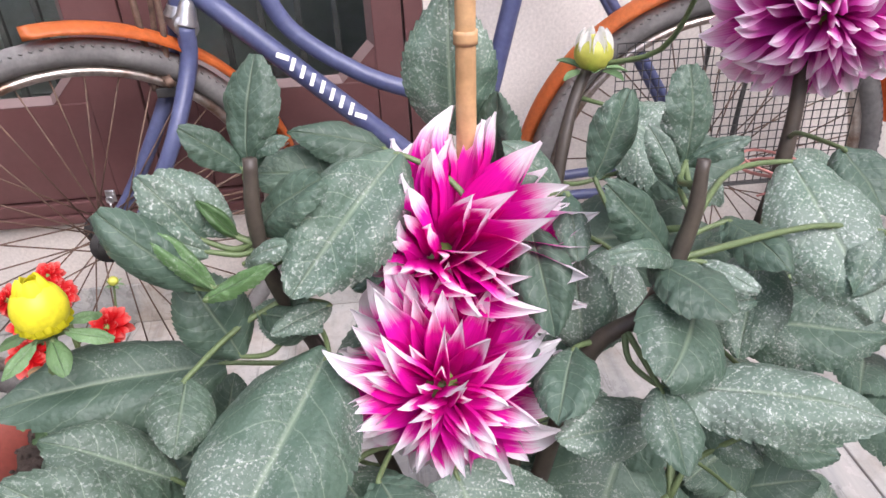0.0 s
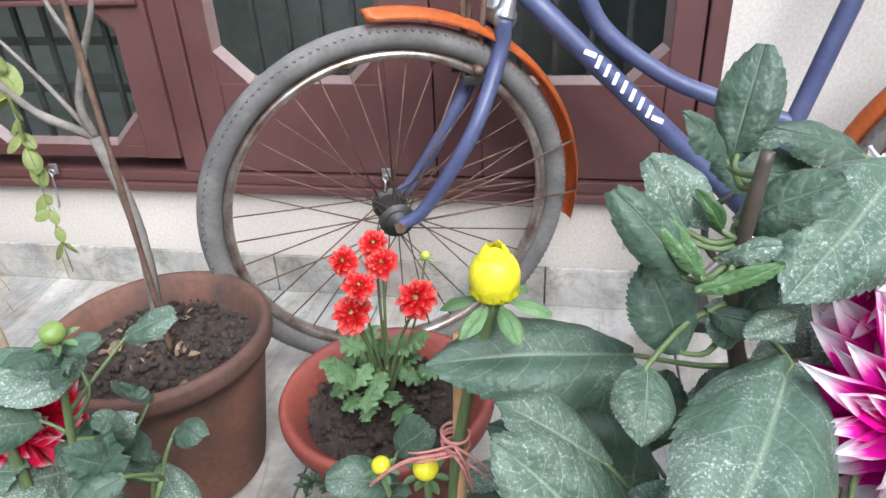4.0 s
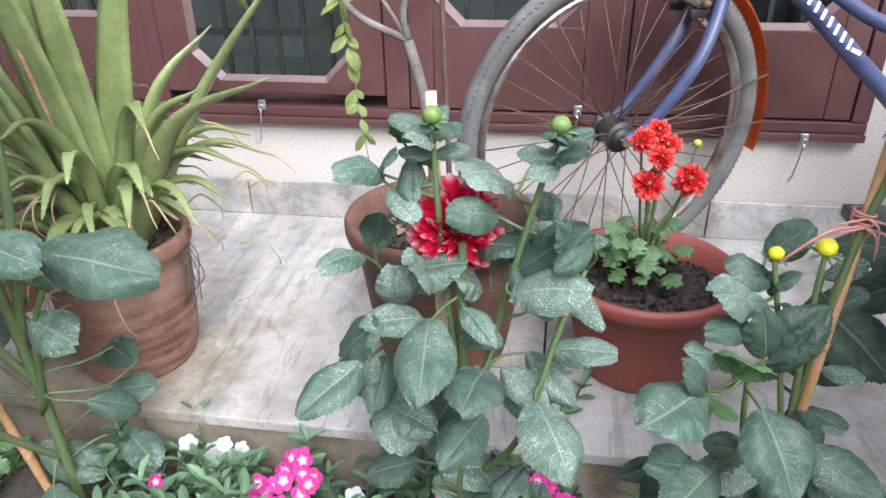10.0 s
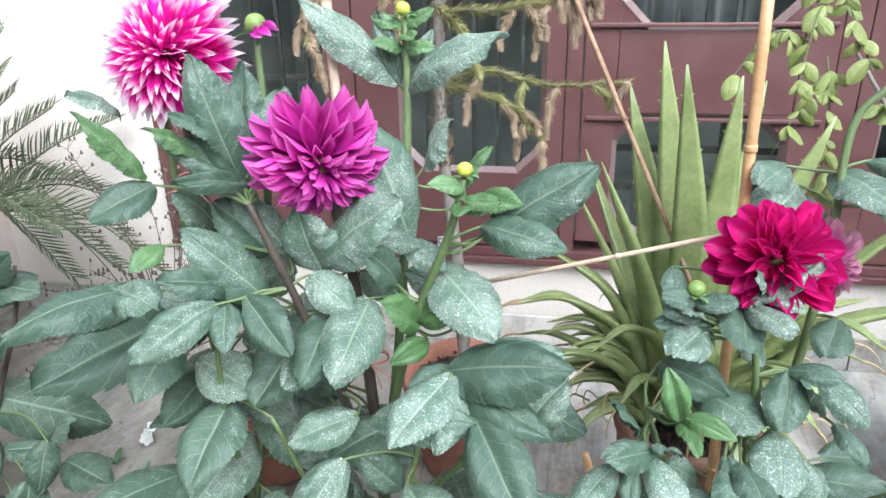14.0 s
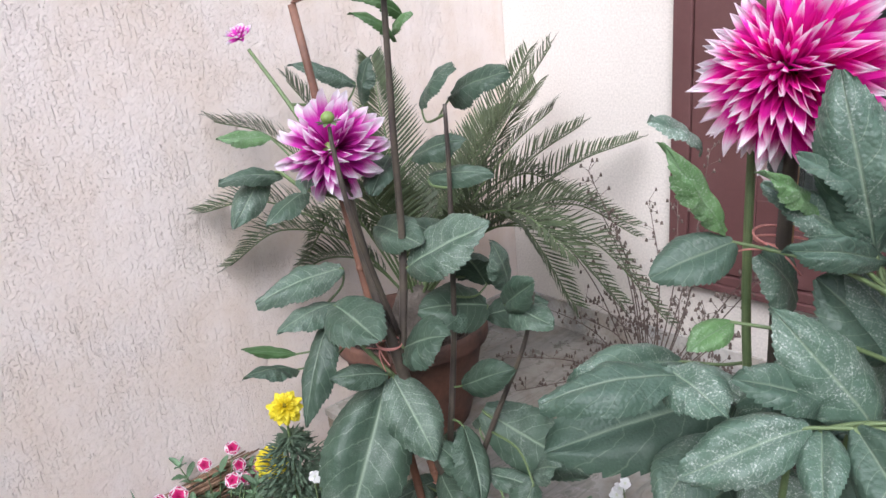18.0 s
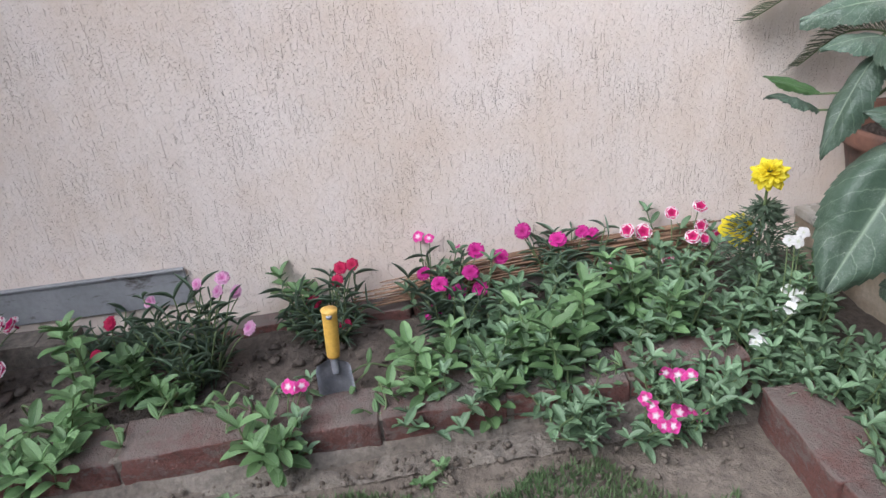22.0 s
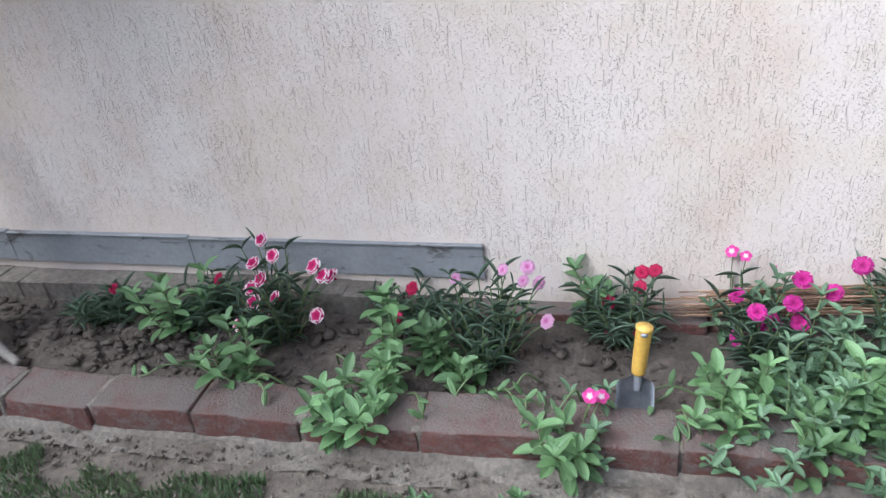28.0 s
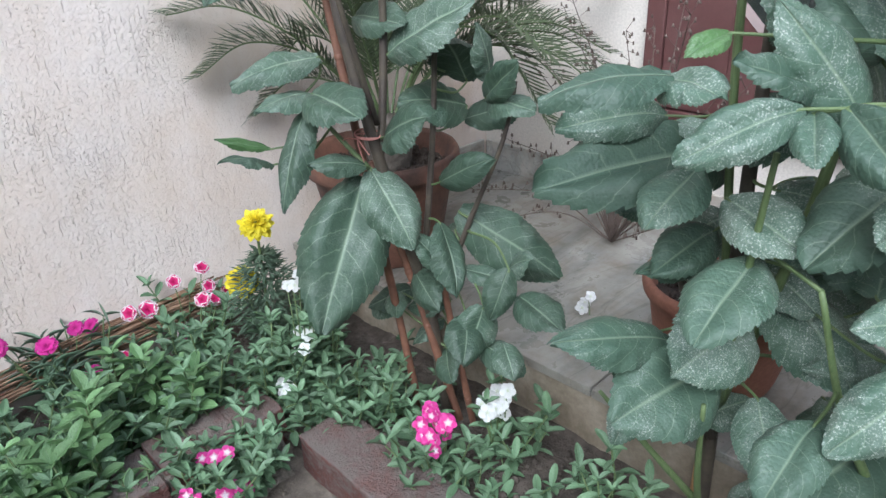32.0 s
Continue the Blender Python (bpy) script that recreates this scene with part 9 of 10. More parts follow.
def scaly_branch(start, points, r, dry):
    """A branch clad all round in short pointed scales."""
    line = [q + 0.004 * Vector((noise.noise(q * 40), noise.noise(q * 40 + Vector((5, 0, 0))), noise.noise(q * 40 + Vector((0, 5, 0))))) for q in spline([start] + points, 9)]
    br = part("branch", tube(bmesh.new(), line, r * 0.6, r * 0.35, 6), BARK, AR)
    bm = bmesh.new()
    n = len(line) - 1
    for i in range(n * 6):
        k = i / 6
        j = min(n - 1, int(k))
        q = line[j].lerp(line[j + 1], k - j)
        d = (line[j + 1] - line[j]).normalized()
        o = d.orthogonal().normalized()
        size = r * (3.3 - 1.4 * k / n) * random.uniform(0.75, 1.2)
        for s in range(4):
            a = i * 1.1 + s * 1.571 + random.uniform(-0.3, 0.3)
            out = (o * math.cos(a) + d.cross(o) * math.sin(a))
            m, n_ = frame_at(q, q + (out * random.uniform(0.7, 1.0) + d * random.uniform(0.3, 0.8)) * size, d)
            blade(bm, m @ Matrix.Diagonal((0.0026, n_, n_, 1)), lance, 2, 1, 0.05, -0.25)
    part("scale_cover", bm, NEEDLE_DRY if dry else NEEDLE, br)
    return line


TWIGS = (
    ([(1.415, -0.50, 1.19), (1.33, -0.52, 1.178), (1.254, -0.54, 1.13), (1.225, -0.55, 1.07), (1.215, -0.55, 1.017)], 0.0062, 6, True),
    ([(1.414, -0.50, 1.21), (1.30, -0.50, 1.225), (1.183, -0.50, 1.197), (1.131, -0.50, 1.159)], 0.0058, 7, False),
    ([(1.414, -0.50, 1.15), (1.50, -0.49, 1.175), (1.59, -0.48, 1.20), (1.69, -0.47, 1.20)], 0.0058, 9, True),
    ([(1.42, -0.50, 1.095), (1.524, -0.50, 1.113), (1.60, -0.50, 1.112), (1.668, -0.50, 1.105)], 0.0058, 4, False),
    ([(1.42, -0.50, 1.055), (1.529, -0.52, 1.062), (1.60, -0.52, 1.07), (1.662, -0.52, 1.09)], 0.0058, 8, True),
    ([(1.42, -0.50, 1.07), (1.46, -0.52, 1.04), (1.485, -0.53, 1.0), (1.50, -0.53, 0.955)], 0.0062, 1, True),
    ([(1.425, -0.50, 0.945), (1.52, -0.50, 0.962), (1.61, -0.50, 0.940), (1.742, -0.50, 0.945)], 0.0056, 4, False),
    ([(1.43, -0.50, 0.94), (1.50, -0.51, 0.925), (1.56, -0.51, 0.90), (1.602, -0.51, 0.850)], 0.0056, 4, True),
    ([(1.42, -0.50, 1.085), (1.385, -0.52, 1.10), (1.35, -0.53, 1.088)], 0.0054, 2, False),
    ([(1.414, -0.50, 1.17), (1.48, -0.53, 1.20), (1.56, -0.55, 1.222)], 0.0058, 3, False),
    ([(1.412, -0.49, 1.27), (1.30, -0.47, 1.31), (1.18, -0.45, 1.30)], 0.0058, 6, True),
    ([(1.412, -0.49, 1.28), (1.54, -0.47, 1.31), (1.68, -0.46, 1.29), (1.78, -0.46, 1.25)], 0.0058, 9, True),
    ([(1.415, -0.50, 1.20), (1.43, -0.40, 1.23), (1.44, -0.30, 1.20)], 0.0056, 3, True),
    ([(1.415, -0.50, 1.24), (1.45, -0.60, 1.28), (1.50, -0.68, 1.27)], 0.0056, 4, False),
)
for run, r, drops, dry in TWIGS:
    line = scaly_branch(run[0], run[1:], r, False)
    for g in range(drops):
        q = line[len(line) - 1 - int(g * len(line) * 0.62 / max(1, drops))]
        n = random.uniform(0.03, 0.085)
        k = Vector((random.uniform(-0.025, 0.025), random.uniform(-0.02, 0.02), 0))
        scaly_branch(q, [q + k - Vector((0, 0, n * 0.5)), q + k * 1.3 - Vector((0, 0, n))], 0.0046, dry or g % 2 == 0)
scaly_branch(trunk_line[14], trunk_line[16::4], 0.0085, True)

# ---- bed flowers ----


def bed_plant(at, h, kind, label, stems=9, spread=0.07):
    """A low clump: upright leafy shoots with leaves in pairs."""
    ob = plant("bedding_plant", at, label, "flower" if kind != "leafy" else "seedling", "bedding plants")
    at = Vector(at)
    fol, st = bmesh.new(), bmesh.new()
    narrow = kind == "grey"
    rnd = random.Random(int(abs(at.x * 7919 + at.y * 1543) * 10))
    for i in range(stems + (16 if narrow else 0)):
        a, r = rnd.uniform(0, 6.283), spread * math.sqrt(rnd.random())
        foot_ = at + Vector((math.cos(a) * r * 0.5, math.sin(a) * r * 0.5, -0.02))
        hh = h * rnd.uniform(0.5, 1.35)
        top = foot_ + Vector((math.cos(a) * r * 1.0, math.sin(a) * r * 1.0, hh))
        line = spline([foot_, foot_.lerp(top, 0.5) + Vector((rnd.uniform(-0.012, 0.012), rnd.uniform(-0.012, 0.012), 0)), top], 6)
        tube(st, line, 0.0022, 0.0014, 5)
        a0 = rnd.uniform(0, 6.283)
        if narrow:
            for k in range(6):
                q = line[min(len(line) - 1, int((0.1 + 0.9 * k / 5) * (len(line) - 1)))]
                for sgn in (0, math.pi):
                    b = a0 + k * 1.57 + sgn + rnd.uniform(-0.4, 0.4)
                    d = Vector((math.cos(b), math.sin(b), rnd.uniform(0.1, 1.5)))
                    m, n_ = frame_at(q, q + d.normalized() * rnd.uniform(0.035, 0.062), (0, 0, 1))
                    blade(fol, m @ Matrix.Diagonal((0.085 * n_, n_, n_, 1)), lance, 5, 1, 0.15, rnd.uniform(0.05, 0.5))
            continue
        full = {"leafy": 0.057, "herb": 0.032}.get(kind, 0.042) * (1.0 if h > 0.05 else 0.5)
        wide = {"leafy": 0.44, "herb": 0.95}.get(kind, 0.38)
        nodes = max(3, int(hh / 0.023))
        for k in range(nodes + 1):
            f = 0.12 + 0.88 * k / nodes
            q = line[min(len(line) - 1, int(f * (len(line) - 1) + 0.5))]
            crown = k == nodes
            for sgn in range(4 if crown else 2):
                b = a0 + k * 1.571 + sgn * (1.571 if crown else math.pi) + rnd.uniform(-0.25, 0.25)
                lift = rnd.uniform(0.5, 1.3) if crown else rnd.uniform(-0.25, 0.35) + 0.45 * f
                n = full * rnd.uniform(0.75, 1.15) * ((0.60 if sgn % 2 else 0.85) if crown else 1.0 - 0.15 * f)
                d = Vector((math.cos(b), math.sin(b), lift)).normalized()
                m, n_ = frame_at(q, q + d * n, (rnd.uniform(-0.35, 0.35), rnd.uniform(-0.35, 0.35), 1))
                blade(fol, m @ Matrix.Diagonal((wide * n_, n_, n_, 1)), lobed if kind == "herb" else oblong, 14 if kind == "herb" else 6, 2, 0.12, rnd.uniform(0.03, 0.26), 0, 0.05, i)
    part("stem_clump", st, STEM, ob)
    part("foliage", fol, GREYLEAF if narrow else BUSHLEAF if kind == "bush" else PLAINLEAF, ob)
    return ob


FLORETS = {}
LOBES = {
    "p": lambda t: max(0.10, math.sin(math.pi * (0.04 + 0.92 * t ** 1.5)) ** 0.7),
    "d": lambda t: max(0.10, min(1, 0.10 + t ** 1.2 * 1.2) * math.sqrt(max(0.05, 1 - (max(0, t - 0.72) / 0.28) ** 2 * 0.80))),
    "c": lambda t: max(0.1, t ** 0.8),
}


def bloom(parent, at, form, mat):
    """One open flower on its stalk: five flat lobes (p), broad fringed petals (d) or a ruffled double (c)."""
    key = (form, mat.name)
    if key not in FLORETS:
        made = []
        for v in range(2):
            bm = bmesh.new()
            n, layers = {"p": (5, 1), "d": (5, 2), "c": (7, 2)}[form]
            for lay in range(layers):
                for i in range(n):
                    a = 2 * math.pi * i / n + lay * 0.4
                    d = Vector((math.cos(a), math.sin(a), 0.05 + 0.35 * lay))
                    m, n_ = frame_at((0, 0, 0.0), d, (0, 0, 1))
                    w = {"p": 0.92, "d": 1.05, "c": 1.0}[form]
                    blade(bm, m @ Matrix.Diagonal((w, 1 - 0.25 * lay, 1, 1)), LOBES[form], 8, 3, 0.10 if form == "p" else 0.05, 0.05 + 0.15 * v + 0.06 * (i % 3), 0.0, 0.16, i + v * 7, {"p": 0.0, "d": 0.20, "c": 0.18}[form])
            tube(bm, [(0, 0, -0.9), (0, 0, -0.05)], 0.10, 0.16, 6)
            made.append(mesh_of("flower", bm, mat))
        FLORETS[key] = made
    at = Vector(at)
    rnd = random.Random(int(abs(at.x * 6007 + at.y * 3001 + at.z * 911) * 10))
    r = {"p": 0.0145, "d": 0.0200, "c": 0.0165}[form] * rnd.uniform(0.85, 1.12)
    axis = Vector((0.75 + rnd.uniform(-0.4, 0.3), -0.35 + rnd.uniform(-0.4, 0.4), 0.75)).normalized()
    if at.x > 0.9:
        axis = Vector((0.25 + rnd.uniform(-0.4, 0.4), -0.75 + rnd.uniform(-0.3, 0.3), 0.75)).normalized()
    m, _ = frame_at(at, at + axis.orthogonal(), axis)
    fl = piece("flower", FLORETS[key][rnd.randrange(2)], m @ Matrix.Diagonal((r, r, r, 1)), parent)
    o = ORIGIN[parent].translation
    foot_ = Vector((o.x + (at.x - o.x) * 0.35, o.y + (at.y - o.y) * 0.35, o.z))
    part("flower_stalk", tubed([foot_, foot_.lerp(at, 0.6) + Vector((0, 0, 0.01)), at - axis * r * 0.8], 0.0015, 0.0011, 5, 4), STEM, parent)
    return fl


bed = bed_plant((0.194, -2.722, 0.050), .17, "grey", "clump of crimson dianthus with white rims")
bloom(bed, (0.186, -2.749, 0.247), "d", P_RIM)
bloom(bed, (0.157, -2.713, 0.251), "d", P_RIM)
bloom(bed, (0.152, -2.735, 0.290), "d", P_RIM)
bloom(bed, (0.179, -2.745, 0.200), "d", P_RIM)
bloom(bed, (0.188, -2.767, 0.179), "d", P_RIM)
bloom(bed, (0.230, -2.688, 0.185), "d", P_RIM)
bloom(bed, (0.240, -2.737, 0.177), "d", P_RIM)
bloom(bed, (0.199, -2.743, 0.120), "d", P_RIM)
bloom(bed, (0.182, -2.604, 0.243), "d", P_RIM)
bloom(bed, (0.192, -2.581, 0.225), "d", P_RIM)
bloom(bed, (0.143, -2.586, 0.194), "d", P_RIM)
bloom(bed, (0.219, -2.600, 0.134), "d", P_RIM)
bloom(bed, (0.215, -2.809, 0.093), "d", P_RIM)
bed = bed_plant((0.223, -2.208, 0.050), .15, "grey", "lilac pink dianthus over grey-green leaves")
bloom(bed, (0.184, -2.175, 0.251), "c", P_LILAC)
bloom(bed, (0.169, -2.125, 0.251), "c", P_LILAC)
bloom(bed, (0.213, -2.129, 0.244), "c", P_LILAC)
bloom(bed, (0.183, -2.101, 0.222), "c", P_LILAC)
bloom(bed, (0.171, -2.282, 0.217), "c", P_LILAC)
bloom(bed, (0.225, -2.083, 0.156), "c", P_LILAC)
bed = bed_plant((0.111, -1.923, 0.050), .11, "grey", "small crimson dianthus behind the trowel")
bloom(bed, (0.067, -1.890, 0.187), "c", P_CRIM)
bloom(bed, (0.070, -1.863, 0.193), "c", P_CRIM)
bloom(bed, (0.127, -1.897, 0.187), "c", P_CRIM)
bloom(bed, (0.099, -1.960, 0.126), "c", P_CRIM)
bloom(bed, (0.136, -1.956, 0.082), "c", P_CRIM)
bloom(bed, (0.156, -1.892, 0.089), "c", P_CRIM)
bed = bed_plant((0.161, -1.646, 0.050), .12, "grey", "magenta dianthus by the wall")
bloom(bed, (0.189, -1.676, 0.177), "d", P_MAGENTA)
bloom(bed, (0.142, -1.634, 0.126), "d", P_MAGENTA)
bloom(bed, (0.149, -1.603, 0.176), "d", P_MAGENTA)
bloom(bed, (0.150, -1.585, 0.132), "d", P_MAGENTA)
bloom(bed, (0.160, -1.695, 0.092), "d", P_MAGENTA)
bloom(bed, (0.131, -1.706, 0.178), "d", P_MAGENTA)
bloom(bed, (0.145, -1.648, 0.112), "d", P_MAGENTA)
bloom(bed, (0.142, -1.533, 0.200), "d", P_MAGENTA)
bloom(bed, (0.106, -1.582, 0.205), "d", P_MAGENTA)
bed = bed_plant((0.037, -1.690, 0.050), .13, "bush", "pink-eyed phlox by the wall")
bloom(bed, (0.014, -1.705, 0.215), "p", P_HOT)
bloom(bed, (-0.012, -1.694, 0.176), "p", P_HOT)
bloom(bed, (-0.008, -1.617, 0.175), "p", P_HOT)
bloom(bed, (0.042, -1.681, 0.220), "p", P_HOT)
bed = bed_plant((0.090, -1.372, 0.060), .12, "grey", "deep magenta dianthus before the reeds")
bloom(bed, (0.101, -1.393, 0.203), "d", P_MAGENTA)
bloom(bed, (0.089, -1.333, 0.210), "d", P_MAGENTA)
bloom(bed, (0.039, -1.294, 0.176), "d", P_MAGENTA)
bloom(bed, (0.068, -1.467, 0.220), "d", P_MAGENTA)
bloom(bed, (0.106, -1.330, 0.104), "d", P_MAGENTA)
bed = bed_plant((0.113, -1.121, 0.060), .14, "bush", "white-rimmed crimson dianthus before the reeds")
bloom(bed, (0.117, -1.237, 0.210), "d", P_RIM)
bloom(bed, (0.105, -1.194, 0.195), "d", P_RIM)
bloom(bed, (0.096, -1.125, 0.229), "d", P_RIM)
bloom(bed, (0.094, -1.057, 0.235), "d", P_RIM)
bloom(bed, (0.109, -1.077, 0.168), "d", P_RIM)
bloom(bed, (0.112, -1.050, 0.159), "d", P_RIM)
bloom(bed, (0.088, -1.001, 0.150), "d", P_RIM)
bloom(bed, (0.091, -1.049, 0.184), "d", P_RIM)
bloom(bed, (0.111, -1.265, 0.115), "d", P_RIM)
bloom(bed, (0.116, -1.133, 0.111), "d", P_RIM)
bed = bed_plant((0.427, -1.045, 0.050), .13, "bush", "white phlox in the bed corner")
bloom(bed, (0.390, -1.009, 0.170), "p", P_WHITE)
bloom(bed, (0.415, -1.010, 0.173), "p", P_WHITE)
bloom(bed, (0.449, -1.041, 0.171), "p", P_WHITE)
bloom(bed, (0.403, -0.997, 0.171), "p", P_WHITE)
bloom(bed, (0.404, -1.027, 0.137), "p", P_WHITE)
bloom(bed, (0.417, -1.082, 0.093), "p", P_WHITE)
bloom(bed, (0.439, -1.095, 0.096), "p", P_WHITE)
bloom(bed, (0.432, -1.077, 0.098), "p", P_WHITE)
bloom(bed, (0.396, -1.010, 0.280), "p", P_WHITE)
bloom(bed, (0.357, -0.975, 0.276), "p", P_WHITE)
bloom(bed, (0.371, -1.011, 0.271), "p", P_WHITE)
bed = bed_plant((0.510, -1.279, 0.040), .08, "bush", "pink phlox leaning over the bricks")
bloom(bed, (0.523, -1.288, 0.113), "p", P_HOT)
bloom(bed, (0.535, -1.269, 0.118), "p", P_HOT)
bloom(bed, (0.492, -1.297, 0.097), "p", P_HOT)
bed = bed_plant((0.549, -1.354, 0.030), .06, "bush", "pink phlox fallen over the bricks")
bloom(bed, (0.545, -1.342, 0.070), "p", P_HOT)
bloom(bed, (0.534, -1.351, 0.080), "p", P_HOT)
bloom(bed, (0.583, -1.351, 0.081), "p", P_HOT)
bloom(bed, (0.599, -1.342, 0.070), "p", P_HOT)
bloom(bed, (0.571, -1.303, 0.070), "p", P_HOT)
bloom(bed, (0.559, -1.300, 0.071), "p", P_HOT)
bloom(bed, (0.566, -1.280, 0.070), "p", P_HOT)
bloom(bed, (0.579, -1.268, 0.065), "p", P_HOT)
bloom(bed, (0.602, -1.328, 0.070), "p", P_HOT)
bloom(bed, (0.585, -1.317, 0.065), "p", P_HOT)
bed = bed_plant((0.439, -2.015, 0.020), .08, "bush", "pale pink phlox growing before the bricks")
bloom(bed, (0.430, -1.987, 0.142), "p", P_HOT)
bloom(bed, (0.407, -1.967, 0.123), "p", P_HOT)
bloom(bed, (0.393, -1.983, 0.110), "p", P_HOT)
bed = bed_plant((0.118, -2.948, 0.050), .08, "grey", "lone crimson dianthus in the bed")
bloom(bed, (0.107, -2.906, 0.150), "c", P_CRIM)
bed = bed_plant((0.115, -2.412, 0.050), .07, "grey", "lone crimson dianthus in the bed")
bloom(bed, (0.109, -2.404, 0.147), "c", P_CRIM)
bloom(bed, (0.164, -2.430, 0.102), "c", P_CRIM)
bed = bed_plant((0.131, -3.214, 0.050), .06, "grey", "tiny red flower by the step")
bloom(bed, (0.105, -3.232, 0.101), "c", P_CRIM)
bed = bed_plant((2.213, -0.886, 0.040), .12, "bush", "hot pink phlox with white eyes")
bloom(bed, (2.247, -0.856, 0.179), "p", P_HOT)
bloom(bed, (2.261, -0.853, 0.180), "p", P_HOT)
bloom(bed, (2.234, -0.859, 0.155), "p", P_HOT)
bloom(bed, (2.246, -0.853, 0.149), "p", P_HOT)
bloom(bed, (2.264, -0.865, 0.162), "p", P_HOT)
bloom(bed, (2.277, -0.863, 0.150), "p", P_HOT)
bloom(bed, (2.229, -0.878, 0.148), "p", P_HOT)
bloom(bed, (2.237, -0.874, 0.151), "p", P_HOT)
bloom(bed, (2.226, -0.908, 0.139), "p", P_HOT)
bloom(bed, (2.239, -0.903, 0.135), "p", P_HOT)
bloom(bed, (2.186, -0.892, 0.119), "p", P_HOT)
bloom(bed, (2.194, -0.901, 0.123), "p", P_HOT)
bloom(bed, (2.214, -0.878, 0.096), "p", P_HOT)
bloom(bed, (2.228, -0.881, 0.098), "p", P_HOT)
bloom(bed, (2.217, -0.915, 0.120), "p", P_HOT)
bloom(bed, (2.206, -0.917, 0.122), "p", P_HOT)
bloom(bed, (2.264, -0.880, 0.136), "p", P_HOT)
bloom(bed, (2.273, -0.872, 0.147), "p", P_HOT)
bloom(bed, (2.272, -0.850, 0.139), "p", P_HOT)
bloom(bed, (2.261, -0.855, 0.146), "p", P_HOT)
bloom(bed, (2.264, -0.859, 0.180), "p", P_HOT)
bloom(bed, (2.249, -0.855, 0.170), "p", P_HOT)
bloom(bed, (2.187, -0.905, 0.108), "p", P_HOT)
bloom(bed, (2.202, -0.910, 0.115), "p", P_HOT)
bloom(bed, (2.202, -0.869, 0.120), "p", P_HOT)
bloom(bed, (2.191, -0.865, 0.129), "p", P_HOT)
bed = bed_plant((2.095, -0.827, 0.040), .12, "bush", "white phlox before the ledge")
bloom(bed, (2.105, -0.823, 0.142), "p", P_WHITE)
bloom(bed, (2.125, -0.823, 0.158), "p", P_WHITE)
bloom(bed, (2.110, -0.847, 0.138), "p", P_WHITE)
bloom(bed, (2.126, -0.817, 0.129), "p", P_WHITE)
bloom(bed, (2.149, -0.821, 0.150), "p", P_WHITE)
bloom(bed, (2.104, -0.818, 0.106), "p", P_WHITE)
bloom(bed, (2.057, -0.813, 0.141), "p", P_WHITE)
bed = bed_plant((2.469, -0.820, 0.040), .10, "bush", "pink phlox under the red dahlia")
bloom(bed, (2.480, -0.833, 0.128), "p", P_HOT)
bloom(bed, (2.491, -0.825, 0.118), "p", P_HOT)
bloom(bed, (2.488, -0.805, 0.122), "p", P_HOT)
bloom(bed, (2.476, -0.804, 0.130), "p", P_HOT)
bloom(bed, (2.460, -0.834, 0.106), "p", P_HOT)
bloom(bed, (2.471, -0.831, 0.095), "p", P_HOT)
bloom(bed, (2.469, -0.814, 0.142), "p", P_HOT)
bloom(bed, (2.461, -0.803, 0.151), "p", P_HOT)
bloom(bed, (2.357, -0.875, 0.070), "p", P_HOT)
bloom(bed, (2.371, -0.863, 0.075), "p", P_HOT)
bed = bed_plant((2.599, -0.816, 0.040), .10, "bush", "bright pink phlox cluster")
bloom(bed, (2.559, -0.854, 0.131), "p", P_HOT)
bloom(bed, (2.575, -0.849, 0.131), "p", P_HOT)
bloom(bed, (2.578, -0.833, 0.128), "p", P_HOT)
bloom(bed, (2.595, -0.824, 0.137), "p", P_HOT)
bloom(bed, (2.597, -0.810, 0.081), "p", P_HOT)
bloom(bed, (2.581, -0.819, 0.091), "p", P_HOT)
bloom(bed, (2.617, -0.801, 0.114), "p", P_HOT)
bloom(bed, (2.600, -0.791, 0.116), "p", P_HOT)
bloom(bed, (2.641, -0.830, 0.121), "p", P_HOT)
bloom(bed, (2.631, -0.833, 0.125), "p", P_HOT)
bloom(bed, (2.584, -0.840, 0.085), "p", P_HOT)
bloom(bed, (2.593, -0.830, 0.076), "p", P_HOT)
bloom(bed, (2.623, -0.843, 0.100), "p", P_HOT)
bloom(bed, (2.639, -0.852, 0.093), "p", P_HOT)
bloom(bed, (2.607, -0.827, 0.137), "p", P_HOT)
bloom(bed, (2.597, -0.820, 0.147), "p", P_HOT)
bloom(bed, (2.633, -0.812, 0.071), "p", P_HOT)
bloom(bed, (2.620, -0.809, 0.069), "p", P_HOT)
bloom(bed, (2.570, -0.840, 0.070), "p", P_HOT)
bloom(bed, (2.559, -0.838, 0.068), "p", P_HOT)
bed = bed_plant((2.324, -0.852, 0.040), .08, "bush", "single white phlox in the bed")
bloom(bed, (2.332, -0.850, 0.108), "p", P_WHITE)
bloom(bed, (2.331, -0.843, 0.087), "p", P_WHITE)
bed = bed_plant((2.011, -0.880, 0.040), .09, "bush", "lone hot pink phlox in the bed")
bloom(bed, (2.045, -0.890, 0.137), "p", P_HOT)
bed = bed_plant((2.594, -0.604, 0.040), .13, "bush", "lone hot pink phlox on a tall stalk")
bloom(bed, (2.602, -0.620, 0.168), "p", P_HOT)
bed = bed_plant((2.688, -0.677, 0.040), .09, "bush", "small pink phlox by the ledge")
bloom(bed, (2.693, -0.700, 0.117), "p", P_HOT)
bed = bed_plant((1.823, -1.072, 0.030), .09, "bush", "white phlox at the bed's edge")
bloom(bed, (1.871, -1.072, 0.109), "p", P_WHITE)
bloom(bed, (1.860, -1.086, 0.101), "p", P_WHITE)
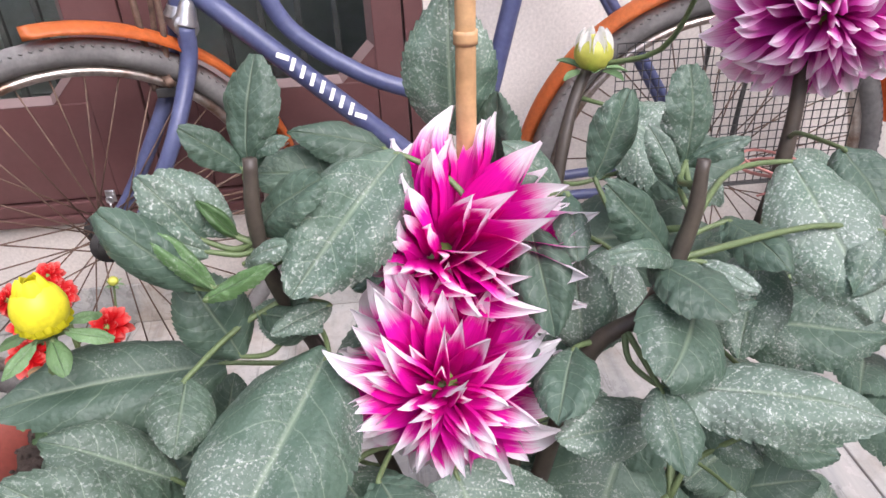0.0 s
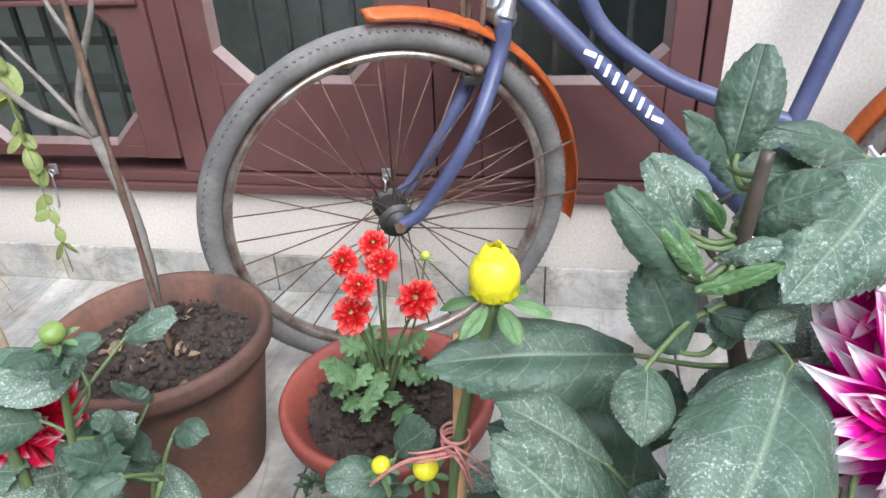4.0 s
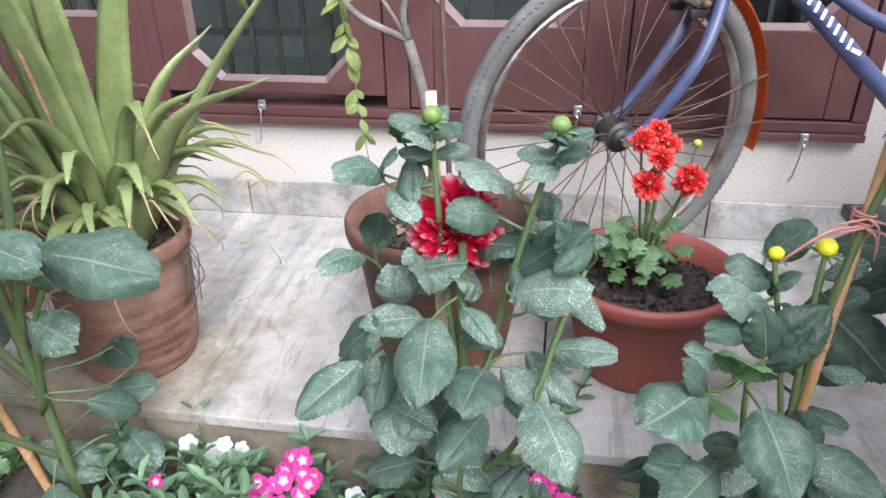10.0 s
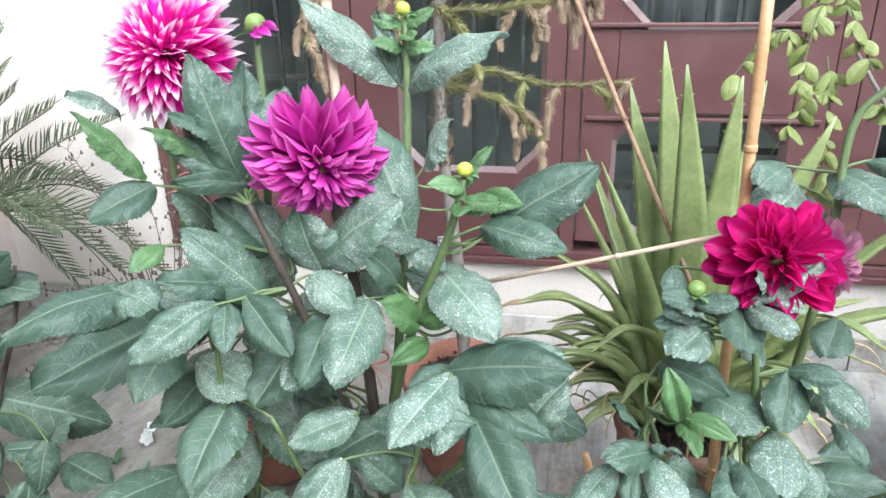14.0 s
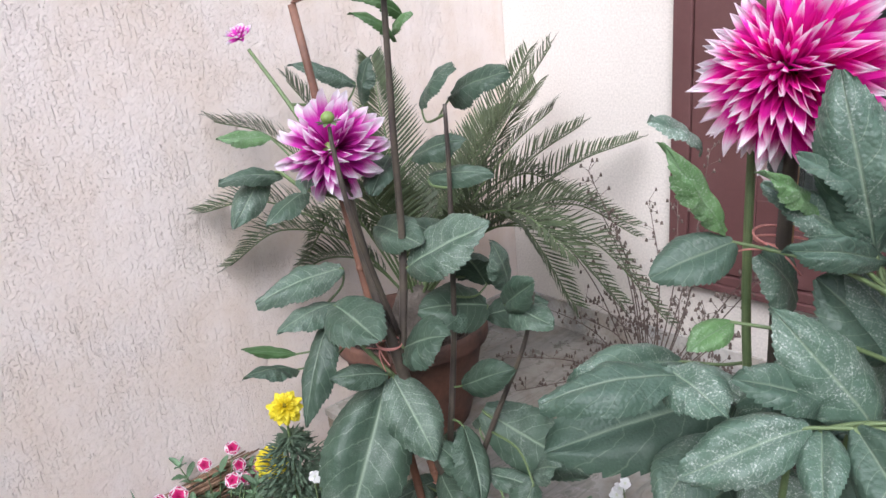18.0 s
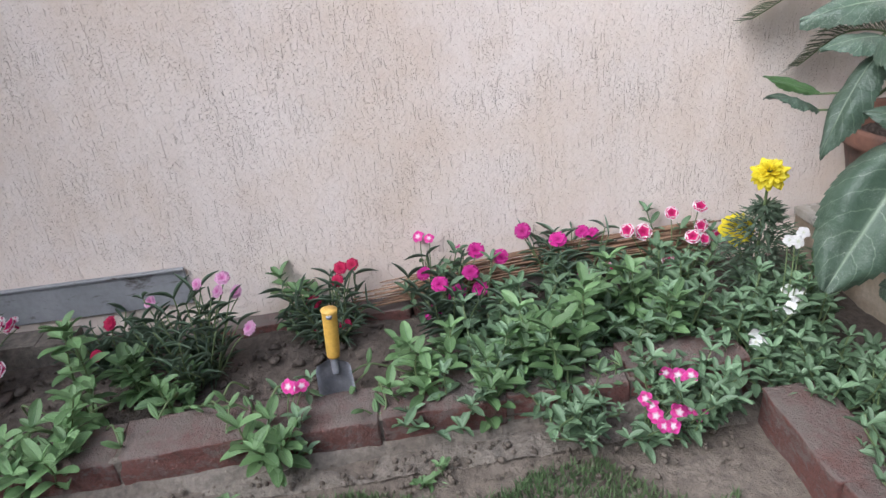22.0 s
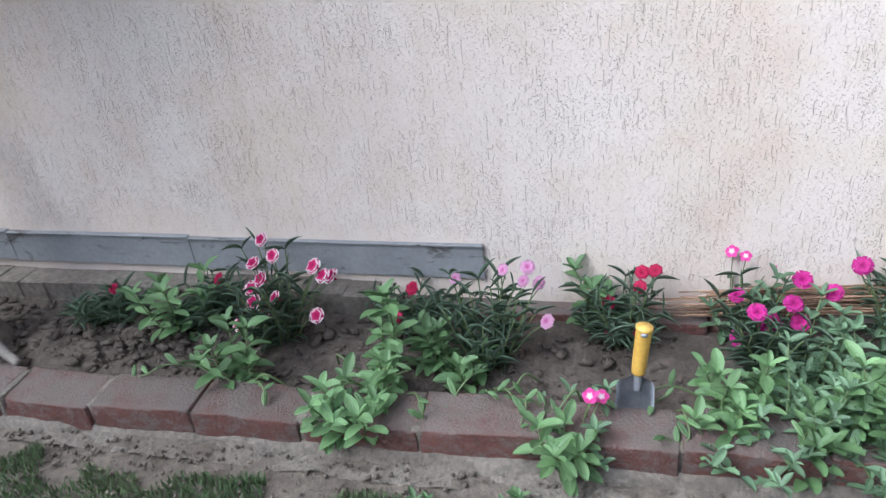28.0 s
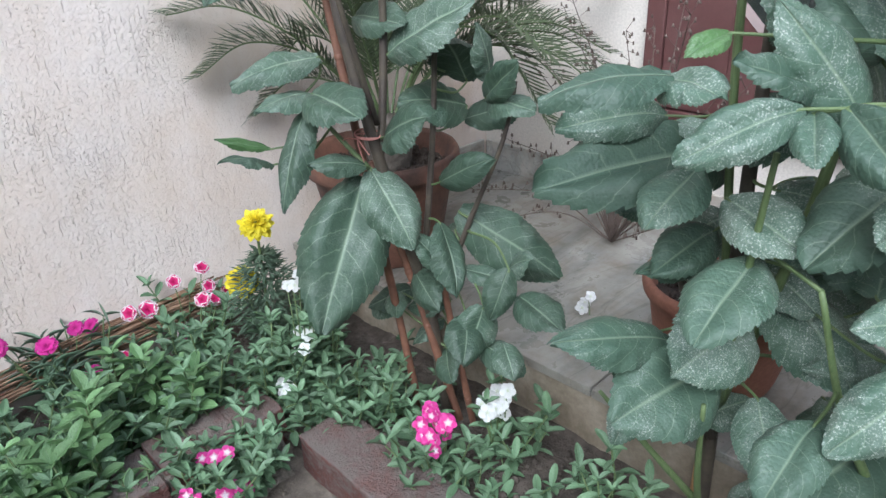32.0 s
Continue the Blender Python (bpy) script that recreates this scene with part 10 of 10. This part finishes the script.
bloom(bed, (1.854, -1.049, 0.070), "p", P_WHITE)
bloom(bed, (1.834, -1.071, 0.070), "p", P_WHITE)
bloom(bed, (1.888, -1.078, 0.091), "p", P_WHITE)
bloom(bed, (1.831, -1.074, 0.095), "p", P_WHITE)
bed = bed_plant((0.766, -0.996, 0.040), .09, "bush", "pink phlox at the dahlia's foot")
bloom(bed, (0.751, -1.001, 0.158), "p", P_HOT)
bloom(bed, (0.760, -1.003, 0.155), "p", P_HOT)
bloom(bed, (0.750, -1.019, 0.141), "p", P_HOT)
bloom(bed, (0.760, -1.022, 0.132), "p", P_HOT)
bloom(bed, (0.760, -0.988, 0.127), "p", P_HOT)
bloom(bed, (0.776, -0.986, 0.116), "p", P_HOT)
bloom(bed, (0.770, -0.978, 0.135), "p", P_HOT)
bloom(bed, (0.784, -0.987, 0.144), "p", P_HOT)
bloom(bed, (0.769, -1.029, 0.134), "p", P_HOT)
bloom(bed, (0.785, -1.032, 0.145), "p", P_HOT)
bloom(bed, (0.755, -0.991, 0.149), "p", P_HOT)
bloom(bed, (0.745, -0.989, 0.154), "p", P_HOT)
bloom(bed, (0.780, -1.019, 0.124), "p", P_HOT)
bloom(bed, (0.790, -1.026, 0.113), "p", P_HOT)
bloom(bed, (0.776, -0.989, 0.131), "p", P_HOT)
bloom(bed, (0.785, -0.984, 0.142), "p", P_HOT)
bed = bed_plant((0.812, -0.886, 0.040), .10, "bush", "white phlox by the ledge")
bloom(bed, (0.786, -0.884, 0.137), "p", P_WHITE)
bloom(bed, (0.788, -0.864, 0.141), "p", P_WHITE)
bloom(bed, (0.812, -0.869, 0.139), "p", P_WHITE)
bloom(bed, (0.811, -0.895, 0.132), "p", P_WHITE)
bloom(bed, (0.813, -0.919, 0.139), "p", P_WHITE)
bloom(bed, (0.817, -0.869, 0.160), "p", P_WHITE)
bloom(bed, (0.810, -0.880, 0.131), "p", P_WHITE)
bloom(bed, (0.778, -0.896, 0.125), "p", P_WHITE)
bloom(bed, (0.812, -0.872, 0.110), "p", P_WHITE)
bed = bed_plant((0.790, -0.573, 0.050), .10, "bush", "white phlox in shade by the ledge")
bloom(bed, (0.769, -0.564, 0.184), "p", P_WHITE)
bloom(bed, (0.782, -0.564, 0.203), "p", P_WHITE)
bloom(bed, (0.771, -0.576, 0.177), "p", P_WHITE)
bloom(bed, (0.778, -0.620, 0.084), "p", P_WHITE)
bloom(bed, (0.793, -0.609, 0.071), "p", P_WHITE)
bed = bed_plant((2.370, -0.534, 0.030), .17, "bush", "pale lilac phlox on the ledge edge")
bloom(bed, (2.272, -0.559, 0.124), "p", P_LILAC)
bloom(bed, (2.262, -0.582, 0.122), "p", P_LILAC)
bloom(bed, (2.332, -0.543, 0.111), "p", P_LILAC)

# leafy seedlings without flowers
for x, y, z, h, sp in ((0.31, -2.415, 0.04, 0.24, 0.02), (0.465, -2.42, 0.06, 0.06, 0.06), (0.44, -2.46, 0.05, 0.06, 0.06), (0.40, -2.42, 0.05, 0.11, 0.05), (0.50, -2.03, 0.05, 0.06, 0.05), (0.22, -2.34, 0.04, 0.10, 0.04), (0.268, -2.255, 0.04, 0.07, 0.05), (0.17, -3.0, 0.04, 0.14, 0.07), (0.36, -2.74, 0.05, 0.10, 0.05), (0.05, -1.99, 0.05, 0.14, 0.04), (0.40, -1.74, 0.06, 0.08, 0.05), (0.351, -1.73, 0.04, 0.09, 0.05)):
    bed_plant((x, y, z), h, "leafy", "leafy bright green zinnia seedling in the bed", 5 if sp > 0.02 else 2, sp)
for i in range(24):
    x, y = random.uniform(0.16, 0.44), random.uniform(-1.72, -1.13)
    bed_plant((x, y, 0.04), random.uniform(0.07, 0.16), "bush", "low leafy phlox clump without flowers", random.randint(4, 7), 0.085)
for i in range(12):
    bed_plant((random.uniform(0.17, 0.46), random.uniform(-1.72, -1.15), 0.045), random.uniform(0.09, 0.15), "leafy", "bright green leafy rosette among the phlox", 3, 0.03)
for i in range(9):
    bed_plant((random.uniform(0.44, 0.58), random.uniform(-1.62, -1.25), 0.05), random.uniform(0.04, 0.08), "bush", "leafy phlox shoots spilling over the bricks", 6, 0.06)
for i in range(15):
    x, y = random.uniform(0.95, 1.55) if i > 1 else 0.55 + 0.12 * i, random.uniform(-1.03, -0.83)
    bed_plant((x, y, 0.03), random.uniform(0.06, 0.11), "bush", "low leafy clump before the ledge", 7, 0.06)
for i in range(9):
    x, y = random.uniform(1.95, 3.3), random.uniform(-1.04, -0.90)
    bed_plant((x, y, 0.03), random.uniform(0.04, 0.09), "bush", "low leafy clump before the ledge", 5, 0.05)
for x, y, h in ((1.91, -0.82, 0.12), (2.01, -0.92, 0.11), (2.10, -0.965, 0.09), (2.15, -0.87, 0.12), (2.25, -0.93, 0.11), (2.32, -0.93, 0.12), (2.37, -0.94, 0.10), (2.42, -0.97, 0.09), (2.45, -0.87, 0.12), (2.49, -0.95, 0.11), (2.52, -0.85, 0.12), (2.54, -0.94, 0.10), (2.585, -0.90, 0.10), (2.40, -0.82, 0.12), (2.68, -0.83, 0.09), (2.74, -0.93, 0.09), (2.80, -0.87, 0.10), (2.86, -0.95, 0.10), (2.95, -0.90, 0.11), (2.98, -0.82, 0.10), (3.05, -0.96, 0.08)):
    bed_plant((x, y, 0.03), h, "bush", "leafy phlox clump in the bed before the ledge", 4, 0.05)
for x, y in ((1.60, -0.83), (1.66, -0.86), (1.55, -0.86), (1.60, -0.98)):
    bed_plant((x, y, 0.03), 0.075, "herb", "low bright green herb tuft in the bed", 14, 0.08)
for x, y, z in ((0.57, -2.10, 0.0), (0.565, -1.75, 0.0), (0.60, -2.26, 0.0)):
    bed_plant((x, y, z), 0.035, "leafy", "tiny weed before the bricks", 3, 0.02)

for x, y, h in ((0.36, -1.02, 0.13), (0.42, -0.97, 0.14), (0.48, -1.02, 0.11), (0.34, -0.93, 0.12), (0.45, -1.09, 0.10), (0.53, -0.97, 0.10), (0.38, -1.10, 0.11), (0.30, -1.05, 0.12), (0.58, -0.92, 0.08), (0.27, -0.90, 0.12), (0.52, -1.06, 0.07)):
    bed_plant((x, y, 0.04), h, "bush", "leafy phlox filling the corner of the bed", 8, 0.07)
for x, y, h in ((0.72, -1.00, 0.05), (0.84, -1.02, 0.06), (0.89, -0.93, 0.06)):
    bed_plant((x, y, 0.03), h, "bush", "leafy phlox at the dahlia's foot", 7, 0.06)

# trailing pale stalks looping over the bed and the bricks, with a few small leaves
rk = random.Random(17)
for i in range(18):
    y = -1.30 - 0.088 * i
    x = 0.40 + rk.uniform(-0.06, 0.03)
    tr = thing("trailing_stalk", (x, y, 0.07), "pale green trailing stalk looping over the bed", "stalk", "trailing stalks")
    pts, a = [Vector((x - 0.05, y, 0.060))], rk.uniform(-0.8, 0.8)
    for k in range(6):
        a += rk.uniform(-1.0, 1.0)
        q = pts[-1] + Vector((0.022 * math.cos(a) * (1 if pts[-1].x < 0.45 else -1), 0.030 * math.sin(a) + 0.008 * (-1) ** i, 0))
        q.z = 0.086 + 0.018 * math.sin(k * 1.3 + i)
        pts.append(q)
    part("stalk", tubed(pts, 0.0026, 0.0016, 6, 6), STEM, tr)
    for k in (3, 4, 5, 6):
        d = Vector((rk.uniform(-1, 1), rk.uniform(-1, 1), rk.uniform(0.1, 0.7))).normalized() * rk.uniform(0.022, 0.040)
        m, n_ = frame_at(pts[k], pts[k] + d, (0.2, 0, 1))
        piece("leaf", LEAVES["plain"][k % 3], m @ Matrix.Diagonal((0.36 * n_, n_, n_, 1)), tr)

# marigold
MA = plant("marigold", (0.20, -0.985, 0.05), "bushy marigold with two lemon-yellow double blooms", "marigold")
bm = bmesh.new()
for i in range(1500):
    a, u = random.uniform(0, 6.283), random.uniform(0, 1)
    r = 0.080 * math.sin(math.pi * (0.15 + 0.8 * u)) * random.uniform(0.2, 1)
    q = Vector((0.215 + r * math.cos(a), -0.975 + r * math.sin(a), 0.06 + 0.22 * u))
    d = Vector((math.cos(a), math.sin(a), random.uniform(-0.2, 0.8))).normalized()
    m, n = frame_at(q, q + d * random.uniform(0.014, 0.030), (0, 0, 1))
    blade(bm, m @ Matrix.Diagonal((0.006, n, n, 1)), lance, 3, 1, 0.03, 0.2)
part("foliage", bm, GREYLEAF, MA)
grow(MA, [(0.205, -0.98, 0.03), (0.21, -0.975, 0.2), (0.218, -0.975, 0.34)], 0.004, 0.003)
grow(MA, [(0.205, -0.98, 0.05), (0.195, -1.0, 0.13), (0.165, -1.0, 0.19)], 0.004, 0.003)
dahlia_flower(MA, (0.220, -0.976, 0.355), (0.35, -0.3, 0.85), 0.036, P_MARI, 110, 0.45, 108, 0.1, 0.1, "lemon-yellow marigold bloom", 0.25)
dahlia_flower(MA, (0.165, -1.005, 0.20), (0.7, -0.5, 0.35), 0.037, P_MARI, 110, 0.45, 108, 0.1, 0.1, "lemon-yellow marigold bloom", 0.25)

# bundle of dry reeds along the wall foot
RB = thing("reed_bundle", (0.05, -1.35, 0.10), "long bundle of dry brown reeds lying along the wall", "reed bundle")
for i in range(60):
    x0, z0 = 0.012 + 0.05 * random.random(), 0.085 + 0.065 * random.random()
    y0, y1 = -1.02 + random.uniform(-0.03, 0.06), -1.78 + random.uniform(-0.10, 0.14)
    part("reed", tube(bmesh.new(), spline([(x0, y0, z0 + 0.015), (x0 + random.uniform(-0.008, 0.012), (y0 + y1) / 2, z0 + random.uniform(0.0, 0.012)), (x0 + random.uniform(-0.004, 0.02), y1, z0 - 0.02)], 4), 0.0022, 0.0018, 5), REED, RB)

# trowel standing in the soil
TR = thing("trowel", (0.368, -1.90, 0.04), "garden trowel with a yellow handle stuck in the bed", "trowel")
hb, ht = Vector((0.370, -1.903, 0.154)), Vector((0.366, -1.896, 0.255))
part("handle", tube(bmesh.new(), [hb.lerp(ht, t) for t in (0, 0.04, 0.15, 0.5, 0.85, 0.95, 1.0)], 0.0120, 0.0155, 20), YELLOWPLASTIC, TR, "yellow plastic handle")
part("hang_hole", tube(bmesh.new(), [ht.lerp(hb, 0.06) + Vector((0.0125, 0, 0)), ht.lerp(hb, 0.12) + Vector((0.0138, 0, 0))], 0.006, 0.006, 12), BLADE, TR)
part("neck", tubed([hb + Vector((0.001, 0, 0.006)), hb + Vector((0.003, 0, -0.02)), hb + Vector((0.006, 0, -0.035))], 0.008, 0.007, 12), BLADE, TR)
bm = bmesh.new()
rows = []
for i in range(13):
    f = i / 12
    w = 0.033 * (0.32 + 0.68 * math.sin(math.pi / 2 * min(1, f / 0.16)) ** 0.6) * (1 + 0.10 * f)
    line = []
    for k in range(-4, 5):
        u = k / 4
        line.append(bm.verts.new((0.368 + 0.004 * f + 0.010 * u * u, -1.907 + w * u, 0.150 - 0.105 * f)))
    rows.append(line)
for a, b in zip(rows, rows[1:]):
    for k in range(8):
        bm.faces.new((a[k], a[k + 1], b[k + 1], b[k]))
bmesh.ops.solidify(bm, geom=bm.faces[:], thickness=0.002)
part("blade", bm, BLADE, TR, "scuffed dark steel scoop")

# clods and crumbs of soil
bm = bmesh.new()
bm2 = bmesh.new()


def crumb(b, x, y, z, r):
    res = bmesh.ops.create_icosphere(b, subdivisions=1, radius=r)
    for v in res["verts"]:
        v.co = Vector((x, y, z)) + v.co * (1 + 0.7 * noise.noise(v.co * (1.5 / r) + Vector((x * 50, y * 50, 0))))


for i in range(520):
    crumb(bm, random.uniform(0.10, 0.40), random.uniform(-4.2, -1.8), 0.038, random.uniform(0.0015, 0.006) * (1.5 if random.random() < 0.12 else 1))
for i in range(350):
    crumb(bm, random.uniform(0.55, 3.0), random.uniform(-1.02, -0.80), 0.038, random.uniform(0.003, 0.009))
for i in range(900):
    crumb(bm2, 0.50 + abs(random.gauss(0, 0.09)), random.uniform(-4.2, -1.2), 0.004, random.uniform(0.0015, 0.006))
rc = random.Random(77)


def clod(b, x, y, z, r):
    """A broken lump of soil, flat-sided and half sunk."""
    res = bmesh.ops.create_icosphere(b, subdivisions=1, radius=1)
    sx, sy, sz = rc.uniform(0.7, 1.7), rc.uniform(0.7, 1.7), rc.uniform(0.35, 0.7)
    for v in res["verts"]:
        k = 1 + 0.55 * rc.uniform(-1, 1)
        v.co = Vector((x + v.co.x * r * sx * k, y + v.co.y * r * sy * k, z + v.co.z * r * sz * k))


for i in range(430):
    y = -2.55 - 1.15 * rc.random() ** 0.8 if i < 340 else rc.uniform(-2.6, -1.80)
    clod(bm, rc.uniform(0.09, 0.35), y, 0.040, 0.004 + 0.011 * rc.random() ** 1.8 * (1.2 if i < 340 else 0.8))
tagged(solid("soil_crumbs", bm, SOIL, "dark crumbs of soil scattered over the beds", "soil", "stuff", flat=False))
tagged(solid("dry_crumbs", bm2, SOIL_DRY, "dry crumbs of earth before the bricks", "soil", "stuff", flat=False))

# short lawn grass
verts, faces = [], []
rg = random.Random(4)
for i in range(90000):
    x, y = 0.56 + 2.2 * rg.random() ** 1.9, rg.uniform(-3.9, -1.25)
    edge = 0.585 + 0.04 * noise.noise((y * 4, 0, 0)) + max(0, (y + 1.45) * 0.6)
    if x < edge or noise.noise((x * 7, y * 7, 1)) < 0.05 - 5.0 * (x - edge):
        continue
    h, a, b = rg.uniform(0.007, 0.020), rg.uniform(0, 6.283), rg.uniform(0, 6.283)
    dx, dy = 0.0015 * math.cos(a), 0.0015 * math.sin(a)
    lx, ly = 0.016 * math.cos(b) * rg.random(), 0.016 * math.sin(b) * rg.random()
    n = len(verts)
    verts += [(x - dx, y - dy, -0.006), (x + dx, y + dy, -0.006), (x + lx * 0.5 + dx * 0.7, y + ly * 0.5 + dy * 0.7, h * 0.6), (x + lx * 0.5 - dx * 0.7, y + ly * 0.5 - dy * 0.7, h * 0.6), (x + lx, y + ly, h)]
    faces += [(n, n + 1, n + 2, n + 3), (n + 3, n + 2, n + 4)]
me = bpy.data.meshes.new("grass")
me.from_pydata(verts, [], faces)
me.materials.append(GRASS)
tagged(new("grass", me), "thin short lawn grass, half dry", "grass", "", "stuff")

# tree beside the wall
TREE = thing("tree", (0.29, -3.53, 0.03), "small grey-barked tree leaning beside the garden wall", "tree")
tl = spline([(0.30, -3.52, 0.0), (0.29, -3.535, 0.10), (0.285, -3.60, 0.35), (0.29, -3.70, 0.70), (0.32, -3.82, 1.15), (0.40, -3.86, 1.6), (0.5, -3.8, 2.0)], 8)
bm = bmesh.new()
tube(bm, tl, 0.078, 0.030, 22, True, 0.10)
for v in bm.verts:
    if v.co.z < 0.16:
        c = tl[0].lerp(tl[8], max(0, v.co.z) / 0.1)
        v.co += (v.co - Vector((c.x, c.y, v.co.z))) * (0.35 * (1 - max(0, v.co.z) / 0.16) ** 2)
    v.co += 0.004 * Vector((noise.noise(v.co * 28), noise.noise(v.co * 28 + Vector((7, 0, 0))), 0))
part("trunk", bm, TRUNK, TREE)
for i, (s, e) in enumerate((((0.32, -3.82, 1.15), (0.55, -3.35, 1.75)), ((0.40, -3.86, 1.6), (0.20, -3.3, 2.1)), ((0.35, -3.84, 1.35), (0.9, -3.9, 1.8)), ((0.29, -3.70, 0.75), (0.50, -3.50, 0.98)), ((0.45, -3.83, 1.8), (0.35, -2.9, 2.2)), ((0.5, -3.8, 2.0), (0.8, -3.2, 2.3)))):
    s, e = Vector(s), Vector(e)
    limb = part("limb", tubed([s, s.lerp(e, 0.5) + Vector((0, 0, 0.06)), e], 0.018 if i != 3 else 0.006, 0.006 if i != 3 else 0.003, 10), TRUNK, TREE)
bm = bmesh.new()
rt = random.Random(9)
# Several clumps are added out of view, some hanging free, to shade the wall.
for c, rad, n in (((0.45, -3.52, 1.82), 0.42, 1500), ((0.23, -3.30, 1.16), 0.16, 520), ((0.24, -3.48, 1.30), 0.22, 800), ((0.55, -3.35, 1.80), 0.30, 420), ((0.20, -3.3, 2.10), 0.36, 460), ((0.9, -3.9, 1.9), 0.40, 380), ((0.48, -3.52, 0.98), 0.09, 90), ((0.35, -2.9, 2.25), 0.36, 420), ((0.8, -3.2, 2.35), 0.40, 420), ((0.3, -3.9, 2.1), 0.42, 900), ((0.42, -3.70, 1.62), 0.27, 2600)):
    for i in range(n):
        q = Vector(c) + Vector((rt.gauss(0, 0.5), rt.gauss(0, 0.5), rt.gauss(0, 0.38))) * rad
        q.x = max(q.x, 0.03)
        d = Vector((rt.uniform(-1, 1), rt.uniform(-1, 1), rt.uniform(-0.8, 0.3))).normalized()
        m, n_ = frame_at(q, q + d * (rt.uniform(0.05, 0.09) if n == 2600 else rt.uniform(0.025, 0.05)), (rt.uniform(-0.4, 0.4), rt.uniform(-0.4, 0.4), 1))
        blade(bm, m @ Matrix.Diagonal((0.45 * n_, n_, n_, 1)), oval, 4, 1, 0.15, 0.1)
part("crown", bm, PLAINLEAF, TREE)
LOG = thing("cut_branch", (0.36, -3.36, 0.06), "short cut branch lying on the soil by the tree", "branch")
part("wood", tubed([(0.30, -3.47, 0.11), (0.345, -3.38, 0.075), (0.375, -3.31, 0.06)], 0.012, 0.010, 12, 6, 0.3), BARK, LOG)
for x, y, r in ((0.15, -3.3, 0.02), (0.2, -3.25, 0.016)):
    st = thing("dry_stick", (x, y, 0.05), "dry twig lying on the dark soil", "stick", "dry sticks")
    part("twig", tubed([(x - 0.05, y - 0.04, 0.055), (x, y, 0.06), (x + 0.06, y + 0.05, 0.055)], 0.003, 0.002, 6), TWIG, st)
